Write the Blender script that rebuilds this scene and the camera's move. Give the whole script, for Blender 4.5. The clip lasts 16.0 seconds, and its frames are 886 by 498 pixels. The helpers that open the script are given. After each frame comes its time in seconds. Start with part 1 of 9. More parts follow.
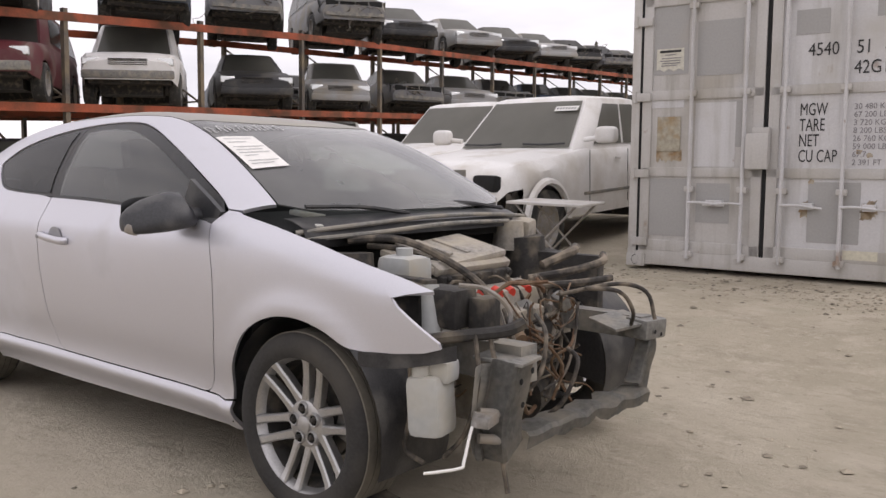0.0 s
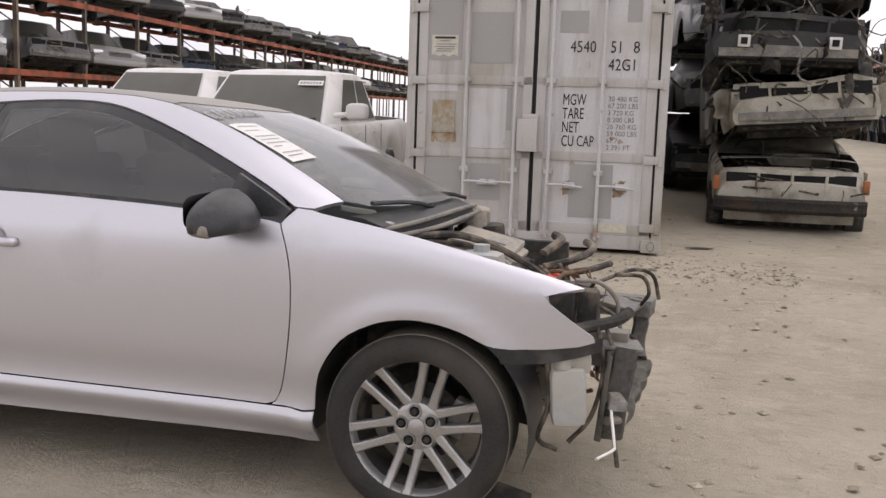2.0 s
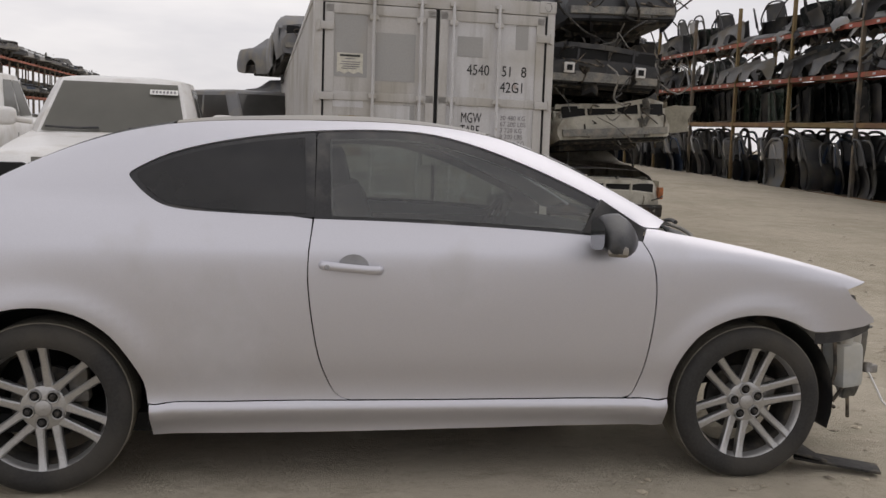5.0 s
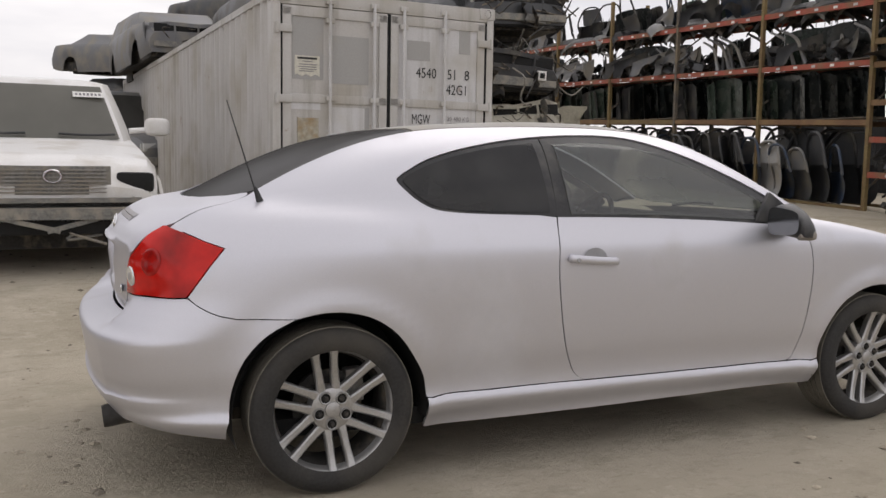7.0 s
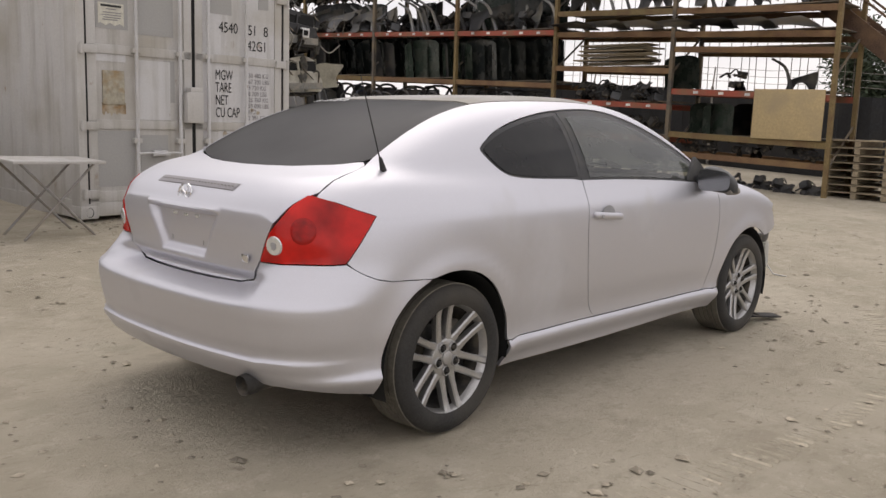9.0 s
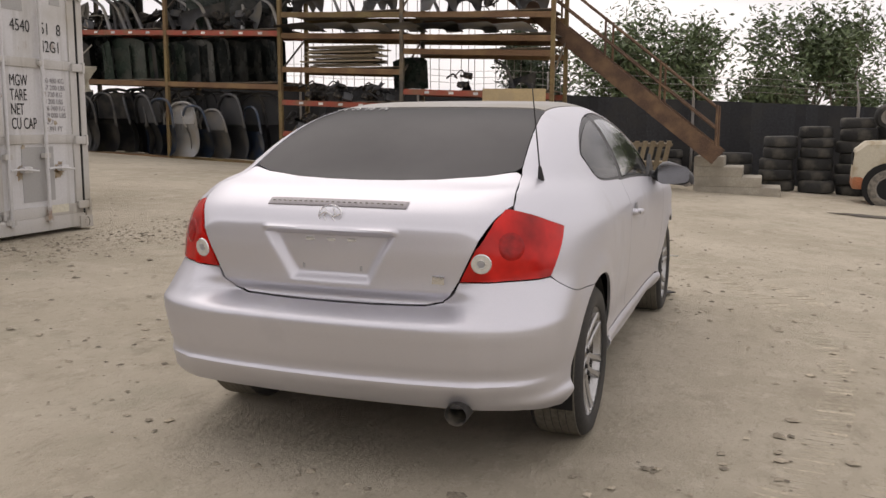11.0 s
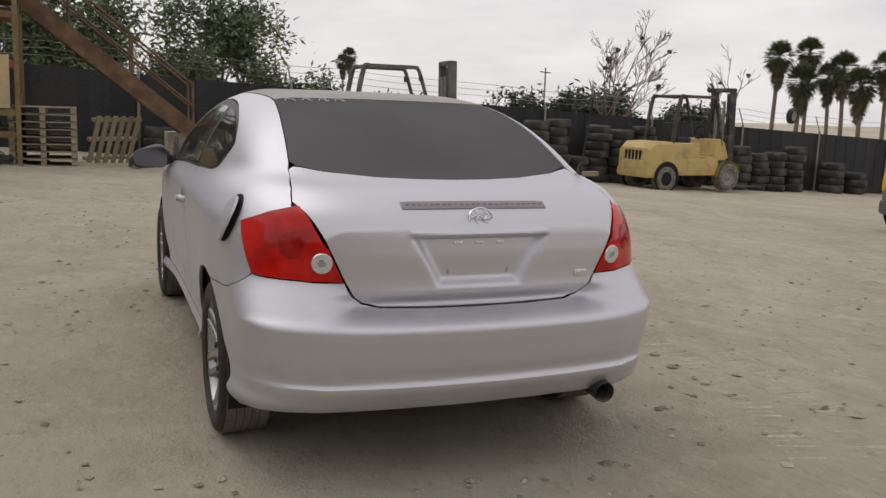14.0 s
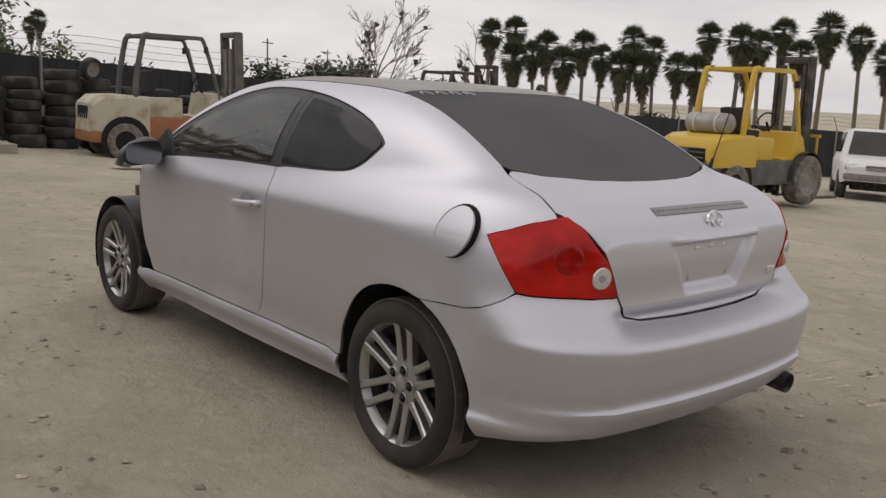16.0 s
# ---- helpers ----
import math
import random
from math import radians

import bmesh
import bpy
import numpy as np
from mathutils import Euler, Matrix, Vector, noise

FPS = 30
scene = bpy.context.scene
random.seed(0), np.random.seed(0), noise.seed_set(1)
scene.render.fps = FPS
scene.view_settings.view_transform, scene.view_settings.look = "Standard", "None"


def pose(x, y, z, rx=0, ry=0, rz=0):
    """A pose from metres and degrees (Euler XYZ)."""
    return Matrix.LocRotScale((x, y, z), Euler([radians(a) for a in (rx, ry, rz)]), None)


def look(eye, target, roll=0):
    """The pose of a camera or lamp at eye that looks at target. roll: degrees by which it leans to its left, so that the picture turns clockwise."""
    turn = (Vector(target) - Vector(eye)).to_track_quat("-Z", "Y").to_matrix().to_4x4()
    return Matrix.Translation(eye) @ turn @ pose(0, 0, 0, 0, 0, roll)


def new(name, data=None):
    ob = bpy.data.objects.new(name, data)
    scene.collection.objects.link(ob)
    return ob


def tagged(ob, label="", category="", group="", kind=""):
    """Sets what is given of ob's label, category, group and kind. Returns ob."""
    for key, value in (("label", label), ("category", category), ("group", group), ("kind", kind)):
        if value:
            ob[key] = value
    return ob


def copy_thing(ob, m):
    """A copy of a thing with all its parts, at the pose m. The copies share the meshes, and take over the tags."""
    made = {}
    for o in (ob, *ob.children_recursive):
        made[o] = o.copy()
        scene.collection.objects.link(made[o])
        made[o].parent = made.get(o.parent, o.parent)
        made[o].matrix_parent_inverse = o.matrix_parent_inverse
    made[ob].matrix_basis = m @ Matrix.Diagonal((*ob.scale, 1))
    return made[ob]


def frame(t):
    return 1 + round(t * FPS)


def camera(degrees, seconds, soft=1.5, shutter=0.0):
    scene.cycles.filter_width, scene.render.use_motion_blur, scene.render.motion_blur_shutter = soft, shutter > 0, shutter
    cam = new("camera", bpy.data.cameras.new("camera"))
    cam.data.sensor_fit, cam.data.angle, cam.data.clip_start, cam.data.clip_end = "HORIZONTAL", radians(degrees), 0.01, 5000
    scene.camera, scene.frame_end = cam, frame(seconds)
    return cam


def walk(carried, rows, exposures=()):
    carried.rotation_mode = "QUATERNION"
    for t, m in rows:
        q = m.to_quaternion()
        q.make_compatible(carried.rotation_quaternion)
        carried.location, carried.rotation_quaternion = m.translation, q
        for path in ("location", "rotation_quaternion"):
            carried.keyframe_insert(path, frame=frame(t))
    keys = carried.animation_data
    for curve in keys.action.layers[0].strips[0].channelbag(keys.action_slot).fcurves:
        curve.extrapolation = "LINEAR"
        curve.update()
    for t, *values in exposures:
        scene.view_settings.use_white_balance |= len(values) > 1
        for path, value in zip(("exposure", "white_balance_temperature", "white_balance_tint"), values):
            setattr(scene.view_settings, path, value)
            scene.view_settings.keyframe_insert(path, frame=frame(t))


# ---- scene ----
cam = camera(53.7, 16.0)
PATH = [
    (0, (3.520, -2.716, 1.168), (2.243, -1.187, 0.981), 0.5),
    (0.5, (3.216, -2.967, 1.164), (2.147, -1.292, 0.938), 0.9),
    (1, (2.854, -3.14, 1.189), (1.993, -1.346, 0.989), 3.8),
    (1.5, (2.495, -3.385, 1.202), (1.79, -1.528, 0.968), 3.3),
    (2, (2.102, -3.501, 1.247), (1.611, -1.578, 1.001), 1.9),
    (2.5, (1.688, -3.664, 1.223), (1.418, -1.696, 0.986), 2.2),
    (3, (1.283, -3.743, 1.208), (1.212, -1.759, 0.966), 1.0),
    (3.5, (0.863, -3.817, 1.225), (0.939, -1.831, 1.006), 1.3),
    (4, (0.433, -3.943, 1.235), (0.479, -1.96, 0.982), 2.2),
    (4.5, (0.021, -3.947, 1.263), (0.14, -1.972, 0.967), 1.5),
    (5, (-0.428, -4.069, 1.258), (-0.119, -2.104, 1.049), 2.0),
    (5.2, (-0.616, -4.146, 1.267), (-0.286, -2.185, 1.057), 1.8),
    (7.3, (-2.542, -3.849, 1.234), (-1.674, -2.06, 1.019), 1.1),
    (7.5, (-2.754, -3.822, 1.258), (-1.832, -2.062, 1.026), 1.1),
    (8, (-3.112, -3.625, 1.225), (-1.997, -1.984, 0.975), -0.6),
    (8.5, (-3.495, -3.407, 1.243), (-2.175, -1.918, 1.05), 0.5),
    (8.7, (-3.682, -3.334, 1.269), (-2.312, -1.897, 1.034), 1.1),
    (10.8, (-4.81, -1.684, 1.301), (-2.985, -0.927, 0.991), 1.0),
    (11, (-4.913, -1.488, 1.282), (-3.053, -0.807, 1.003), 0.3),
    (11.5, (-5.019, -1.013, 1.283), (-3.089, -0.585, 0.983), 1.6),
    (11.6, (-5.058, -0.862, 1.302), (-3.117, -0.49, 0.995), 0.1),
    (11.7, (-5.036, -0.793, 1.306), (-3.088, -0.463, 0.996), -0.8),
    (12, (-5.047, -0.55, 1.314), (-3.082, -0.375, 0.984), 1.1),
    (12.2, (-5.21, -0.384, 1.304), (-3.237, -0.326, 0.978), 0.5),
    (12.5, (-5.145, -0.063, 1.333), (-3.179, -0.184, 0.983), 2.4),
    (13, (-5.061, 0.382, 1.343), (-3.124, 0.026, 0.992), -0.4),
    (13.5, (-5.012, 0.873, 1.335), (-3.122, 0.291, 1.033), 1.9),
    (14, (-4.902, 1.3, 1.335), (-3.072, 0.556, 1.021), 2.0),
    (14.5, (-4.682, 1.699, 1.354), (-2.934, 0.781, 1.037), 0.5),
    (15, (-4.457, 2.146, 1.375), (-2.807, 1.067, 1.037), 2.3),
    (15.5, (-4.072, 2.413, 1.373), (-2.493, 1.251, 0.981), 1.2),
    (16, (-3.737, 2.736, 1.361), (-2.254, 1.441, 1.009), 2.5),
]
walk(cam, [(t, look(eye, target, roll)) for t, eye, target, roll in PATH], [(0, 0.64, 6400, 17), (1.5, 0.70, 6400, 17), (3.5, 0.32, 6450, 15), (5, 0.20, 6400, 13), (8, 0.51, 6450, 13), (11, 0.51, 6650, 15), (12.5, 0.37, 6500, 13), (14.5, 0.11, 6450, 12), (16, 0.05, 6500, 12)])

# ---- world, sun ----
world = bpy.data.worlds.new("overcast_sky")
scene.world = world
world.use_nodes = True
wn, wl = world.node_tree.nodes, world.node_tree.links
wn.clear()
sky = wn.new("ShaderNodeTexSky")
sky.sky_type, sky.sun_disc = "NISHITA", False
sky.sun_elevation, sky.sun_rotation = radians(52), radians(51)
sky.air_density, sky.dust_density = 1.0, 3.0
coord = wn.new("ShaderNodeTexCoord")
cloud = wn.new("ShaderNodeTexNoise")
cloud.inputs["Scale"].default_value, cloud.inputs["Detail"].default_value, cloud.inputs["Roughness"].default_value = 2.2, 5.0, 0.55
stretch = wn.new("ShaderNodeMapping")
stretch.inputs["Scale"].default_value = (1.0, 1.0, 4.0)
wl.new(coord.outputs["Generated"], stretch.inputs["Vector"])
wl.new(stretch.outputs["Vector"], cloud.inputs["Vector"])
ramp = wn.new("ShaderNodeValToRGB")
ramp.color_ramp.elements[0].position, ramp.color_ramp.elements[0].color = 0.36, (0.61, 0.60, 0.61, 1)
ramp.color_ramp.elements[1].position, ramp.color_ramp.elements[1].color = 0.64, (0.86, 0.83, 0.80, 1)
wl.new(cloud.outputs["Fac"], ramp.inputs["Fac"])
sky_back = wn.new("ShaderNodeBackground")
sky_back.inputs["Strength"].default_value = 0.06
wl.new(sky.outputs["Color"], sky_back.inputs["Color"])
cloud_back = wn.new("ShaderNodeBackground")
cloud_back.inputs["Strength"].default_value = 1.02
wl.new(ramp.outputs["Color"], cloud_back.inputs["Color"])
blend = wn.new("ShaderNodeMixShader")
blend.inputs["Fac"].default_value = 0.88
wl.new(sky_back.outputs["Background"], blend.inputs[1])
wl.new(cloud_back.outputs["Background"], blend.inputs[2])
out = wn.new("ShaderNodeOutputWorld")
wl.new(blend.outputs["Shader"], out.inputs["Surface"])

sun = new("sun", bpy.data.lights.new("sun", "SUN"))
sun.data.energy, sun.data.angle, sun.data.color = 0.5, radians(50), (1.0, 0.95, 0.88)
sun.matrix_world = look((0, 0, 30), (0 - 0.478 * 30, 0 - 0.388 * 30, 30 - 0.788 * 30))


# ---- materials ----
def material(name, color, rough=0.6, metal=0.0, grain=40.0, vary=0.25, bump=0.15, dirt=None, dirt_scale=3.0, dirt_cover=0.5, coat=0.0, stretch=(1, 1, 1), island=0.0, spec=0.5, bump_dist=0.01):
    """Principled surface whose colour varies at two scales, with optional dirt of another colour."""
    m = bpy.data.materials.new(name)
    m.use_nodes = True
    n, l = m.node_tree.nodes, m.node_tree.links
    p = n["Principled BSDF"]
    p.inputs["Roughness"].default_value, p.inputs["Metallic"].default_value = rough, metal
    p.inputs["Coat Weight"].default_value = coat
    p.inputs["Specular IOR Level"].default_value = spec
    tc = n.new("ShaderNodeTexCoord")
    mp = n.new("ShaderNodeMapping")
    mp.inputs["Scale"].default_value = stretch
    l.new(tc.outputs["Object"], mp.inputs["Vector"])
    fine = n.new("ShaderNodeTexNoise")
    fine.inputs["Scale"].default_value, fine.inputs["Detail"].default_value = grain, 6.0
    l.new(mp.outputs["Vector"], fine.inputs["Vector"])
    wide = n.new("ShaderNodeTexNoise")
    wide.inputs["Scale"].default_value, wide.inputs["Detail"].default_value = dirt_scale, 5.0
    l.new(mp.outputs["Vector"], wide.inputs["Vector"])
    low, high = [c * (1 - vary) for c in color], [min(1, c * (1 + vary)) for c in color]
    cr = n.new("ShaderNodeValToRGB")
    cr.color_ramp.elements[0].position, cr.color_ramp.elements[0].color = 0.3, (*low, 1)
    cr.color_ramp.elements[1].position, cr.color_ramp.elements[1].color = 0.7, (*high, 1)
    l.new(fine.outputs["Fac"], cr.inputs["Fac"])
    last = cr.outputs["Color"]
    if island:
        info, val = n.new("ShaderNodeObjectInfo"), n.new("ShaderNodeMapRange")
        geo, add = n.new("ShaderNodeNewGeometry"), n.new("ShaderNodeMath")
        add.operation = "ADD"
        l.new(info.outputs["Random"], add.inputs[0])
        l.new(geo.outputs["Random Per Island"], add.inputs[1])
        frac = n.new("ShaderNodeMath")
        frac.operation = "FRACT"
        l.new(add.outputs[0], frac.inputs[0])
        val.inputs["To Min"].default_value, val.inputs["To Max"].default_value = 1 - island, 1 + island
        l.new(frac.outputs[0], val.inputs["Value"])
        hs = n.new("ShaderNodeHueSaturation")
        l.new(val.outputs["Result"], hs.inputs["Value"])
        l.new(last, hs.inputs["Color"])
        last = hs.outputs["Color"]
    if dirt:
        dr = n.new("ShaderNodeValToRGB")
        dr.color_ramp.elements[0].position, dr.color_ramp.elements[0].color = 1 - dirt_cover - 0.12, (0, 0, 0, 1)
        dr.color_ramp.elements[1].position, dr.color_ramp.elements[1].color = 1 - dirt_cover + 0.12, (1, 1, 1, 1)
        l.new(wide.outputs["Fac"], dr.inputs["Fac"])
        mx = n.new("ShaderNodeMix")
        mx.data_type = "RGBA"
        mx.inputs["B"].default_value = (*dirt, 1)
        l.new(dr.outputs["Color"], mx.inputs["Factor"])
        l.new(last, mx.inputs["A"])
        last = mx.outputs["Result"]
        rr = n.new("ShaderNodeMapRange")
        rr.inputs["To Min"].default_value, rr.inputs["To Max"].default_value = rough, min(1, rough + 0.35)
        l.new(dr.outputs["Color"], rr.inputs["Value"])
        l.new(rr.outputs["Result"], p.inputs["Roughness"])
        if metal:
            mm = n.new("ShaderNodeMapRange")
            mm.inputs["To Min"].default_value, mm.inputs["To Max"].default_value = metal, 0.0
            l.new(dr.outputs["Color"], mm.inputs["Value"])
            l.new(mm.outputs["Result"], p.inputs["Metallic"])
    l.new(last, p.inputs["Base Color"])
    if bump:
        bp = n.new("ShaderNodeBump")
        bp.inputs["Strength"].default_value, bp.inputs["Distance"].default_value = bump, bump_dist
        l.new(fine.outputs["Fac"], bp.inputs["Height"])
        l.new(bp.outputs["Normal"], p.inputs["Normal"])
    return m


def glass(name, tint, dust, dust_color=(0.42, 0.40, 0.37), dust_scale=3.0, gloss=0.08, shine=0.9, head_on=0.05):
    """A tinted pane: see-through, mirroring towards grazing angles, with a film of dust."""
    m = bpy.data.materials.new(name)
    m.use_nodes = True
    n, l = m.node_tree.nodes, m.node_tree.links
    n.clear()
    o = n.new("ShaderNodeOutputMaterial")
    clear, mirror, film = n.new("ShaderNodeBsdfTransparent"), n.new("ShaderNodeBsdfGlossy"), n.new("ShaderNodeBsdfDiffuse")
    clear.inputs["Color"].default_value = (*tint, 1)
    mirror.inputs["Roughness"].default_value = gloss
    mirror.inputs["Color"].default_value = (shine, shine, shine, 1)
    film.inputs["Color"].default_value = (*dust_color, 1)
    lw, rise, fr = n.new("ShaderNodeLayerWeight"), n.new("ShaderNodeMath"), n.new("ShaderNodeMapRange")
    lw.inputs["Blend"].default_value = 0.5
    rise.operation = "POWER"
    rise.inputs[1].default_value = 5.0
    fr.inputs["To Min"].default_value, fr.inputs["To Max"].default_value = head_on, 1.0
    l.new(lw.outputs["Facing"], rise.inputs[0])
    l.new(rise.outputs[0], fr.inputs["Value"])
    haze, veil = n.new("ShaderNodeBsdfTranslucent"), n.new("ShaderNodeMixShader")
    haze.inputs["Color"].default_value = (*dust_color, 1)
    veil.inputs["Fac"].default_value = 0.4
    l.new(film.outputs[0], veil.inputs[1])
    l.new(haze.outputs[0], veil.inputs[2])
    a, b = n.new("ShaderNodeMixShader"), n.new("ShaderNodeMixShader")
    tc, nz, mr = n.new("ShaderNodeTexCoord"), n.new("ShaderNodeTexNoise"), n.new("ShaderNodeMapRange")
    nz.inputs["Scale"].default_value, nz.inputs["Detail"].default_value = dust_scale, 6.0
    l.new(tc.outputs["Object"], nz.inputs["Vector"])
    mr.inputs["From Min"].default_value, mr.inputs["From Max"].default_value = 0.3, 0.7
    mr.inputs["To Min"].default_value, mr.inputs["To Max"].default_value = max(0, dust - 0.1), min(1, dust + 0.1)
    l.new(nz.outputs["Fac"], mr.inputs["Value"])
    l.new(mr.outputs["Result"], a.inputs["Fac"])
    l.new(clear.outputs[0], a.inputs[1])
    l.new(veil.outputs[0], a.inputs[2])
    l.new(fr.outputs["Result"], b.inputs["Fac"])
    l.new(a.outputs[0], b.inputs[1])
    l.new(mirror.outputs[0], b.inputs[2])
    l.new(b.outputs[0], o.inputs["Surface"])
    return m


DUST = (0.36, 0.33, 0.28)
M = {
    "silver": material("silver_paint", (0.625, 0.622, 0.665), 0.45, 0.80, 300, 0.03, 0.01, (0.50, 0.485, 0.475), 1.8, 0.26, 0.08, bump_dist=0.001),
    "white_paint": material("white_paint", (0.74, 0.73, 0.715), 0.45, 0.0, 60, 0.05, 0.03, (0.57, 0.54, 0.49), 2.5, 0.40, 0.2),
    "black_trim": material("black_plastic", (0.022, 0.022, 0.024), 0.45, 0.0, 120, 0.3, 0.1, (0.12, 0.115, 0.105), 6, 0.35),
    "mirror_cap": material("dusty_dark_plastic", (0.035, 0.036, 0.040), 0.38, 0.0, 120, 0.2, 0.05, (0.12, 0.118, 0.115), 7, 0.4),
    # near-black that stands for shade in holes and hollows, also for rubber
    "gap": material("rubber_and_shade_black", (0.01, 0.01, 0.01), 0.9, 0.0, 30, 0.2, 0.0),
    "rubber": material("tyre_rubber", (0.024, 0.023, 0.022), 0.75, 0.0, 90, 0.25, 0.15, (0.07, 0.064, 0.055), 3, 0.40),
    "old_rubber": material("old_tyre_rubber", (0.030, 0.030, 0.029), 0.85, 0.0, 60, 0.3, 0.2, (0.13, 0.12, 0.10), 3, 0.38, island=0.35),
    "alloy": material("wheel_alloy", (0.45, 0.445, 0.44), 0.33, 0.80, 150, 0.1, 0.05, (0.30, 0.28, 0.25), 12, 0.27),
    "steel": material("bare_steel", (0.30, 0.29, 0.28), 0.5, 0.7, 60, 0.2, 0.1, (0.26, 0.23, 0.19), 8, 0.5),
    "grey_metal": material("dusty_grey_sheet_metal", (0.19, 0.187, 0.175), 0.6, 0.2, 50, 0.3, 0.15, (0.31, 0.285, 0.24), 9, 0.45),
    "engine": material("dusty_engine_castings", (0.30, 0.28, 0.25), 0.75, 0.15, 45, 0.3, 0.3, (0.40, 0.36, 0.29), 9, 0.5),
    "engine_dark": material("dusty_black_castings", (0.03, 0.028, 0.026), 0.75, 0.0, 40, 0.3, 0.3, (0.17, 0.145, 0.11), 11, 0.38),
    "wire": material("dusty_wire_loom", (0.035, 0.031, 0.027), 0.75, 0.0, 60, 0.3, 0.2, (0.25, 0.21, 0.16), 14, 0.45),
    "orange_plastic": material("red_orange_plastic", (0.62, 0.045, 0.025), 0.4, 0.0, 40, 0.1, 0.05),
    "clear_tank": material("milky_plastic", (0.42, 0.43, 0.42), 0.4, 0.0, 30, 0.08, 0.05, (0.42, 0.39, 0.32), 6, 0.42),
    "paper": material("white_paper", (0.78, 0.77, 0.74), 0.7, 0.0, 40, 0.04, 0.0),
    "print": material("grey_print", (0.33, 0.33, 0.34), 0.7, 0.0, 40, 0.1, 0.0),
    "chalk": material("white_marker", (0.62, 0.62, 0.62), 0.8, 0.0, 80, 0.2, 0.0),
    "chrome": material("chrome", (0.75, 0.75, 0.76), 0.18, 1.0, 60, 0.05, 0.02),
    "seat": material("dark_seat_cloth", (0.03, 0.03, 0.032), 0.9, 0.0, 200, 0.3, 0.1),
    "windshield": glass("dusty_windscreen", (0.50, 0.55, 0.53), 0.45, (0.36, 0.36, 0.35), 2.0, 0.10),
    "side_glass": glass("tinted_side_glass", (0.46, 0.50, 0.46), 0.14, (0.22, 0.22, 0.205), 2.5, 0.05, 0.95, 0.085),
    "dark_glass": glass("dark_privacy_glass", (0.10, 0.10, 0.105), 0.28, (0.14, 0.14, 0.145), 2.5, 0.06, 0.55),
    "rear_glass": glass("dusty_rear_glass", (0.06, 0.06, 0.06), 0.80, (0.24, 0.235, 0.235), 1.5, 0.20, 0.16),
    "red_lens": material("red_lamp_lens", (0.46, 0.010, 0.006), 0.12, 0.0, 7, 0.45, 0.02, coat=0.0, spec=0.35),
    "red_deep": material("deep_red_reflector", (0.33, 0.007, 0.005), 0.12, 0.0, 40, 0.3, 0.02, spec=0.35),
    "lamp_clear": material("clear_lamp", (0.72, 0.73, 0.72), 0.15, 0.6, 60, 0.1, 0.05),
}


# ---- mesh helpers ----
def mesh_object(name, bm, mat, smooth=True):
    me = bpy.data.meshes.new(name)
    bmesh.ops.recalc_face_normals(bm, faces=bm.faces)
    bm.to_mesh(me)
    bm.free()
    if smooth:
        me.shade_smooth()
        me.set_sharp_from_angle(angle=radians(38))
    me.materials.append(mat)
    return new(name, me)


def part(name, bm, mat, parent, label="", smooth=True):
    ob = mesh_object(name, bm, M[mat] if isinstance(mat, str) else mat, smooth)
    ob.parent = parent
    if label:
        tagged(ob, label)
    return ob


def piece(name, mesh, parent, m=None, label=""):
    """A part that shares a mesh with its likes."""
    ob = new(name, mesh)
    ob.parent = parent
    if m is not None:
        ob.matrix_basis = m
    if label:
        tagged(ob, label)
    return ob


def thing(name, label, category, group="", m=None, kind=""):
    ob = new(name)
    ob.empty_display_size = 0.2
    if m is not None:
        ob.matrix_basis = m
    return tagged(ob, label, category, group, kind)


def box(bm, c, s, m=None, bevel=0.0):
    """A box round the centre c of the size s."""
    v = bmesh.ops.create_cube(bm, size=1.0)["verts"]
    bmesh.ops.scale(bm, vec=s, verts=v)
    if bevel:
        e = list({e for q in v for e in q.link_edges})
        r = bmesh.ops.bevel(bm, geom=e, offset=bevel, segments=2, affect="EDGES", profile=0.6)
        v = list({q for fc in r["faces"] for q in fc.verts} | {q for q in v if q.is_valid})
    t = Matrix.Translation(c)
    bmesh.ops.transform(bm, matrix=t if m is None else t @ m, verts=v)
    return v


def rod(bm, a, b, r, r2=None, seg=10, caps=True):
    """A round rod from a to b."""
    a, b = Vector(a), Vector(b)
    d = b - a
    m = Matrix.Translation((a + b) / 2) @ d.to_track_quat("Z", "Y").to_matrix().to_4x4()
    bmesh.ops.create_cone(bm, cap_ends=caps, segments=seg, radius1=r, radius2=r if r2 is None else r2, depth=d.length, matrix=m)


def bar(bm, a, b, w, h, up=(0, 0, 1)):
    """A square bar from a to b."""
    a, b = Vector(a), Vector(b)
    d = b - a
    z = d.normalized()
    x = Vector(up).cross(z)
    if x.length < 1e-4:
        x = Vector((1, 0, 0))
    x.normalize()
    y = z.cross(x)
    m = Matrix((x, y, z)).transposed().to_4x4()
    m.translation = (a + b) / 2
    v = bmesh.ops.create_cube(bm, size=1.0, matrix=m @ Matrix.Diagonal((w, h, d.length, 1)))["verts"]
    return v


def smooth_line(pts, n=8, closed=False):
    """Points of a soft line through pts."""
    p = [Vector(q) for q in pts]
    res = []
    k = len(p)
    for i in range(k if closed else k - 1):
        a, b = p[i], p[(i + 1) % k]
        q0 = p[i - 1] if (i or closed) else a * 2 - b
        q3 = p[(i + 2) % k] if (closed or i + 2 < k) else b * 2 - a
        for j in range(n):
            t = j / n
            res.append(0.5 * ((2 * a) + (b - q0) * t + (2 * q0 - 5 * a + 4 * b - q3) * t * t + (3 * a - q0 - 3 * b + q3) * t ** 3))
    if not closed:
        res.append(p[-1])
    return res


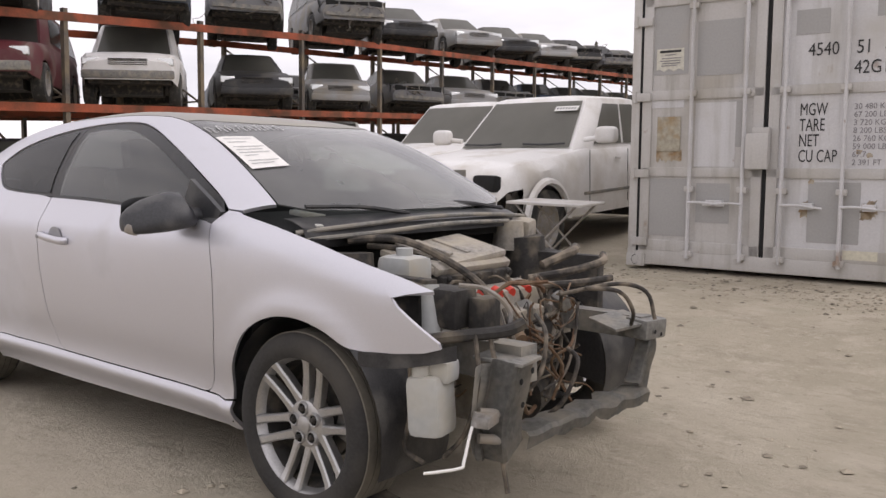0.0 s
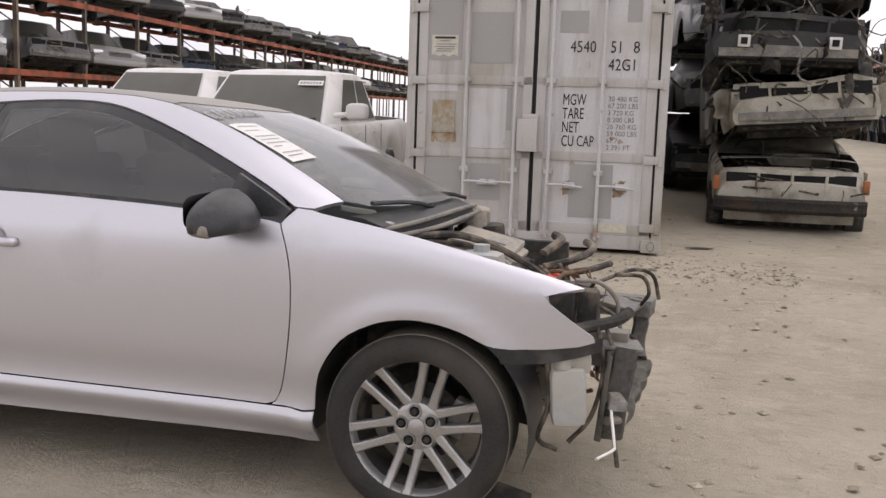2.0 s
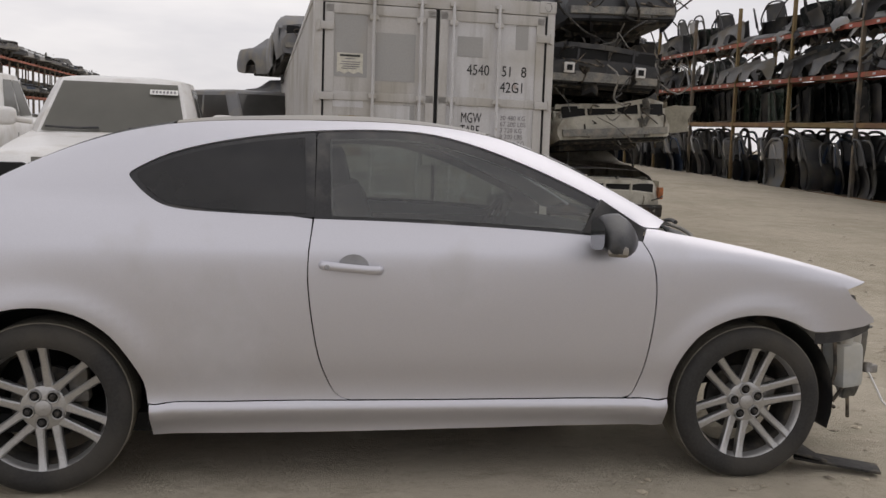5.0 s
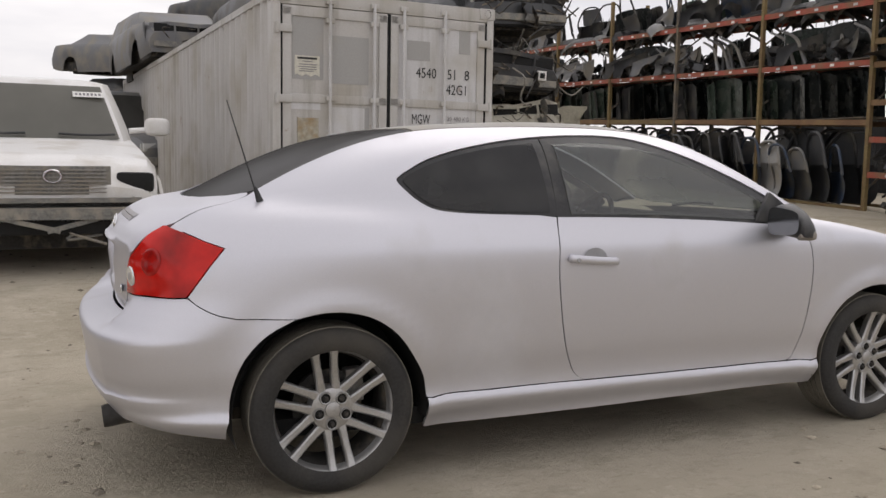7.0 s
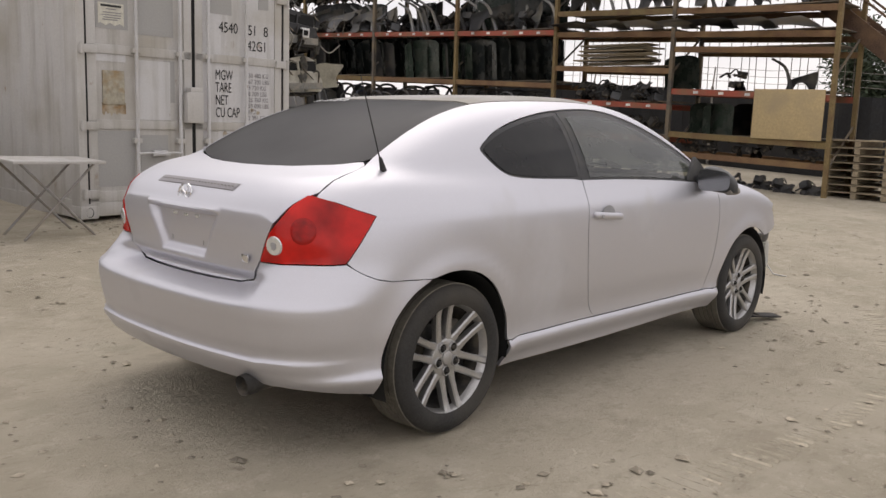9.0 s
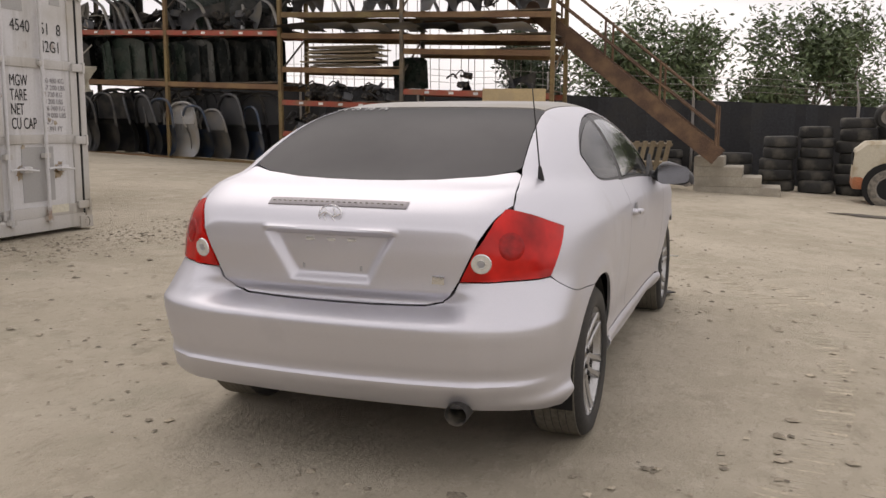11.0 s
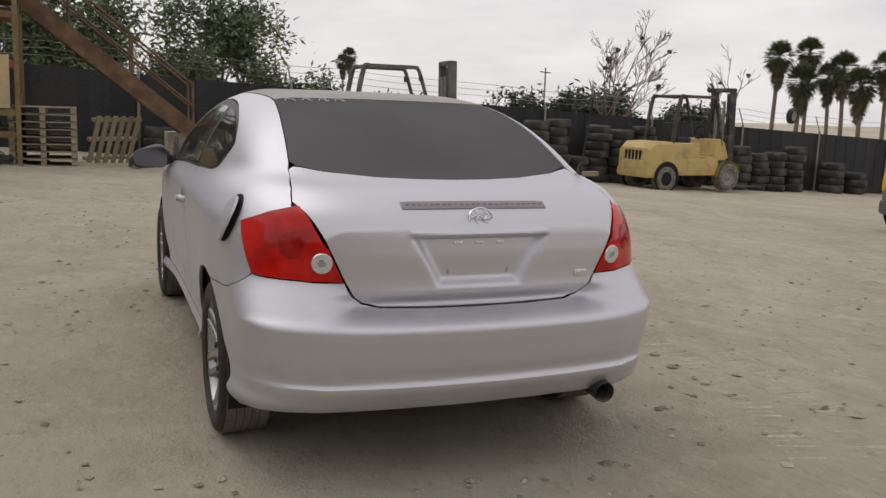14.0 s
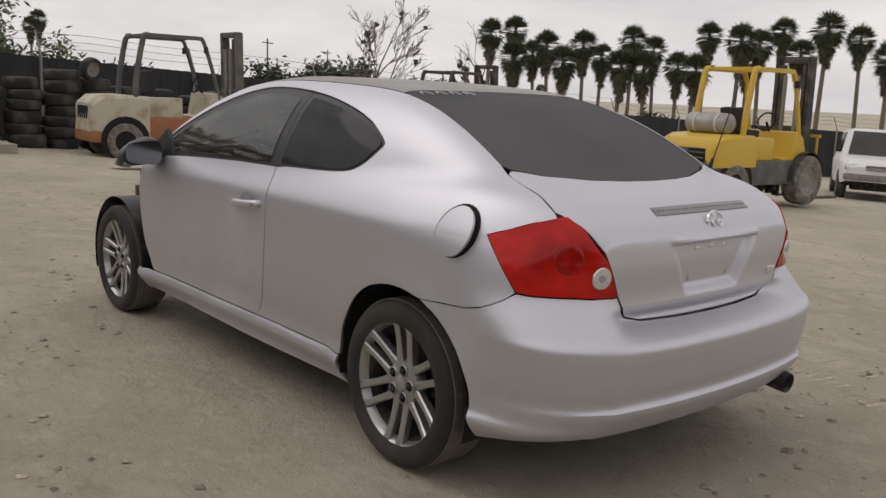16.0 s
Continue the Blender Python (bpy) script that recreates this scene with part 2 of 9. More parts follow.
def tube(bm, pts, r, seg=8, n=6, taper=None):
    """A hose through pts."""
    line = smooth_line(pts, n)
    rings = []
    side = Vector((0.3, 0.5, 0.81))
    for i, q in enumerate(line):
        d = (line[min(i + 1, len(line) - 1)] - line[max(i - 1, 0)]).normalized()
        x = side.cross(d)
        if x.length < 1e-3:
            x = Vector((1, 0, 0)).cross(d)
        x.normalize()
        y = d.cross(x)
        rad = r if taper is None else r + (taper - r) * i / (len(line) - 1)
        rings.append([bm.verts.new(q + (x * math.cos(a) + y * math.sin(a)) * rad) for a in (2 * math.pi * k / seg for k in range(seg))])
    for u, v in zip(rings, rings[1:]):
        for k in range(seg):
            bm.faces.new((u[k], u[(k + 1) % seg], v[(k + 1) % seg], v[k]))
    bm.faces.new(rings[0][::-1])
    bm.faces.new(rings[-1])


def lathe(bm, profile, seg=48, m=None, closed=False):
    """Turns (radius, height) pairs about z."""
    rings = []
    for r, h in profile:
        rings.append([bm.verts.new((r * math.cos(a), r * math.sin(a), h)) for a in (2 * math.pi * k / seg for k in range(seg))])
    pairs = list(zip(rings, rings[1:])) + ([(rings[-1], rings[0])] if closed else [])
    for u, v in pairs:
        for k in range(seg):
            bm.faces.new((u[k], u[(k + 1) % seg], v[(k + 1) % seg], v[k]))
    if m is not None:
        bmesh.ops.transform(bm, matrix=m, verts=[q for ring in rings for q in ring])
    return rings


def prism(bm, outline, depth, m=None):
    """A flat plate of the outline (x, y), depth thick towards +z."""
    a = [bm.verts.new((x, y, 0)) for x, y in outline]
    b = [bm.verts.new((x, y, depth)) for x, y in outline]
    bm.faces.new(a[::-1])
    bm.faces.new(b)
    for i in range(len(a)):
        j = (i + 1) % len(a)
        bm.faces.new((a[i], a[j], b[j], b[i]))
    if m is not None:
        bmesh.ops.transform(bm, matrix=m, verts=a + b)
    return a + b


def grid_surface(bm, rows):
    """A sheet through rows of points."""
    vs = [[bm.verts.new(q) for q in row] for row in rows]
    for u, v in zip(vs, vs[1:]):
        for k in range(len(u) - 1):
            bm.faces.new((u[k], u[k + 1], v[k + 1], v[k]))
    return vs


def letters(text, size, mat, m, parent, name="lettering", depth=0.0015, align="LEFT", squeeze=1.0):
    """Raised lettering as a mesh."""
    cu = bpy.data.curves.new(name, "FONT")
    cu.body, cu.size, cu.extrude, cu.align_x = text, size, depth, align
    cu.resolution_u = 3
    tmp = bpy.data.objects.new(name, cu)
    me = bpy.data.meshes.new_from_object(tmp)
    bpy.data.objects.remove(tmp)
    me.transform(m @ Matrix.Diagonal((squeeze, 1, 1, 1)))
    bm = bmesh.new()
    bm.from_mesh(me)
    bpy.data.meshes.remove(me)
    bmesh.ops.remove_doubles(bm, verts=bm.verts, dist=1e-6)
    todo = set(bm.verts)
    while todo:
        glyph, edge = set(), [next(v for v in bm.verts if v in todo)]
        while edge:
            v = edge.pop()
            if v not in glyph:
                glyph.add(v)
                edge += [e.other_vert(v) for e in v.link_edges]
        todo -= glyph
        run = [v for v in bm.verts if v in glyph]
        index = {v: i for i, v in enumerate(run)}
        one = bpy.data.meshes.new(name)
        one.from_pydata([tuple(v.co) for v in run], [], [[index[v] for v in f.verts] for f in bm.faces if f.verts[0] in glyph])
        one.materials.append(M[mat])
        new(name, one).parent = parent
    bm.free()


def ground_z(x, y):
    """The yard rises gently towards +y; level round the silver car."""
    slope = 0.045 * 90 * math.tanh(y / 90) + 0.03
    d = max(abs(x + 0.2) / 3.4, abs(y) / 2.1)
    w = 1 if d < 0.75 else 0 if d > 1.6 else 0.5 + 0.5 * math.cos(math.pi * (d - 0.75) / 0.85)
    return slope * (1 - w)


# ---- ground ----
def dirt_material():
    m = bpy.data.materials.new("packed_dirt")
    m.use_nodes = True
    n, l = m.node_tree.nodes, m.node_tree.links
    p = n["Principled BSDF"]
    p.inputs["Roughness"].default_value = 0.95
    p.inputs["Specular IOR Level"].default_value = 0.15
    tc = n.new("ShaderNodeTexCoord")

    def nz(scale, detail=6.0, rough=0.6, stretch=None):
        t = n.new("ShaderNodeTexNoise")
        t.inputs["Scale"].default_value, t.inputs["Detail"].default_value, t.inputs["Roughness"].default_value = scale, detail, rough
        if stretch:
            mp = n.new("ShaderNodeMapping")
            mp.inputs["Rotation"].default_value, mp.inputs["Scale"].default_value = (0, 0, stretch[0]), (stretch[1], stretch[2], 1)
            l.new(tc.outputs["Object"], mp.inputs["Vector"])
            l.new(mp.outputs["Vector"], t.inputs["Vector"])
        else:
            l.new(tc.outputs["Object"], t.inputs["Vector"])
        return t.outputs["Fac"]

    def ramp(fac, p0, c0, p1, c1):
        r = n.new("ShaderNodeValToRGB")
        r.color_ramp.elements[0].position, r.color_ramp.elements[0].color = p0, (*c0, 1)
        r.color_ramp.elements[1].position, r.color_ramp.elements[1].color = p1, (*c1, 1)
        l.new(fac, r.inputs["Fac"])
        return r.outputs["Color"]

    def mix(fac, a, b):
        x = n.new("ShaderNodeMix")
        x.data_type = "RGBA"
        l.new(fac, x.inputs["Factor"])
        l.new(a, x.inputs["A"])
        if isinstance(b, tuple):
            x.inputs["B"].default_value = (*b, 1)
        else:
            l.new(b, x.inputs["B"])
        return x.outputs["Result"]
    base = ramp(nz(0.55), 0.32, (0.40, 0.355, 0.272), 0.68, (0.545, 0.490, 0.392))
    base = mix(ramp(nz(3.2, 8), 0.50, (0, 0, 0), 0.72, (0.6, 0.6, 0.6)), base, (0.58, 0.522, 0.425))
    base = mix(ramp(nz(7.0, 8, 0.7, (0.6, 1, 2.6)), 0.56, (0, 0, 0), 0.70, (0.55, 0.55, 0.55)), base, (0.30, 0.258, 0.195))
    base = mix(ramp(nz(2.1, 10, 0.72, (1.1, 1, 1.8)), 0.54, (0, 0, 0), 0.62, (0.45, 0.45, 0.45)), base, (0.345, 0.300, 0.232))
    base = mix(ramp(nz(9.0, 10, 0.82, (0.3, 1, 1.5)), 0.56, (0, 0, 0), 0.64, (0.5, 0.5, 0.5)), base, (0.315, 0.265, 0.205))
    base = mix(ramp(nz(4.3, 9, 0.78, (2.0, 1, 1.3)), 0.55, (0, 0, 0), 0.63, (0.5, 0.5, 0.5)), base, (0.605, 0.55, 0.45))
    base = mix(ramp(nz(1.4, 6, 0.6), 0.55, (0, 0, 0), 0.68, (0.30, 0.30, 0.30)), base, (0.33, 0.315, 0.235))
    base = mix(ramp(nz(26.0, 6, 0.75), 0.58, (0, 0, 0), 0.66, (0.5, 0.5, 0.5)), base, (0.58, 0.525, 0.43))
    base = mix(ramp(nz(55.0, 4, 0.7), 0.62, (0, 0, 0), 0.74, (0.5, 0.5, 0.5)), base, (0.21, 0.18, 0.135))
    base = mix(ramp(nz(0.23, 3), 0.60, (0, 0, 0), 0.72, (0.45, 0.45, 0.45)), base, (0.40, 0.35, 0.27))
    l.new(base, p.inputs["Base Color"])
    add = n.new("ShaderNodeMath")
    add.operation = "MULTIPLY_ADD"
    l.new(nz(13.0, 9, 0.72), add.inputs[0])
    add.inputs[1].default_value = 2.4
    l.new(nz(90.0, 5, 0.7), add.inputs[2])
    bp = n.new("ShaderNodeBump")
    bp.inputs["Strength"].default_value, bp.inputs["Distance"].default_value = 0.75, 0.018
    l.new(add.outputs[0], bp.inputs["Height"])
    l.new(bp.outputs["Normal"], p.inputs["Normal"])
    return m


M["dirt"] = dirt_material()


def spread(near, step, far, grow):
    """Coordinates that are dense near nought and wide apart far off."""
    v, s = [0.0], step
    while v[-1] < far:
        if v[-1] > near:
            s *= grow
        v.append(v[-1] + s)
    return [-q for q in v[:0:-1]] + v


def rut(x, y):
    """Ruts of the trucks that turned behind the car."""
    r = math.hypot(x - 0.06, y - 3.7)
    a = 0.0
    for rad in (5.60, 5.90):
        a += math.exp(-((r - rad) / 0.10) ** 2)
    return -0.014 * a * (0.4 + 0.6 * noise.noise((x * 0.7, y * 0.7, 3))) if y < 1 else 0.0


gx, gy = spread(9, 0.16, 1500, 1.10), spread(9, 0.16, 1500, 1.10)
verts = []
for y in gy:
    for x in gx:
        near = max(0.0, 1 - math.hypot(x, y) / 30)
        bumpy = 0.022 * noise.noise((x * 0.45, y * 0.45, 0)) + 0.010 * noise.noise((x * 1.9, y * 1.9, 5)) + (0.006 * noise.noise((x * 5.5, y * 5.5, 9)) if near > 0.6 else 0)
        pad = 0.35 if abs(x) < 2.2 and abs(y) < 1.1 else 1.0
        verts.append((x, y, ground_z(x, y) + bumpy * near * pad + rut(x, y)))
w = len(gx)
faces = [(j * w + i, j * w + i + 1, (j + 1) * w + i + 1, (j + 1) * w + i) for j in range(len(gy) - 1) for i in range(w - 1)]
me = bpy.data.meshes.new("ground")
me.from_pydata(verts, [], faces)
me.shade_smooth()
me.materials.append(M["dirt"])
tagged(new("ground", me), "pale packed-dirt yard ground with ruts and gravel", "ground", kind="structure")

# loose stones and clods
rnd = random.Random(7)
vs, fs = [], []
for k in range(7200):
    if k < 5000:
        if noise.noise((k * 0.013, 2.0, 1.0)) < -0.05:
            continue
        a, r = rnd.uniform(0, 2 * math.pi), 1.6 + 6.5 * rnd.random()
        x, y = -0.5 + r * math.cos(a), r * math.sin(a)
    elif k < 6200:
        x, y = rnd.uniform(-0.6, 3.2), 4.2 + rnd.gauss(0, 0.35)
    else:
        x, y = rnd.uniform(-6, 14), rnd.uniform(-14, 12)
    if -2.15 < x < 2.0 and abs(y) < 0.85:
        continue
    s = rnd.choice((0.005, 0.007, 0.009, 0.012, 0.016, 0.020, 0.026)) * rnd.uniform(0.7, 1.4) * (0.9 if 5000 <= k < 6200 else 1)
    z = ground_z(x, y) + rut(x, y)
    b = len(vs)
    ang = rnd.uniform(0, 6.28)
    for px, py, pz in ((1, 0, 0), (0, 1, 0), (-1, 0, 0), (0, -1, 0), (0.1, 0.1, 0.9), (0, 0, -0.6)):
        px, py, pz = px * rnd.uniform(0.7, 1.3), py * rnd.uniform(0.6, 1.1), pz * rnd.uniform(0.5, 0.9)
        vs.append((x + s * (px * math.cos(ang) - py * math.sin(ang)), y + s * (px * math.sin(ang) + py * math.cos(ang)), z + 0.004 + s * 0.5 * pz + 0.012 * noise.noise((x * 0.45, y * 0.45, 0))))
    for i in range(4):
        fs.append((b + i, b + (i + 1) % 4, b + 4))
        fs.append((b + (i + 1) % 4, b + i, b + 5))
me = bpy.data.meshes.new("gravel")
me.from_pydata(vs, [], fs)
me.materials.append(material("loose_stones", (0.33, 0.288, 0.222), 0.95, 0.0, 40, 0.25, 0.2, island=0.5))
tagged(new("gravel", me), "scattered small stones and dirt clods", "gravel", kind="stuff")

# tread marks pressed into the dirt where a truck passed, in rows of low ridges
vs, fs = [], []
for rad, a0, a1 in ((5.60, -2.06, -1.05), (5.90, -2.02, -1.10)):
    a = a0
    while a < a1:
        x, y = 0.06 + rad * math.cos(a), 3.7 + rad * math.sin(a)
        if noise.noise((x * 0.9, y * 0.9, 7)) > -0.18:
            near = max(0.0, 1 - math.hypot(x, y) / 30)
            z = ground_z(x, y) + rut(x, y) + near * (0.022 * noise.noise((x * 0.45, y * 0.45, 0)) + 0.010 * noise.noise((x * 1.9, y * 1.9, 5)))
            b = len(vs)
            half = 0.085 * rnd.uniform(0.7, 1.1)
            for u in (-half, half):
                sk = 0.012 * (1 if u > 0 else -1) + rnd.uniform(-0.004, 0.004)
                for w, h in ((-0.020, -0.009), (0.002, 0.0065), (0.016, -0.009)):
                    r, aa = rad + u, a + (w + sk) / rad
                    vs.append((0.06 + r * math.cos(aa), 3.7 + r * math.sin(aa), z + h * rnd.uniform(0.7, 1.1)))
            fs += [(b, b + 3, b + 4, b + 1), (b + 1, b + 4, b + 5, b + 2), (b, b + 1, b + 2), (b + 3, b + 5, b + 4)]
        a += 0.0112
me = bpy.data.meshes.new("tyre_track")
me.from_pydata(vs, [], fs)
me.materials.append(material("pressed_dirt", (0.44, 0.39, 0.302), 0.95, 0.0, 30, 0.2, 0.1, island=0.25))
tagged(new("tyre_track", me), "truck tyre tread marks pressed into the dirt", "track", kind="stuff")

# dark oil stains soaked into the dirt
M["oil"] = material("oil_soaked_dirt", (0.055, 0.045, 0.035), 0.8, 0.0, 40, 0.3, 0.1, (0.16, 0.135, 0.10), 9, 0.42)


def stain(x, y, rx, ry, turn, seed):
    bm = bmesh.new()
    ring = []
    for k in range(40):
        a = 2 * math.pi * k / 40
        q = 1 + 0.45 * noise.noise((math.cos(a) * 1.7, math.sin(a) * 1.7, seed))
        u, v = rx * q * math.cos(a), ry * q * math.sin(a)
        px, py = x + u * math.cos(turn) - v * math.sin(turn), y + u * math.sin(turn) + v * math.cos(turn)
        near = max(0.0, 1 - math.hypot(px, py) / 30)
        ring.append((px, py, ground_z(px, py) + 0.012 + 0.022 * near * noise.noise((px * 0.45, py * 0.45, 0))))
    bm.faces.new([bm.verts.new(p) for p in ring])
    ob = mesh_object("oil_stain", bm, M["oil"])
    tagged(ob, "dark oil stain soaked into the dirt", "stain", "oil stains on the yard")


for args in ((4.0, -2.85, 0.27, 0.07, 1.45, 1.0), (10.4, -3.05, 0.50, 0.20, 1.3, 2.0), (11.9, -5.9, 0.40, 0.12, 1.4, 3.0), (2.41, 5.34, 0.14, 0.05, 0.3, 4.0), (4.6, -3.0, 0.06, 0.05, 0.0, 5.0)):
    stain(*args)


# ---- the silver coupe: its skin is one rounded form, from which each panel is cut ----
def curve(xs, ys):
    """A soft function through the given values."""
    xs, ys = np.array(xs, float), np.array(ys, float)
    d = np.gradient(ys, xs)

    def f(x):
        x = np.clip(x, xs[0], xs[-1])
        i = np.clip(np.searchsorted(xs, x) - 1, 0, len(xs) - 2)
        h = xs[i + 1] - xs[i]
        t = (x - xs[i]) / h
        return ((2 * t ** 3 - 3 * t ** 2 + 1) * ys[i] + (t ** 3 - 2 * t ** 2 + t) * h * d[i]
                + (-2 * t ** 3 + 3 * t ** 2) * ys[i + 1] + (t ** 3 - t ** 2) * h * d[i + 1])
    return f


def soft_min(a, b, k):
    h = np.maximum(k - np.abs(a - b), 0) / k
    return np.minimum(a, b) - h * h * k / 4


plan_half = curve([-2.3, -2.05, -1.8, -1.35, -0.6, 0.5, 1.35, 1.7, 1.95, 2.1], [0.80, 0.835, 0.858, 0.878, 0.866, 0.864, 0.880, 0.85, 0.79, 0.74])
side_in = curve([0.1, 0.19, 0.235, 0.275, 0.305, 0.335, 0.37, 0.48, 0.62, 0.76, 0.835, 0.875, 0.90, 0.925, 0.96, 1.02, 1.12], [0.17, 0.105, 0.066, 0.032, 0.020, 0.034, 0.036, 0.018, 0.006, 0.0, 0.0005, 0.003, 0.008, 0.018, 0.037, 0.074, 0.14])
deck_top = curve([-2.3, -2.05, -1.98, -1.85, -1.7, -1.4, -0.5, 0.6, 0.95, 1.19, 1.4, 1.575, 1.75, 1.87, 2.05], [0.92, 1.0, 1.022, 1.055, 1.075, 1.08, 1.04, 1.02, 1.02, 0.985, 0.945, 0.905, 0.86, 0.825, 0.75])
tail_x = curve([0.15, 0.24, 0.29, 0.34, 0.370, 0.386, 0.394, 0.402, 0.45, 0.52, 0.562, 0.587, 0.597, 0.606, 0.616, 0.627, 0.70, 0.85, 0.93, 0.97, 1.01, 1.1],
               [-1.98, -2.05, -2.115, -2.154, -2.170, -2.172, -2.163, -2.162, -2.172, -2.184, -2.191, -2.191, -2.184, -2.165, -2.125, -2.080, -2.065, -2.073, -2.064, -2.045, -2.01, -1.93])
tail_corner = curve([0.57, 0.588, 0.600, 0.613, 0.655, 0.70, 0.735, 0.76], [-2.191, -2.191, -2.184, -2.168, -2.132, -2.098, -2.070, -2.066])
cab_half = curve([-2.1, -1.9, -1.75, -1.4, -1.0, -0.4, 0.5, 0.9, 1.2], [0.59, 0.635, 0.685, 0.748, 0.785, 0.803, 0.800, 0.785, 0.75])
cab_in = curve([0.9, 1.0, 1.1, 1.2, 1.3, 1.36, 1.42, 1.5], [0.0, 0.0, 0.030, 0.080, 0.145, 0.195, 0.26, 0.37])
roof_z = curve([-2.1, -1.78, -1.6, -1.437, -1.184, -0.906, -0.576, -0.305, -0.075, 0.161, 0.33, 0.553, 0.808, 1.058, 1.3], [0.90, 1.055, 1.150, 1.228, 1.322, 1.378, 1.406, 1.416, 1.413, 1.393, 1.366, 1.298, 1.195, 1.075, 0.945])


def skin(x, y, z):
    """Above nought within the car's skin."""
    y = np.abs(y)
    flare = 0.013 * np.exp(-((np.hypot(np.abs(x) - 1.35, z - 0.31) - 0.390) / 0.042) ** 2)
    draw_in = 0.045 * np.clip((z - 0.60) / 0.30, 0, 1) ** 1.5 * np.clip((-1.25 - x) / 0.50, 0, 1.15) ** 1.5
    side = plan_half(x) + flare - side_in(z) - draw_in - y
    under_lamp = np.clip((y - 0.445 - 0.75 * np.clip(z - 0.645, 0, 0.1)) / 0.12, 0, 1) * (z > 0.57) * (z < 0.76)
    tail = tail_x(z) + under_lamp * (tail_corner(z) - tail_x(z))
    rear = x - (tail + 0.13 * y * y + 0.10 * np.maximum(y - 0.3, 0) ** 2)
    top = deck_top(x) - 0.03 * y * y - z
    body = soft_min(soft_min(side, rear, 0.24 + 0.06 * np.clip((z - 0.60) / 0.10, 0, 1)), top, 0.07)
    xe = x + np.where(x > -0.2, 0.24 * np.clip((x + 0.2) / 1.0, 0, 1), 0.16 * np.clip((x + 0.2) / 1.4, -1, 0)) * y * y
    cab = soft_min(cab_half(x) - cab_in(z) - y, (roof_z(xe) - 0.022 * y * y - z) * 0.9, 0.135)
    cab = np.minimum(cab, rear)
    h = np.maximum(0.035 - np.abs(body - cab), 0) / 0.035
    return np.maximum(body, cab) + h * h * 0.035 / 4


def strike(o, d, far):
    """Where rays that come from far along d towards o first meet the skin."""
    lo, hi = np.full(len(o), far), np.full(len(o), far)
    done = np.zeros(len(o), bool)
    for s in np.linspace(far, 0.0, 70):
        p = o + d * s
        inside = skin(p[:, 0], p[:, 1], p[:, 2]) > 0
        hit = inside & ~done
        lo[hit] = s
        hi[~done & ~inside] = s
        done |= inside
    lo[~done] = 0
    for _ in range(16):
        mid = (lo + hi) / 2
        p = o + d * mid[:, None]
        inside = skin(p[:, 0], p[:, 1], p[:, 2]) > 0
        lo, hi = np.where(inside, mid, lo), np.where(inside, hi, mid)
    return o + d * hi[:, None]


def slope_of(p):
    e = 0.004
    g = np.zeros_like(p)
    for k in range(3):
        q, r = p.copy(), p.copy()
        q[:, k] += e
        r[:, k] -= e
        g[:, k] = skin(r[:, 0], r[:, 1], r[:, 2]) - skin(q[:, 0], q[:, 1], q[:, 2])
    return g / np.maximum(np.linalg.norm(g, axis=1), 1e-9)[:, None]


AXIS_Z, POST_X = 0.72, -1.25


def rays(kind, uv):
    """Rays of the ways to unroll the skin: about the long axis, about a post near the tail, about a cross axle, or from above."""
    u, v = uv[:, 0], uv[:, 1]
    zero = np.zeros_like(u)
    if kind == "long":
        return np.stack([u, zero, zero + AXIS_Z], 1), np.stack([zero, np.cos(v), np.sin(v)], 1), 1.4
    if kind == "post":
        return np.stack([zero + POST_X, zero, v], 1), np.stack([-np.cos(u), np.sin(u), zero], 1), 1.5
    if kind == "axle":
        return np.stack([zero - 1.55, u, zero + 0.78], 1), np.stack([-np.sin(v), zero, np.cos(v)], 1), 1.2
    return np.stack([u, v, zero], 1), np.stack([zero, zero, zero + 1], 1), 1.8


def on_skin(specs):
    """Points of the skin from 's' (x, z) seen from the side, 't' (x, y) from above, 'r' (y, z) from behind; on the +y side for 's'."""
    o, d = np.zeros((len(specs), 3)), np.zeros((len(specs), 3))
    for i, (k, a, b) in enumerate(specs):
        if k == "s":
            o[i], d[i] = (a, 0.0, b), (0.0, 1.0, 0.0)
        elif k == "t":
            o[i], d[i] = (a, b, 0.2), (0.0, 0.0, 1.0)
        else:
            o[i], d[i] = (-1.0, a, b), (-1.0, 0.0, 0.0)
    return strike(o, d, 1.5)


def unroll(kind, p):
    if kind == "long":
        return p[0], math.atan2(p[2] - AXIS_Z, p[1])
    if kind == "post":
        return math.atan2(p[1], -(p[0] - POST_X)), p[2]
    if kind == "axle":
        return p[1], math.atan2(-(p[0] + 1.55), p[2] - 0.78)
    return p[0], p[1]


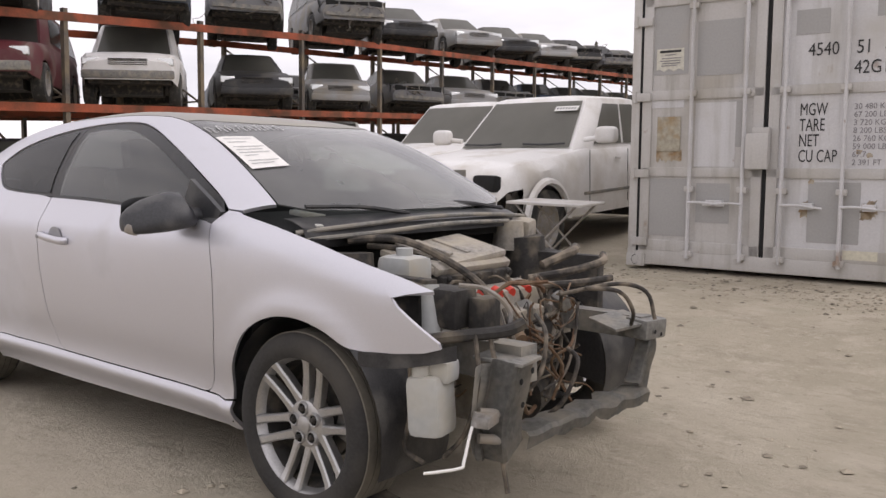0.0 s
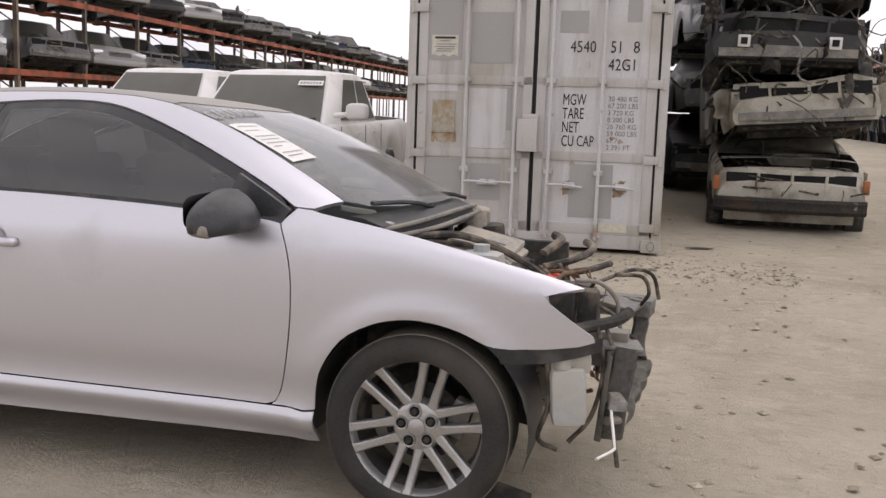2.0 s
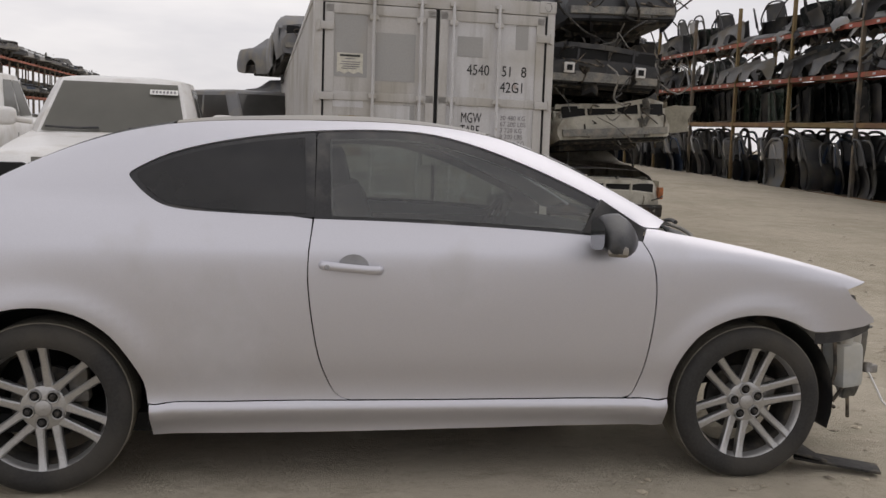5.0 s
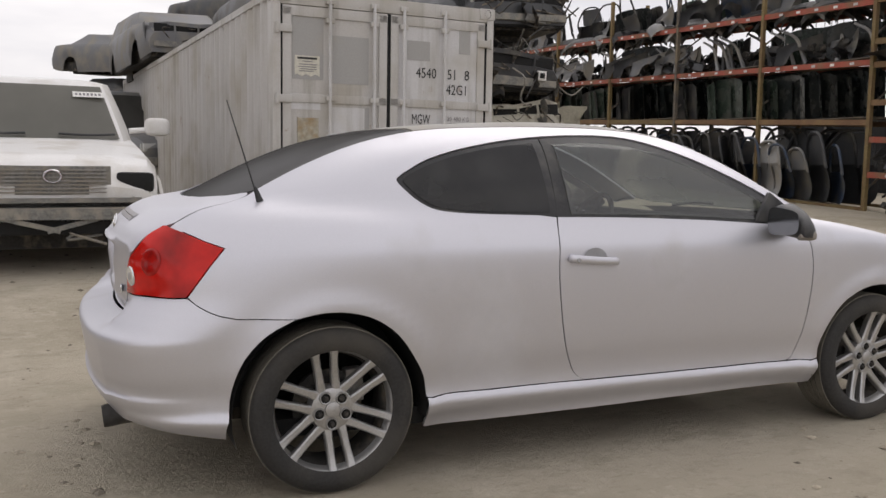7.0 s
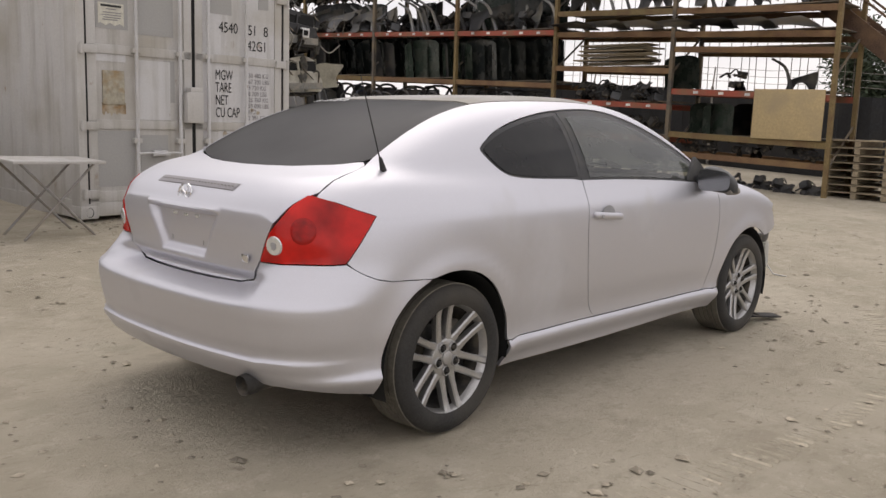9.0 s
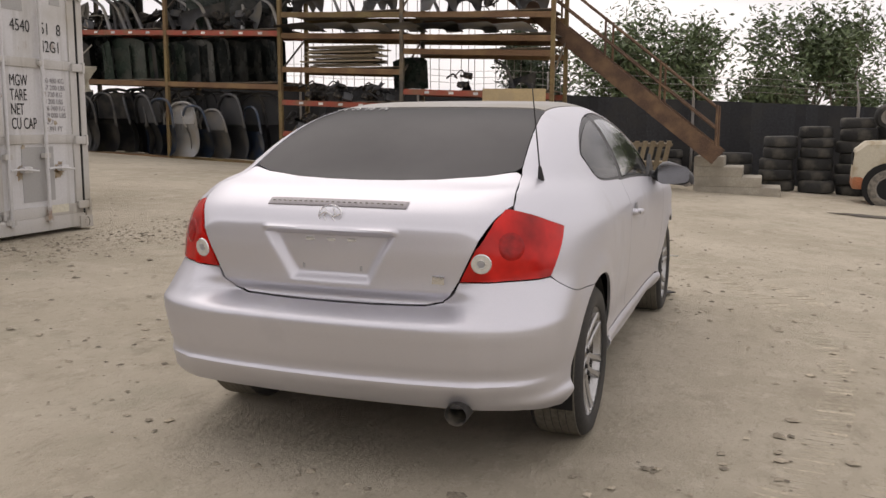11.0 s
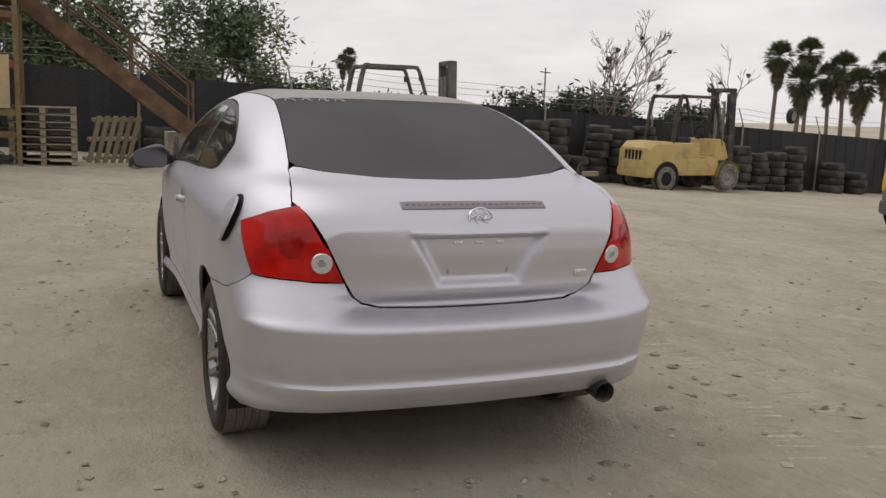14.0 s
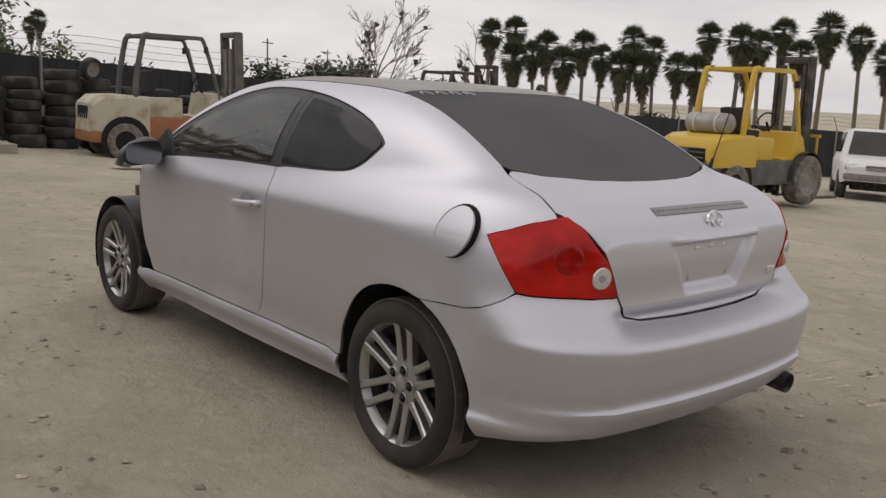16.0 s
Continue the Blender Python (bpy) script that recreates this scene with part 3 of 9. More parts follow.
def cut_panel(kind, outline, step, lift=0.0, fold=0.014, mirror=False, both=False, dent=None):
    """A panel of the skin within an outline of skin points, cut into a fine grid, its rim folded inwards."""
    pts = [unroll(kind, q) for q in on_skin(outline)]
    if both:
        pts = pts + [(-a, b) if kind != "top" else (a, -b) for a, b in reversed(pts) if abs(a if kind != "top" else b) > 1e-6]
    bm = bmesh.new()
    bm.faces.new([bm.verts.new((a, b, 0)) for a, b in pts])
    for axis in (0, 1):
        lo, hi = min(p[axis] for p in pts), max(p[axis] for p in pts)
        s = step[axis]
        k = math.ceil(lo / s)
        while k * s < hi:
            co, no = [0, 0, 0], [0, 0, 0]
            co[axis], no[axis] = k * s, 1
            bmesh.ops.bisect_plane(bm, geom=bm.verts[:] + bm.edges[:] + bm.faces[:], dist=1e-5, plane_co=co, plane_no=no)
            k += 1
    if kind == "long":
        for v in (0.188, 0.195, 0.202, 0.209, 0.216, 0.223, 0.230):
            bmesh.ops.bisect_plane(bm, geom=bm.verts[:] + bm.edges[:] + bm.faces[:], dist=1e-5, plane_co=(0, v, 0), plane_no=(0, 1, 0))
    bm.verts.ensure_lookup_table()
    uv = np.array([v.co[:2] for v in bm.verts])
    o, d, far = rays(kind, uv)
    p = strike(o, d, far)
    nrm = slope_of(p)
    p = p + nrm * lift
    if dent is not None:
        p = p - nrm * dent(p)[:, None]
    if mirror:
        p[:, 1] *= -1
        nrm[:, 1] *= -1
    for v, q in zip(bm.verts, p):
        v.co = q
    rim = [e for e in bm.edges if e.is_boundary]
    normals = {v: n for v, n in zip(bm.verts, nrm)}
    made = {}
    for e in rim:
        for v in e.verts:
            if v not in made:
                made[v] = bm.verts.new(v.co - Vector(normals[v]) * fold)
    for e in rim:
        a, b = e.verts
        bm.faces.new((a, b, made[b], made[a]))
    return bm


def both_sides(name, mat, parent, label, kind, outline, step, **kw):
    for mirror, side in ((True, "right"), (False, "left")):
        part(name, cut_panel(kind, outline, step, mirror=mirror, **kw), mat, parent, label)


def S(*pts):
    return [("s", *p) for p in pts]


def soft(pts, n=5):
    """A soft run of side points."""
    return [("s", q.x, q.y) for q in smooth_line([(a, b, 0) for a, b in pts], n)]


coupe = thing("silver_coupe", "dusty silver two-door coupe stripped of bonnet, front bumper and lamps", "car")
LONG = (0.04, 0.035)

belt = [(-0.40, 1.014), (-0.1, 1.010), (0.12, 1.003), (0.4, 0.991), (0.66, 0.975), (0.80, 0.966), (0.862, 0.957)]
door_front = [(0.862, 0.957), (0.897, 0.885), (0.914, 0.80), (0.917, 0.70), (0.908, 0.58), (0.889, 0.46), (0.868, 0.385), (0.848, 0.350), (0.815, 0.338)]
door_rear = [(-0.255, 0.336), (-0.297, 0.352), (-0.330, 0.395), (-0.372, 0.50), (-0.402, 0.65), (-0.418, 0.79), (-0.416, 0.90), (-0.40, 1.014)]
door_out = soft(belt, 3)[:-1] + soft(door_front, 4) + S((0.5, 0.336), (0.1, 0.335)) + soft(door_rear, 4)[:-1]
for mirror in (True, False):
    door = part("door", cut_panel("long", door_out, LONG, mirror=mirror), "silver", coupe, "silver coupe door, dusty")
    s = -1 if mirror else 1
    hy = float(on_skin([("s", -0.26, 0.842)])[0][1]) * s
    # flat grey half-disc that paints the shade in the scoop's upper half
    bm = bmesh.new()
    lathe(bm, [(0.0, 0.002), (0.035, 0.002), (0.052, 0.003), (0.058, 0.0035)], 24, Matrix.Translation((-0.255, hy, 0.842)) @ pose(0, 0, 0, -90 * s) @ Matrix.Diagonal((1.0, 0.86, 1, 1)))
    bmesh.ops.delete(bm, geom=[v for v in bm.verts if v.co.z < 0.838], context="VERTS")
    part("handle_recess", bm, "print", door, "flat grey half-disc as the shade in the scoop behind the door handle")
    bm = bmesh.new()
    tube(bm, [(-0.37, hy, 0.848), (-0.355, hy + 0.028 * s, 0.848), (-0.26, hy + 0.038 * s, 0.842), (-0.17, hy + 0.028 * s, 0.836), (-0.155, hy, 0.836)], 0.013, 10, 5)
    bmesh.ops.scale(bm, vec=(1, 0.8, 1.25), space=Matrix.Translation((0, -hy, -0.842)), verts=bm.verts)
    part("handle", bm, "silver", door, "silver pull handle with a key lock")
    bm = bmesh.new()
    lathe(bm, [(0.0, 0.004), (0.008, 0.004), (0.010, 0.0)], 14, Matrix.Translation((-0.352, hy + 0.036 * s, 0.846)) @ pose(0, 0, 0, -90 * s))
    part("key_lock", bm, "print", door)

arch_f = [(1.0, 0.34), (1.005, 0.41), (1.03, 0.492), (1.10, 0.592), (1.20, 0.652), (1.30, 0.677), (1.40, 0.675), (1.50, 0.650), (1.58, 0.615), (1.655, 0.606)]
fend_rear = [(a + 0.005, b) for a, b in door_front[:-2]]
fender_out = S((0.90, 1.005), (0.955, 1.0)) + soft([(0.99, 0.992), (1.19, 0.961), (1.4, 0.921), (1.575, 0.881), (1.75, 0.838), (1.868, 0.803)], 3) \
    + S((1.80, 0.792), (1.752, 0.779), (1.772, 0.752), (1.84, 0.70), (1.905, 0.655), (1.91, 0.638), (1.86, 0.622), (1.76, 0.610)) + soft(arch_f[::-1], 3) \
    + S((0.93, 0.337), (0.838, 0.338), (0.853, 0.349)) + soft(fend_rear[::-1], 3)
part("front_fender", cut_panel("long", fender_out, LONG, mirror=True), "silver", coupe, "silver front wing, headlamp removed")

arch_r = [(-0.985, 0.334), (-0.998, 0.41), (-1.04, 0.49), (-1.11, 0.585), (-1.20, 0.650), (-1.30, 0.681), (-1.40, 0.685), (-1.495, 0.668)]
glass_low = [(-0.425, 1.020), (-0.6, 1.025), (-0.75, 1.030), (-0.856, 1.036), (-0.94, 1.050), (-1.0, 1.082), (-1.045, 1.122), (-1.072, 1.158), (-1.045, 1.182)]
frame_top = [(-1.045, 1.182), (-1.0, 1.207), (-0.93, 1.240), (-0.80, 1.279), (-0.62, 1.315), (-0.44, 1.339), (-0.25, 1.353), (-0.08, 1.356), (0.06, 1.346), (0.20, 1.315), (0.35, 1.266), (0.50, 1.207), (0.65, 1.140), (0.78, 1.075), (0.885, 1.012)]


def seam_y(x):
    return float(np.interp(x, [-1.60, -1.4, -0.95, -0.3, 0.15, 0.5, 0.8, 1.0, 1.08], [0.600, 0.578, 0.532, 0.535, 0.53, 0.575, 0.625, 0.662, 0.68]))


seam = [("t", x, seam_y(x)) for x in np.linspace(1.02, -1.575, 40)]
quarter_out = S((-0.262, 0.3355), (-0.43, 0.337), (-0.7, 0.336)) + soft(arch_r, 3) \
    + S((-1.60, 0.672), (-1.70, 0.676), (-1.76, 0.689), (-1.80, 0.705), (-1.835, 0.726), (-1.857, 0.748), (-1.829, 0.79), (-1.783, 0.855), (-1.731, 0.918), (-1.795, 0.941), (-1.86, 0.970)) \
    + [("t", -1.925, 0.657), ("t", -1.88, 0.650), ("t", -1.80, 0.635), ("t", -1.70, 0.619), ("t", -1.62, 0.609)] + seam[::-1] \
    + S((0.955, 1.006), (0.90, 1.009)) + soft(frame_top[::-1], 2)[:-1] + soft(glass_low[::-1], 3)[:-1] \
    + S((-0.407, 1.013), (-0.413, 0.96)) + soft([(a - 0.005, b) for a, b in door_rear[::-1][1:-1]], 3) + S((-0.278, 0.3405))
both_sides("quarter_panel", "silver", coupe, "silver rear quarter running into the roof rail", "long", quarter_out, LONG)
rocker_out = S((0.998, 0.333), (0.93, 0.332), (0.86, 0.333)) + S((0.5, 0.331), (0.1, 0.330), (-0.25, 0.331), (-0.42, 0.333), (-0.7, 0.331), (-0.98, 0.329), (-0.975, 0.20), (-0.5, 0.203), (0.1, 0.21), (0.6, 0.215), (0.90, 0.216), (1.003, 0.216), (0.997, 0.27))
both_sides("rocker_panel", "silver", coupe, "", "long", rocker_out, (0.06, 0.012))

# window frames and panes
win_door = [(-0.335, 1.026), (0.1, 1.018), (0.4, 1.005), (0.6, 0.994), (0.72, 0.986)]
win_top = [(0.72, 0.986), (0.735, 1.035), (0.70, 1.070), (0.60, 1.118), (0.48, 1.172), (0.35, 1.226), (0.20, 1.275), (0.06, 1.309), (-0.08, 1.322), (-0.22, 1.322), (-0.345, 1.312)]
door_pane = soft(win_door, 2)[:-1] + soft(win_top, 3) + S((-0.345, 1.25), (-0.34, 1.10))
qw_low = [(-0.43, 1.034), (-0.6, 1.036), (-0.75, 1.040), (-0.855, 1.047), (-0.93, 1.060), (-0.985, 1.092), (-1.025, 1.130), (-1.045, 1.158), (-1.02, 1.180)]
qw_top = [(-1.02, 1.180), (-0.98, 1.198), (-0.92, 1.222), (-0.80, 1.258), (-0.62, 1.294), (-0.44, 1.316)]
quarter_pane = soft(qw_low, 3)[:-1] + soft(qw_top, 3) + S((-0.435, 1.2), (-0.432, 1.1))


def ring_outline(outer, hole, x):
    """One outline that runs round the outer edge and back round the hole, joined by a hair-wide slit near x."""
    low = [i for i in range(len(hole)) if hole[i][2] < 1.05]
    i = min(low, key=lambda k: abs(hole[k][1] - x))
    back = (hole[i:] + hole[:i])[::-1]
    k = min((j for j in range(len(outer)) if outer[j][2] < 1.045), key=lambda j: abs(outer[j][1] - x))
    run = outer[k:] + outer[:k]
    d = 0.0015 if run[1][1] > run[0][1] else -0.0015
    a, b = run[0], hole[i]
    return [("s", a[1] + d, a[2])] + run[1:] + [("s", a[1] - d, a[2]), ("s", b[1] - d, b[2])] + back[:-1] + [("s", b[1] + d, b[2])]


def shrunk(pane, f):
    cx, cz = sum(q[1] for q in pane) / len(pane), sum(q[2] for q in pane) / len(pane)
    return [("s", cx + (q[1] - cx) * f, cz + (q[2] - cz) * (2 * f - 1)) for q in pane]


top_soft = soft([(a, b - 0.004) for a, b in frame_top[::-1]], 2)
front_frame = soft(belt, 3) + S((0.885, 0.995)) + [q for q in top_soft[1:] if q[1] > -0.385] + S((-0.392, 1.336))
rear_frame = S((-0.400, 1.021)) + soft(glass_low, 3)[:-1] + [q for q in top_soft[::-1] if q[1] < -0.41] + S((-0.397, 1.336))
both_sides("window_surround", "black_trim", coupe, "matt black window surround", "long", ring_outline(front_frame, shrunk(door_pane, 0.985), 0.1), LONG, lift=-0.006, fold=0.006)
both_sides("window_surround", "black_trim", coupe, "matt black window surround", "long", ring_outline(rear_frame, shrunk(quarter_pane, 0.98), -0.7), LONG, lift=-0.006, fold=0.006)
for mirror in (True, False):
    part("door_window", cut_panel("long", door_pane, LONG, lift=-0.003, fold=0.004, mirror=mirror), "side_glass", coupe, "tinted door window, dusty")
    part("quarter_window", cut_panel("long", quarter_pane, LONG, lift=-0.002, fold=0.004, mirror=mirror), "dark_glass", coupe, "dark tinted rear side window")

# roof, front and rear glass: unrolled from above
TOP = (0.05, 0.05)
ws_side = [("t", x, seam_y(x) - 0.008) for x in np.linspace(1.02, 0.295, 14)]
ws_out = [("t", 1.20, 0.0), ("t", 1.19, 0.2), ("t", 1.15, 0.42), ("t", 1.09, 0.58)] + ws_side + [("t", 0.345, 0.42), ("t", 0.388, 0.22), ("t", 0.400, 0.0)]
part("windscreen", cut_panel("top", ws_out, TOP, lift=-0.002, fold=0.005, both=True), "windshield", coupe, "dusty windscreen with paper sticker")
roof_out = [("t", 0.390, 0.0), ("t", 0.378, 0.22), ("t", 0.335, 0.42)] + [("t", x, seam_y(x) - 0.008) for x in np.linspace(0.285, -0.93, 17)] + [("t", -0.945, 0.3), ("t", -0.95, 0.0)]
part("roof", cut_panel("top", roof_out, TOP, both=True), material("dusty_roof", (0.30, 0.29, 0.275), 0.42, 0.1, 60, 0.06, 0.02, (0.36, 0.34, 0.30), 1.6, 0.5), coupe, "dust-covered roof panel")
rg_out = [("t", -0.96, 0.0), ("t", -0.955, 0.3)] + [("t", x, seam_y(x) - 0.004) for x in np.linspace(-0.945, -1.57, 14)] + [("t", -1.605, 0.575), ("t", -1.665, 0.48), ("t", -1.735, 0.3), ("t", -1.765, 0.15), ("t", -1.775, 0.0)]
part("rear_window", cut_panel("top", rg_out, TOP, lift=-0.003, fold=0.005, both=True), "rear_glass", coupe, "grey dust-coated rear window")

# boot lid, lamps and bumper
lid_side = [("t", -1.614, 0.585), ("t", -1.62, 0.604), ("t", -1.70, 0.615), ("t", -1.80, 0.631), ("t", -1.88, 0.646), ("r", 0.630, 0.985), ("r", 0.600, 0.95), ("r", 0.548, 0.85), ("r", 0.492, 0.735), ("r", 0.462, 0.685), ("r", 0.428, 0.657), ("r", 0.37, 0.645)]


def plate_dent(p):
    """The number-plate recess in the lid."""
    y, z = np.abs(p[:, 1]), p[:, 2]
    half = 0.168 + (z - 0.715) / 0.165 * 0.098
    edge = np.minimum(np.minimum((half - y) / 0.045, (z - 0.708) / 0.035), (0.893 - z) / 0.008)
    edge = np.clip(edge, 0, 1) ** 2 * (3 - 2 * np.clip(edge, 0, 1))
    return 0.030 * np.clip(edge, 0, 1) - 0.015 * np.exp(-((z - 0.904) / 0.009) ** 2) * np.clip((0.275 - y) / 0.02, 0, 1)


lid_out = [("t", -1.785, 0.0), ("t", -1.775, 0.15), ("t", -1.745, 0.3), ("t", -1.675, 0.48)] + lid_side + [("r", 0.2, 0.641), ("r", 0.0, 0.640)]
lid = part("boot_lid", cut_panel("axle", lid_out, (0.010, 0.012), both=True, dent=plate_dent), "silver", coupe, "silver boot lid with empty number-plate recess")
lamp_out = [("r", 0.628, 0.985), ("r", 0.606, 0.95), ("r", 0.554, 0.85), ("r", 0.500, 0.737), ("r", 0.60, 0.739), ("r", 0.68, 0.742)] \
    + S((-1.90, 0.744), (-1.862, 0.748), (-1.833, 0.79), (-1.787, 0.855), (-1.737, 0.916), (-1.795, 0.937), (-1.86, 0.966), (-1.91, 0.986))
for mirror in (True, False):
    s = -1 if mirror else 1
    lamp = part("tail_lamp", cut_panel("post", lamp_out, (0.04, 0.03), lift=0.004, fold=0.03, mirror=mirror), "red_lens", coupe, "red tail lamp with a clear reversing light")
    q = on_skin([("r", 0.575, 0.803)])[0]
    n = slope_of(q[None])[0]
    m = Matrix.Translation((q[0] - 0.002, q[1] * s, q[2])) @ Vector((n[0], n[1] * s, n[2])).to_track_quat("Z", "Y").to_matrix().to_4x4()
    bm = bmesh.new()
    lathe(bm, [(0.0, 0.002), (0.010, 0.003), (0.014, 0.006), (0.020, 0.004), (0.028, 0.006), (0.034, 0.005), (0.037, 0.0)], 28, m)
    glass_ring = part("reversing_light", bm, "lamp_clear", lamp, "round clear reversing light")
    bm = bmesh.new()
    lathe(bm, [(0.0, 0.0065), (0.009, 0.0065), (0.0125, 0.006)], 18, m)
    part("bulb", bm, "print", glass_ring)
    for (ly, lz), r in (((0.665, 0.862), 0.050),):
        q = on_skin([("r", ly, lz)])[0]
        n = slope_of(q[None])[0]
        q = q + n * 0.0045
        m = Matrix.Translation((q[0], q[1] * s, q[2])) @ Vector((n[0], n[1] * s, n[2])).to_track_quat("Z", "Y").to_matrix().to_4x4()
        bm = bmesh.new()
        lathe(bm, [(0.0, 0.0012), (r * 0.75, 0.0012), (r * 0.9, 0.0), (r, -0.003)], 28, m)
        part("reflector_ring", bm, "red_deep", lamp, "round reflector inside the red lens")
seam_b = S((-1.505, 0.665), (-1.60, 0.668), (-1.70, 0.672), (-1.76, 0.685), (-1.80, 0.701), (-1.835, 0.722), (-1.860, 0.743), (-1.90, 0.739))
bump_side = seam_b + [("r", 0.68, 0.737), ("r", 0.60, 0.734), ("r", 0.497, 0.731), ("r", 0.468, 0.680), ("r", 0.432, 0.652), ("r", 0.37, 0.639), ("r", 0.2, 0.635), ("r", 0.0, 0.634)]
bump_low = [("r", 0.0, 0.290), ("r", 0.3, 0.290), ("r", 0.6, 0.285)] + S((-1.97, 0.275), (-1.9, 0.262), (-1.8, 0.245), (-1.735, 0.235)) + soft([(-1.733, 0.31), (-1.722, 0.42), (-1.68, 0.53), (-1.60, 0.615), (-1.505, 0.664)], 3)[:-1]
part("rear_bumper", cut_panel("post", bump_low + bump_side, (0.035, 0.008), both=True, fold=0.03), "silver", coupe, "silver rear bumper cover with a lower lip")

bm = bmesh.new()
def on_lid(y, z, lift):
    q = on_skin([("r", abs(y), z)])
    q = (q + slope_of(q) * lift)[0]
    return (q[0], q[1] if y >= 0 else -q[1], q[2])


ends = np.linspace(-0.285, 0.285, 25)
grid_surface(bm, [[on_lid(y, z - 0.02 * y * y, lift * (1 - 0.5 * (abs(y) > 0.27))) for y in ends] for z, lift in ((0.984, -0.002), (0.985, 0.0035), (0.988, 0.0045), (1.004, 0.0045), (1.008, 0.003), (1.009, -0.002))])
strip = part("third_brake_light", bm, material("smoked_lamp_strip", (0.25, 0.235, 0.245), 0.3, 0.2, 120, 0.15, 0.05), lid, "narrow high-mounted brake light, smoked lens")
for k in range(24):
    bm = bmesh.new()
    y = -0.262 + k * 0.0228
    box(bm, on_lid(y, 0.996 - 0.02 * y * y, 0.0042), (0.002, 0.012, 0.006), bevel=0.0008)
    part("lamp_cell", bm, M["grey_metal"], strip)

emblem_at = Matrix.Translation((float(tail_x(0.957)) - 0.001, 0.0, 0.957)) @ pose(0, 0, 0, 0, -90 + 12) @ pose(0, 0, 0, 0, 0, 90)
bm = bmesh.new()
lathe(bm, [(0.039, 0.0), (0.042, 0.005), (0.045, 0.005), (0.047, 0.0)], 32, emblem_at @ Matrix.Diagonal((1.05, 0.82, 1, 1)))
for pts in ([(-0.040, -0.002, 0.004), (-0.018, 0.006, 0.005), (0.0, -0.002, 0.006), (0.018, -0.009, 0.005), (0.040, 0.003, 0.004)], [(-0.026, 0.024, 0.004), (-0.012, 0.010, 0.005), (-0.022, -0.008, 0.005), (-0.010, -0.026, 0.004)],
            [(0.026, -0.024, 0.004), (0.012, -0.010, 0.005), (0.022, 0.008, 0.005), (0.010, 0.026, 0.004)]):
    ring = bmesh.new()
    tube(ring, pts, 0.0030, 6, 4)
    bmesh.ops.transform(ring, matrix=emblem_at, verts=ring.verts)
    swoop = bpy.data.meshes.new("swoop")
    ring.to_mesh(swoop)
    ring.free()
    bm.from_mesh(swoop)
    bpy.data.meshes.remove(swoop)
part("badge", bm, "chrome", lid, "oval chrome badge")
mark_at = Matrix.Translation((float(tail_x(0.735)) + 0.13 * 0.18 - 0.004, -0.365, 0.722)) @ pose(0, 0, 0, 90, 0, -97)
for dx, w, h in ((0.012, 0.014, 0.040), (0.060, 0.050, 0.030)):
    bm = bmesh.new()
    box(bm, (dx, 0.018, 0.003), (w, h, 0.006), bevel=0.002)
    bmesh.ops.transform(bm, matrix=mark_at, verts=bm.verts)
    part("model_mark", bm, "chrome", lid)
for y in (-0.118, 0.118):
    bm = bmesh.new()
    box(bm, (-2.040, y, 0.765), (0.008, 0.010, 0.026))
    part("plate_screw_slot", bm, "print", lid)
for y in (-0.085, 0.0, 0.085):
    bm = bmesh.new()
    box(bm, (-2.046, y, 0.866), (0.012, 0.034, 0.012), bevel=0.002)
    part("plate_bracket", bm, "lamp_clear", lid)

# antenna, filler flap, exhaust
bm = bmesh.new()
q = on_skin([("t", -1.585, 0.672)])[0]
rod(bm, (-1.585, -0.674, q[2] - 0.005), (-1.603, -0.672, q[2] + 0.05), 0.014, 0.006, 12)
rod(bm, (-1.603, -0.672, q[2] + 0.04), (-1.70, -0.66, q[2] + 0.36), 0.0032, 0.002, 6)
part("antenna", bm, "black_trim", coupe, "thin black whip antenna with a rubber base")
flap_c = (-1.615, 0.913)
ring = [("s", flap_c[0] + 0.082 * math.cos(a), flap_c[1] + 0.082 * math.sin(a)) for a in np.linspace(0, 2 * math.pi, 28, endpoint=False)]
rim_out = [("s", flap_c[0] + 0.088 * math.cos(a), flap_c[1] + 0.088 * math.sin(a)) for a in np.linspace(0, 2 * math.pi, 28, endpoint=False)]
# black disc on the skin, painted as the dark hole behind the flap
part("filler_surround", cut_panel("long", rim_out, LONG, lift=0.001, fold=0.004), "gap", coupe)
bm = cut_panel("long", ring, LONG, lift=0.004, fold=0.010)
hinge = Vector(on_skin([("s", flap_c[0] + 0.082, flap_c[1])])[0])
bmesh.ops.rotate(bm, cent=hinge, matrix=Matrix.Rotation(radians(-10), 3, "Z"), verts=bm.verts)
part("filler_flap", bm, "silver", coupe, "round fuel filler flap standing ajar")
bm = bmesh.new()
lathe(bm, [(0.040, 0.0), (0.042, 0.012), (0.041, 0.16), (0.036, 0.16), (0.036, 0.01), (0.040, 0.0)], 24, Matrix.Translation((-2.135, -0.52, 0.280)) @ pose(0, 0, 0, 0, 84))
rod(bm, (-2.0, -0.52, 0.285), (-1.7, -0.48, 0.25), 0.025, seg=12)
part("exhaust_tip", bm, "engine_dark", coupe, "dull steel exhaust tailpipe")
bm = bmesh.new()
box(bm, (-1.72, -0.1, 0.29), (0.32, 0.9, 0.15), bevel=0.05)
part("silencer", bm, "engine_dark", coupe)

# wheels
wheel_g = thing("wheel_model", "", "")


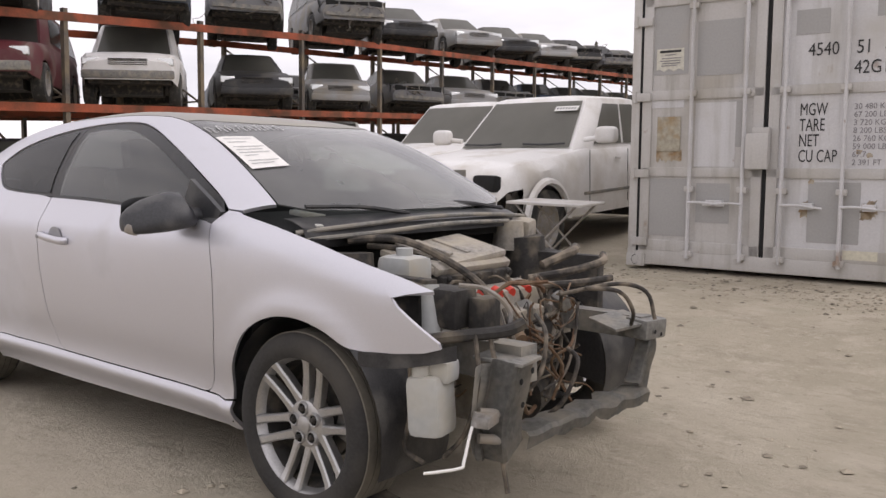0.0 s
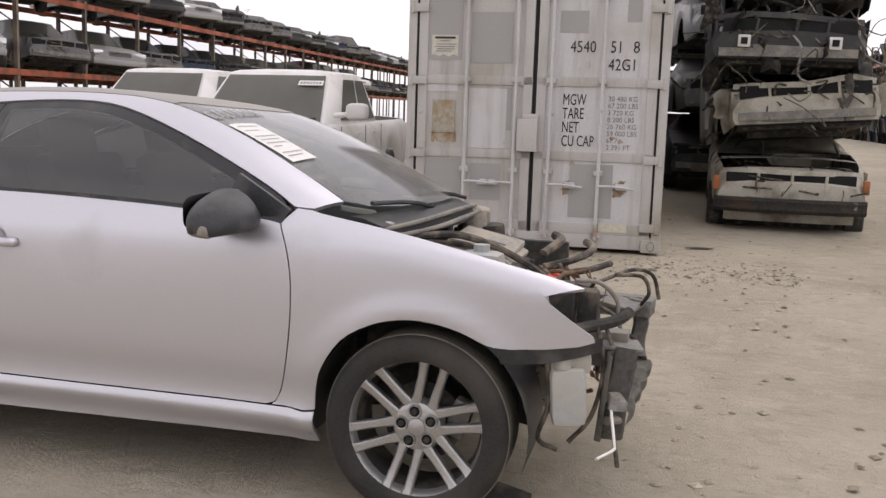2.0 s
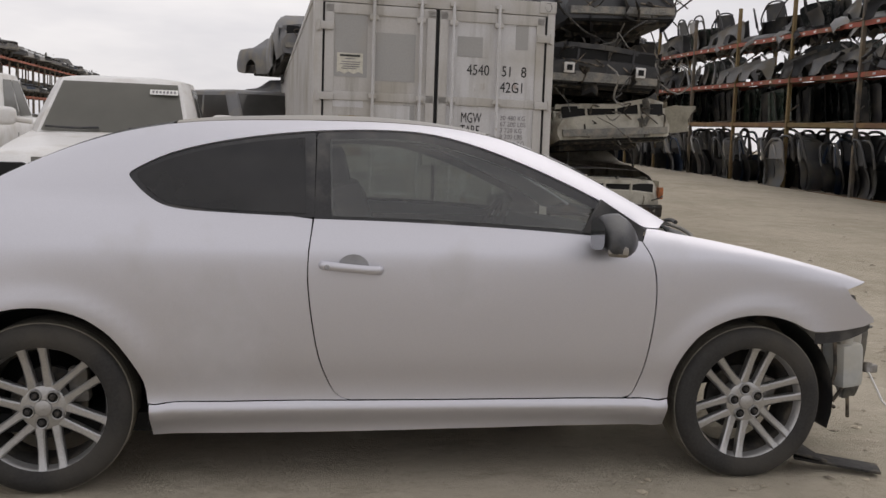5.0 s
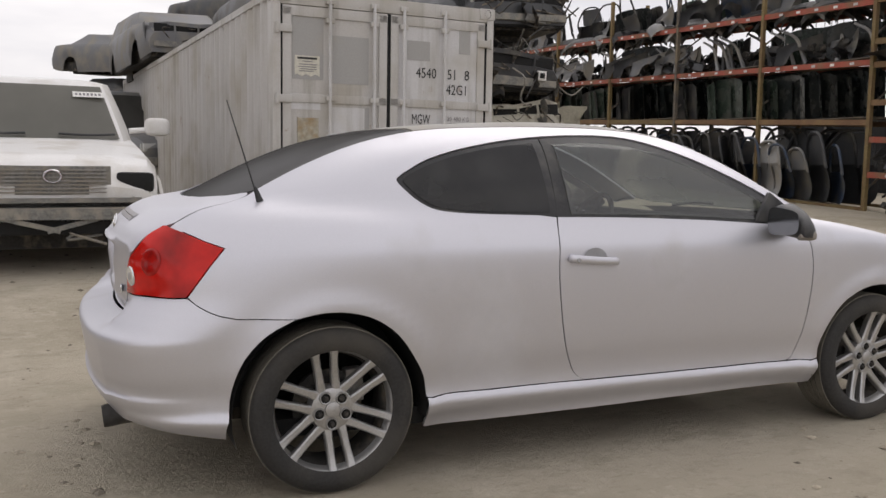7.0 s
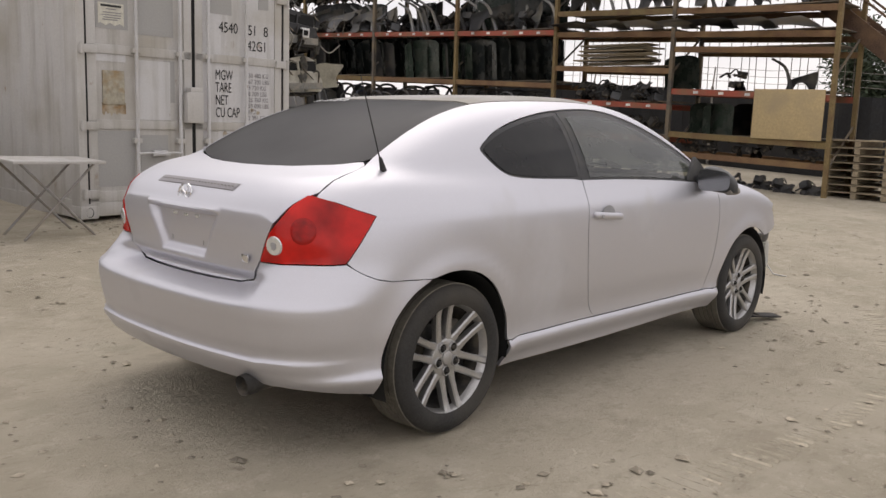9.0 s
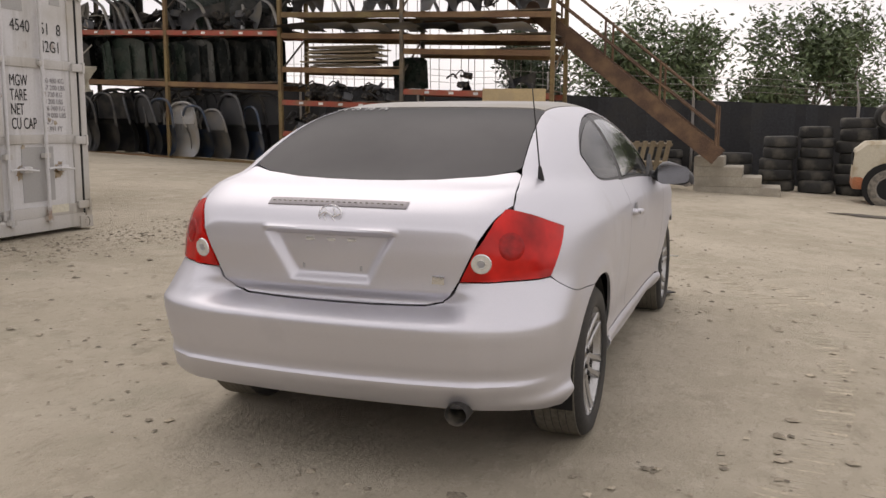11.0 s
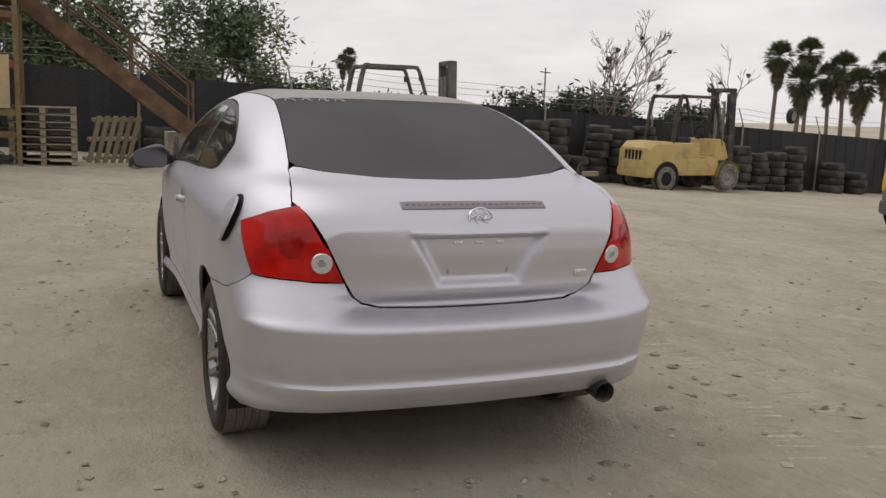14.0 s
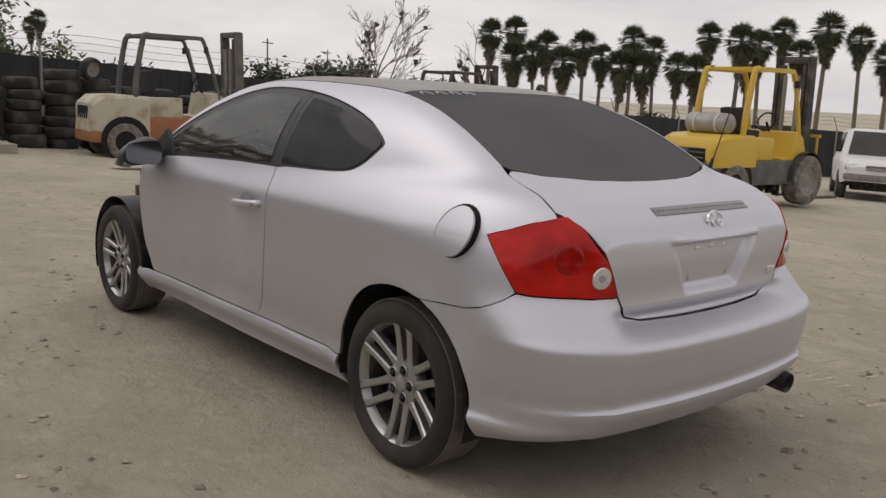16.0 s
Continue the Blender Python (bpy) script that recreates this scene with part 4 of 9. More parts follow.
def wheel_meshes():
    res = {}
    bm = bmesh.new()
    R = 0.3125
    prof = [(0.226, -0.098), (0.240, -0.108), (0.268, -0.112), (0.294, -0.105), (R - 0.006, -0.092), (R, -0.075), (R, 0.075), (R - 0.006, 0.092), (0.294, 0.105), (0.268, 0.112), (0.240, 0.107), (0.226, 0.098)]
    lathe(bm, prof, 64)
    res["tyre"] = (bm, "rubber", "dusty low-profile tyre")
    bm = bmesh.new()
    for h in (-0.045, -0.015, 0.015, 0.045):
        lathe(bm, [(R + 0.0005, h - 0.004), (R - 0.006, h - 0.003), (R - 0.006, h + 0.003), (R + 0.0005, h + 0.004)], 48)
    res["tread_groove"] = (bm, "rubber", "")
    bm = bmesh.new()
    for h0, h1 in ((-0.082, -0.047), (-0.043, -0.017), (-0.013, 0.013), (0.017, 0.043), (0.047, 0.082)):
        lathe(bm, [(R - 0.004, h0 - 0.002), (R + 0.001, h0), (R + 0.001, h1), (R - 0.004, h1 + 0.002)], 64)
    res["tread"] = (bm, material("dusty_tread", (0.13, 0.12, 0.10), 0.95, 0.0, 60, 0.25, 0.2, (0.20, 0.183, 0.15), 4, 0.45, spec=0.2), "tan dust on the tread")
    bm = bmesh.new()
    lathe(bm, [(0.196, 0.060), (0.203, 0.080), (0.210, 0.094), (0.218, 0.101), (0.225, 0.102), (0.228, 0.098), (0.218, 0.090)], 64)
    res["rim"] = (bm, "alloy", "grey alloy rim")
    # barrel in a dark colour that stands for shade between the spokes
    bm = bmesh.new()
    lathe(bm, [(0.206, -0.095), (0.190, -0.08), (0.186, 0.02), (0.201, 0.073)], 48)
    res["barrel"] = (bm, "engine_dark", "")
    bm = bmesh.new()
    lathe(bm, [(0.0, 0.070), (0.062, 0.072), (0.080, 0.066), (0.088, 0.05), (0.088, 0.02), (0.0, 0.02)], 30)
    for k in range(5):
        a = radians(118 + 72 * k)
        lathe(bm, [(0.018, 0.078), (0.021, 0.079), (0.024, 0.0745), (0.025, 0.068)], 16, Matrix.Translation((0.053 * math.cos(a), 0.053 * math.sin(a), 0)))
    res["hub"] = (bm, "alloy", "")
    for k in range(5):
        bm = bmesh.new()
        a = radians(118 + 72 * k)
        lathe(bm, [(0.0, 0.0735), (0.0185, 0.0735)], 16, Matrix.Translation((0.053 * math.cos(a), 0.053 * math.sin(a), 0)))
        res["lug_recess", k] = (bm, "gap", "")
    bm = bmesh.new()
    lathe(bm, [(0.0, 0.083), (0.022, 0.082), (0.029, 0.078), (0.031, 0.07)], 24)
    res["centre_cap"] = (bm, material("dull_cap", (0.42, 0.41, 0.40), 0.4, 0.6, 80, 0.1, 0.05), "")
    for s in range(12):
        bm = bmesh.new()
        a = radians(60 * (s // 2) + 95)
        off = 0.027 * (1 if s % 2 else -1)
        c, sn = math.cos(a), math.sin(a)
        rows = []
        for r, w, h, deep in ((0.062, 0.0165, 0.066, 0.03), (0.10, 0.0135, 0.071, 0.032), (0.15, 0.0125, 0.079, 0.034), (0.19, 0.0135, 0.089, 0.03), (0.216, 0.019, 0.101, 0.02)):
            o = off * (0.92 + 0.35 * (r / 0.216) ** 2)
            rows.append([(r * c - (o + q) * sn, r * sn + (o + q) * c, z) for q, z in ((-w, h - deep), (-w, h - 0.006), (-w + 0.005, h), (w - 0.005, h), (w, h - 0.006), (w, h - deep))])
        grid_surface(bm, rows)
        res["spoke", s] = (bm, "alloy", "")
    for k in range(5):
        bm = bmesh.new()
        a = radians(118 + 72 * k)
        lathe(bm, [(0.0, 0.088), (0.007, 0.088), (0.0105, 0.084), (0.0105, 0.072)], 6, Matrix.Translation((0.053 * math.cos(a), 0.053 * math.sin(a), 0)))
        res["lug_nut", k] = (bm, "engine_dark", "")
    # disc coloured dark too, to keep the spoke gaps in shade
    bm = bmesh.new()
    lathe(bm, [(0.0, -0.005), (0.135, -0.005), (0.135, -0.03), (0.0, -0.03)], 40)
    res["brake_disc"] = (bm, "engine_dark", "")
    bm = bmesh.new()
    box(bm, (0.11, 0.06, -0.02), (0.07, 0.13, 0.06), bevel=0.012)
    res["brake_caliper"] = (bm, "steel", "")
    return res


made_wheel = {k: v for k, v in wheel_meshes().items()}
wheel_data = {}
for k, (bm, mat, lab) in made_wheel.items():
    nm = k if isinstance(k, str) else k[0]
    if nm in ("rim", "barrel", "spoke"):
        bmesh.ops.scale(bm, vec=(1.095, 1.095, 1.0), verts=bm.verts)
    ob = mesh_object(nm, bm, M[mat] if isinstance(mat, str) else mat)
    wheel_data[k] = (nm, ob.data, lab)
    bpy.data.objects.remove(ob)
bpy.data.objects.remove(wheel_g)
for x, y, turn in ((1.35, -0.755, -20), (-1.35, -0.755, 4), (1.35, 0.755, 12), (-1.35, 0.755, -9)):
    s = -1 if y < 0 else 1
    base = Matrix.Translation((x, y, 0.312)) @ pose(0, 0, 0, -90 * s) @ pose(0, 0, 0, 0, 0, turn)
    wheel = piece("wheel", wheel_data["rim"][1], coupe, base, "dusty alloy wheel with six twin spokes")
    for k, (nm, me, lab) in wheel_data.items():
        if k != "rim":
            piece(nm, me, wheel, None, lab)

# wheel-arch liners, underbody and dark inner shell
for s in (-1, 1):
    for cx in (1.35, -1.35):
        bm = bmesh.new()
        rows = []
        for a in np.linspace(radians(-18 if cx > 0 else -10), radians(198 if cx < 0 else 190), 22):
            rows.append([(cx + 0.372 * math.cos(a), s * y, 0.315 + 0.366 * math.sin(a)) for y in (0.845, 0.80, 0.70, 0.58, 0.52)])
        grid_surface(bm, rows)
        n = len(rows)
        grid_surface(bm, [[(cx + k * math.cos(a), s * 0.52, 0.315 + k * math.sin(a)) for a in np.linspace(radians(-10), radians(190), 22)] for k in (0.366, 0.18, 0.01)])
        # rear liners take the shade black, front ones the dusty plastic
        part("arch_liner", bm, "gap" if cx < 0 else "black_trim", coupe, "black plastic wheel-arch liner, shade painted into the rear pair")
shell = [("floor_pan", (-0.35, 0, 0.235), (2.5, 1.5, 0.07)), ("boot_floor", (-1.6, 0, 0.38), (0.95, 1.02, 0.12)), ("tail_bulkhead", (-1.90, 0, 0.66), (0.02, 1.36, 0.60)),
         ("parcel_shelf", (-1.45, 0, 0.96), (0.75, 1.30, 0.02)), ("front_bulkhead", (0.93, 0, 0.60), (0.03, 1.45, 0.62))]
for q in (-1, 1):
    shell += [("inner_sill", (-0.05, q * 0.775, 0.27), (1.8, 0.04, 0.10)), ("door_lining", (-0.05, q * 0.75, 0.62), (1.86, 0.02, 0.64)), ("inner_quarter", (-1.72, q * 0.66, 0.62), (0.28, 0.02, 0.62))]
for nm, c, sz in shell:
    bm = bmesh.new()
    box(bm, c, sz)
    part(nm, bm, "gap", coupe)

# cabin
for s in (-1, 1):
    for x, back in ((0.12, 0.0), (-0.72, -0.03)):
        bm = bmesh.new()
        box(bm, (x, s * 0.36, 0.56), (0.52, 0.50, 0.17), bevel=0.05)
        seat = part("seat", bm, "seat", coupe, "dark cloth seat")
        bm = bmesh.new()
        box(bm, (x - 0.30, s * 0.36, 0.85), (0.14, 0.48, 0.62), pose(0, 0, 0, 0, -20), bevel=0.05)
        part("backrest", bm, "seat", seat)
        if x > 0:
            bm = bmesh.new()
            box(bm, (x - 0.43, s * 0.36, 1.205), (0.09, 0.26, 0.17), pose(0, 0, 0, 0, -14), bevel=0.04)
            part("headrest", bm, "seat", seat)
bm = bmesh.new()
box(bm, (0.86, 0, 0.86), (0.42, 1.40, 0.20), pose(0, 0, 0, 0, 8), bevel=0.05)
part("dashboard", bm, "seat", coupe, "dark dashboard")
bm = bmesh.new()
wm = Matrix.Translation((0.50, 0.36, 0.90)) @ pose(0, 0, 0, 0, -64)
ring_pts = [(0.175 * math.cos(a), 0.175 * math.sin(a), 0) for a in np.linspace(0, 2 * math.pi, 25)]
tube(bm, ring_pts, 0.015, 8, 2)
box(bm, (0, 0, -0.01), (0.12, 0.10, 0.04), bevel=0.01)
for a in (0, 180, 270):
    bar(bm, (0, 0, 0), (0.17 * math.cos(radians(a)), 0.17 * math.sin(radians(a)), 0), 0.03, 0.015)
bmesh.ops.transform(bm, matrix=wm, verts=bm.verts)
part("steering_wheel", bm, "seat", coupe, "dark steering wheel")

# mirrors
for s in (-1, 1):
    bm = bmesh.new()
    rows = []
    for y, x0, x1, z0, z1 in ((0.835, 0.70, 0.77, 0.965, 0.998), (0.855, 0.665, 0.80, 0.945, 1.035), (0.885, 0.652, 0.815, 0.935, 1.066), (0.92, 0.648, 0.812, 0.929, 1.070),
                              (0.96, 0.646, 0.80, 0.925, 1.060), (1.01, 0.646, 0.775, 0.922, 1.042), (1.05, 0.648, 0.745, 0.922, 1.018), (1.075, 0.655, 0.715, 0.930, 0.995), (1.082, 0.665, 0.695, 0.942, 0.978)):
        ring = []
        for a in np.linspace(0, 2 * math.pi, 25)[:-1]:
            c, d = math.cos(a), math.sin(a)
            c, d = math.copysign(abs(c) ** 0.62, c), math.copysign(abs(d) ** 0.62, d)
            lean = 0.02 * c * (1 if c > 0 else 0)
            ring.append(((x0 + x1) / 2 + (x1 - x0) / 2 * c * (1 - 0.22 * max(0, d) * max(0, c)), s * y, (z0 + z1) / 2 + (z1 - z0) / 2 * d * (1 - 0.30 * max(0, c)) - lean))
        rows.append(ring + ring[:1])
    vs = grid_surface(bm, rows)
    bmesh.ops.remove_doubles(bm, verts=bm.verts, dist=1e-5)
    bmesh.ops.holes_fill(bm, edges=[e for e in bm.edges if e.is_boundary], sides=0)
    cap = part("door_mirror", bm, "mirror_cap", coupe, "dusty black door mirror")
    bm = bmesh.new()
    rod(bm, (0.735, s * 0.86, 0.982), (0.745, s * 0.79, 0.975), 0.028, 0.036, 12)
    prism(bm, [(0.63, 0.985), (0.86, 0.962), (0.885, 1.0), (0.80, 1.055), (0.70, 1.115)], 0.02, Matrix(((1, 0, 0, 0), (0, 0, s * 1.0, s * 0.792), (0, 1, 0, 0), (0, 0, 0, 1))))
    part("mirror_foot", bm, "mirror_cap", cap)
    bm = bmesh.new()
    sup = [(math.copysign(abs(math.cos(a)) ** 0.5, math.cos(a)), math.copysign(abs(math.sin(a)) ** 0.5, math.sin(a))) for a in np.linspace(0, 2 * math.pi, 33)[:-1]]
    bm.faces.new([bm.verts.new((0.6395 - 0.006 * c, s * (0.962 + 0.096 * c), 0.993 + 0.058 * d * (1 - 0.14 * c))) for c, d in sup])
    part("mirror_glass", bm, material("mirror_glass", (0.24, 0.245, 0.25), 0.14, 1.0, 20, 0.05, 0.0), cap, "mirror glass")
    bm = bmesh.new()
    box(bm, (0.690, s * 1.052, 0.938), (0.075, 0.05, 0.036), pose(0, 0, 0, s * 18, 0, s * 22), bevel=0.014)
    part("turn_lamp", bm, "steel", cap, "clear side turn lamp")

# paper and marker on the windscreen
def on_glass(places, lift=0.004):
    q = on_skin([("t", x, y) for x, y in places])
    return [Vector(a) for a in q + slope_of(q) * lift]


bm = bmesh.new()
rows = []
for u in np.linspace(0, 1, 9):
    rows.append(on_glass([(0.53 + 0.27 * v + 0.02 * u, -0.575 + 0.17 * u - 0.03 * v) for v in np.linspace(0, 1, 9)]))
grid_surface(bm, rows)
sheet = part("paper_sticker", bm, "paper", coupe, "white paper stock sticker on the windscreen")
for v, u0, u1 in ((0.10, 0.1, 0.85), (0.22, 0.1, 0.6), (0.38, 0.1, 0.9), (0.47, 0.1, 0.8), (0.56, 0.1, 0.9), (0.65, 0.15, 0.5), (0.80, 0.1, 0.9), (0.88, 0.1, 0.7)):
    bm = bmesh.new()
    rows = [on_glass([(0.53 + 0.27 * w + 0.02 * u, -0.575 + 0.17 * u - 0.03 * w) for u in np.linspace(u0, u1, 6)], 0.0065) for w in (v - 0.007, v + 0.007)]
    grid_surface(bm, rows)
    part("print_line", bm, "print", sheet)


def scrawl(x0, y0, dx, dy, n, tall, seed):
    """Illegible marker strokes on the glass."""
    rnd = random.Random(seed)
    for k in range(n):
        bm = bmesh.new()
        a = [(x0 + (k + p[0]) * dx[0] + p[1] * tall[0], y0 + (k + p[0]) * dx[1] + p[1] * tall[1]) for p in
             [(0.1, 0.1 + 0.2 * rnd.random()), (0.2 + 0.2 * rnd.random(), 0.95), (0.6, 0.55 + 0.3 * rnd.random()), (0.35 + 0.3 * rnd.random(), 0.1), (0.7, 0.05 + 0.2 * rnd.random())]]
        tube(bm, on_glass(a, 0.002), 0.0020, 5, 3)
        part("marker_stroke", bm, "chalk", coupe)


scrawl(0.485, -0.56, (0.0, 0.050), None, 8, (-0.075, 0.0), 4)
scrawl(-1.02, 0.50, (-0.004, -0.075), None, 4, (0.06, 0.0), 9)


# ---- the open front of the coupe ----
def hoses(name, mat, parent, lines, r, label=""):
    for k, pts in enumerate(lines):
        bm = bmesh.new()
        tube(bm, pts, r if not isinstance(r, (list, tuple)) else r[k % len(r)], 8, 5)
        part(name, bm, mat, parent, label)


bm = bmesh.new()
box(bm, (1.06, 0, 0.72), (0.05, 1.36, 0.42), bevel=0.01)
box(bm, (1.12, 0.0, 0.90), (0.16, 1.30, 0.035), pose(0, 0, 0, 0, 6), bevel=0.01)
part("firewall", bm, "gap", coupe, "dark firewall behind the engine")
bm = bmesh.new()
rows = []
for y in np.linspace(-0.66, 0.66, 17):
    rows.append([(1.01 + 0.16 * (1 - (y / 0.75) ** 2) + dx, y, z + 0.015 * (1 - (y / 0.7) ** 2)) for dx, z in ((0.0, 0.975), (0.05, 0.968), (0.11, 0.945), (0.125, 0.90))])
grid_surface(bm, rows)
part("cowl_panel", bm, "black_trim", coupe, "black plastic cowl below the windscreen")
for y0, y1, x0 in ((-0.15, -0.60, 1.20), (0.50, 0.02, 1.18)):
    bm = bmesh.new()
    tube(bm, [(x0, y0, 0.985), (x0 - 0.03, (y0 + y1) / 2, 1.015), (x0 - 0.10, y1, 1.02)], 0.009, 6, 4)
    part("wiper", bm, "black_trim", coupe, "black wiper arm and blade")
hoses("cowl_seal", "grey_metal", coupe, [[(1.14, -0.68, 0.93), (1.24, -0.45, 0.955), (1.29, -0.1, 0.975), (1.27, 0.3, 0.968), (1.19, 0.66, 0.945)],
                                       [(1.16, -0.66, 0.905), (1.27, -0.40, 0.925), (1.315, -0.05, 0.945), (1.27, 0.42, 0.935)]], 0.009, "dusty rubber bonnet seal strip")
bm = bmesh.new()
rod(bm, (1.22, 0.50, 0.80), (1.22, 0.50, 0.93), 0.075, 0.065, 16)
box(bm, (1.22, 0.60, 0.87), (0.12, 0.10, 0.14), pose(0, 0, 0, 8, 5, 12), bevel=0.03)
part("fluid_reservoir", bm, "engine", coupe, "dusty pale plastic fluid reservoir")
bm = bmesh.new()
box(bm, (1.02, -0.52, 0.985), (0.13, 0.05, 0.02), pose(0, 0, 0, 0, 8, 25), bevel=0.006)
box(bm, (1.13, -0.58, 0.955), (0.10, 0.03, 0.018), pose(0, 0, 0, 0, 10, -20), bevel=0.005)
part("hinge_bracket", bm, "clear_tank", coupe, "pale bonnet hinge bracket")
# inner wings and rails
for s in (-1, 1):
    bm = bmesh.new()
    box(bm, (1.36, s * 0.55, 0.60), (0.62, 0.05, 0.40), bevel=0.01)
    rod(bm, (1.28, s * 0.56, 0.62), (1.27, s * 0.55, 0.86), 0.11, 0.09, 20)
    box(bm, (1.40 if s < 0 else 1.28, s * 0.60, 0.80), (0.56 if s < 0 else 0.34, 0.07, 0.03), pose(0, 0, 0, 0, 7), bevel=0.008)
    part("inner_wing", bm, "engine_dark", coupe, "dark inner wing with strut tower")
bm = bmesh.new()
bar(bm, (1.15, -0.44, 0.54), (2.0, -0.47, 0.555), 0.085, 0.12)
part("frame_rail", bm, "grey_metal", coupe, "grey steel chassis rail")
bm = bmesh.new()
bar(bm, (1.15, 0.40, 0.53), (1.62, 0.34, 0.55), 0.085, 0.12)
bar(bm, (1.62, 0.34, 0.565), (2.03, 0.27, 0.575), 0.075, 0.085)
part("frame_rail", bm, "grey_metal", coupe, "grey steel chassis rail bent inwards")
# left support, lower crossmember, right bracket
def channel(bm, line, w, d, wall=0.006):
    """An open pressed-steel channel that follows a line; its open side faces back."""
    rows = []
    for i, q in enumerate(line):
        t = (Vector(line[min(i + 1, len(line) - 1)]) - Vector(line[max(i - 1, 0)])).normalized()
        side = Vector((1, 0.15, 0)).cross(t).normalized()
        back = side.cross(t).normalized()
        if back.x > 0:
            back = -back
        rows.append([Vector(q) + side * a * w + back * b * d for a, b in ((-0.62, 1.0), (-0.5, 1.0), (-0.5, 0.12), (-0.42, 0.0), (0.42, 0.0), (0.5, 0.12), (0.5, 1.0), (0.62, 1.0))])
    grid_surface(bm, rows)
    bmesh.ops.solidify(bm, geom=bm.faces[:], thickness=wall)


def holes(places, r, parent):
    """Dark round bolt holes on a face that looks forward."""
    for q in places:
        bm = bmesh.new()
        lathe(bm, [(0.0, 0.0015), (r, 0.0)], 12, Matrix.Translation(q) @ pose(0, 0, 0, 0, 90))
        part("bolt_hole", bm, "gap", parent)


bm = bmesh.new()
channel(bm, smooth_line([(2.035, 0.30, 0.575), (2.05, 0.285, 0.50), (2.04, 0.265, 0.43), (2.045, 0.23, 0.37), (2.055, 0.18, 0.345)], 4), 0.085, 0.055)
box(bm, (2.02, 0.275, 0.575), (0.10, 0.13, 0.075), pose(0, 0, 0, 0, 4, -8), bevel=0.01)
box(bm, (1.95, 0.20, 0.60), (0.16, 0.17, 0.012), pose(0, 0, 0, 6, 8, -20), bevel=0.003)
upright = part("radiator_support", bm, "grey_metal", coupe, "bent grey radiator support upright")
holes(((2.073, 0.31, 0.59), (2.073, 0.25, 0.565), (2.073, 0.30, 0.55)), 0.009, upright)
rnd = random.Random(3)
bm = bmesh.new()
rows = []
for k in np.linspace(0, 1, 22):
    y = 0.215 - 0.70 * k
    x = 2.055 - 0.055 * k + 0.008 * math.sin(k * 23)
    z = 0.350 - 0.015 * k + 0.006 * math.sin(k * 31)
    tear = 0.012 * rnd.uniform(-1, 1)
    rows.append([(x - 0.085 + tear, y, z + 0.006), (x - 0.04, y, z + 0.014), (x + 0.012, y, z + 0.010), (x + 0.022, y, z - 0.004), (x + 0.016 + tear * 0.4, y, z - 0.040 + tear)])
grid_surface(bm, rows)
bmesh.ops.solidify(bm, geom=bm.faces[:], thickness=0.006)
part("lower_crossmember", bm, "grey_metal", coupe, "torn lower radiator crossmember")
bm = bmesh.new()
channel(bm, smooth_line([(2.03, -0.53, 0.575), (2.02, -0.54, 0.48), (2.005, -0.55, 0.40), (2.0, -0.545, 0.33), (1.995, -0.53, 0.29)], 4), 0.13, 0.075)
box(bm, (1.96, -0.53, 0.580), (0.17, 0.15, 0.012), pose(0, 0, 0, 0, 3, 10), bevel=0.003)
rows = []
for v in np.linspace(0, 1, 9):
    half = 0.075 * math.sqrt(max(0.02, 1 - max(0, (v - 0.55) / 0.45) ** 2))
    rows.append([(1.95 - 0.03 * v + 0.012 * math.sin(5 * u), -0.62 + half * u, 0.575 - 0.31 * v) for u in np.linspace(-1, 1, 6)])
grid_surface(bm, rows)
tower = part("bumper_bracket", bm, "grey_metal", coupe, "grey sheet-metal corner bracket hanging loose")
holes(((2.034, -0.50, 0.545), (2.034, -0.56, 0.52), (2.02, -0.53, 0.44)), 0.010, tower)
bm = bmesh.new()
box(bm, (1.98, -0.66, 0.415), (0.05, 0.10, 0.035), pose(0, 0, 0, 0, 0, 15), bevel=0.006)
rod(bm, (1.97, -0.70, 0.40), (1.975, -0.69, 0.44), 0.018, seg=12)
part("cooler_union", bm, "steel", coupe, "bright pipe union")
for z in (0.34, 0.42):
    bm = bmesh.new()
    rod(bm, (1.99, -0.60, z), (1.95, -0.66, z + 0.01), 0.016, seg=10)
    part("stud", bm, "steel", coupe)
# washer bottle with pump, pale pipe, undershield scraps
bm = bmesh.new()
box(bm, (1.825, -0.735, 0.45), (0.115, 0.13, 0.19), pose(0, 0, 0, 0, -4, 12), bevel=0.028)
box(bm, (1.855, -0.715, 0.555), (0.075, 0.09, 0.07), pose(0, 0, 0, 0, 0, 12), bevel=0.02)
rod(bm, (1.81, -0.765, 0.54), (1.81, -0.765, 0.592), 0.030, seg=14)
rod(bm, (1.81, -0.765, 0.575), (1.81, -0.765, 0.585), 0.034, seg=14)
rod(bm, (1.73, -0.62, 0.60), (1.70, -0.60, 0.79), 0.035, 0.03, 12)
part("washer_bottle", bm, "clear_tank", coupe, "milky white washer fluid bottle")
bm = bmesh.new()
tube(bm, [(1.964, -0.69, 0.415), (1.968, -0.72, 0.395), (1.985, -0.775, 0.315), (1.985, -0.79, 0.300), (1.955, -0.86, 0.300), (1.940, -0.90, 0.303)], 0.0048, 8, 4)
part("loose_pipe", bm, "paper", coupe, "thin bent white pipe hanging down")
bm = bmesh.new()
rows = []
for k in np.linspace(0, 1, 9):
    rows.append([(1.62 + 0.31 * k, -0.845 + 0.10 * k ** 2, 0.600 + 0.045 * k ** 2 + dz) for dz in (0.0, -0.03, -0.045)])
grid_surface(bm, rows)
part("wing_edge_strip", bm, "black_trim", coupe, "black plastic strip under the wing")
bm = bmesh.new()
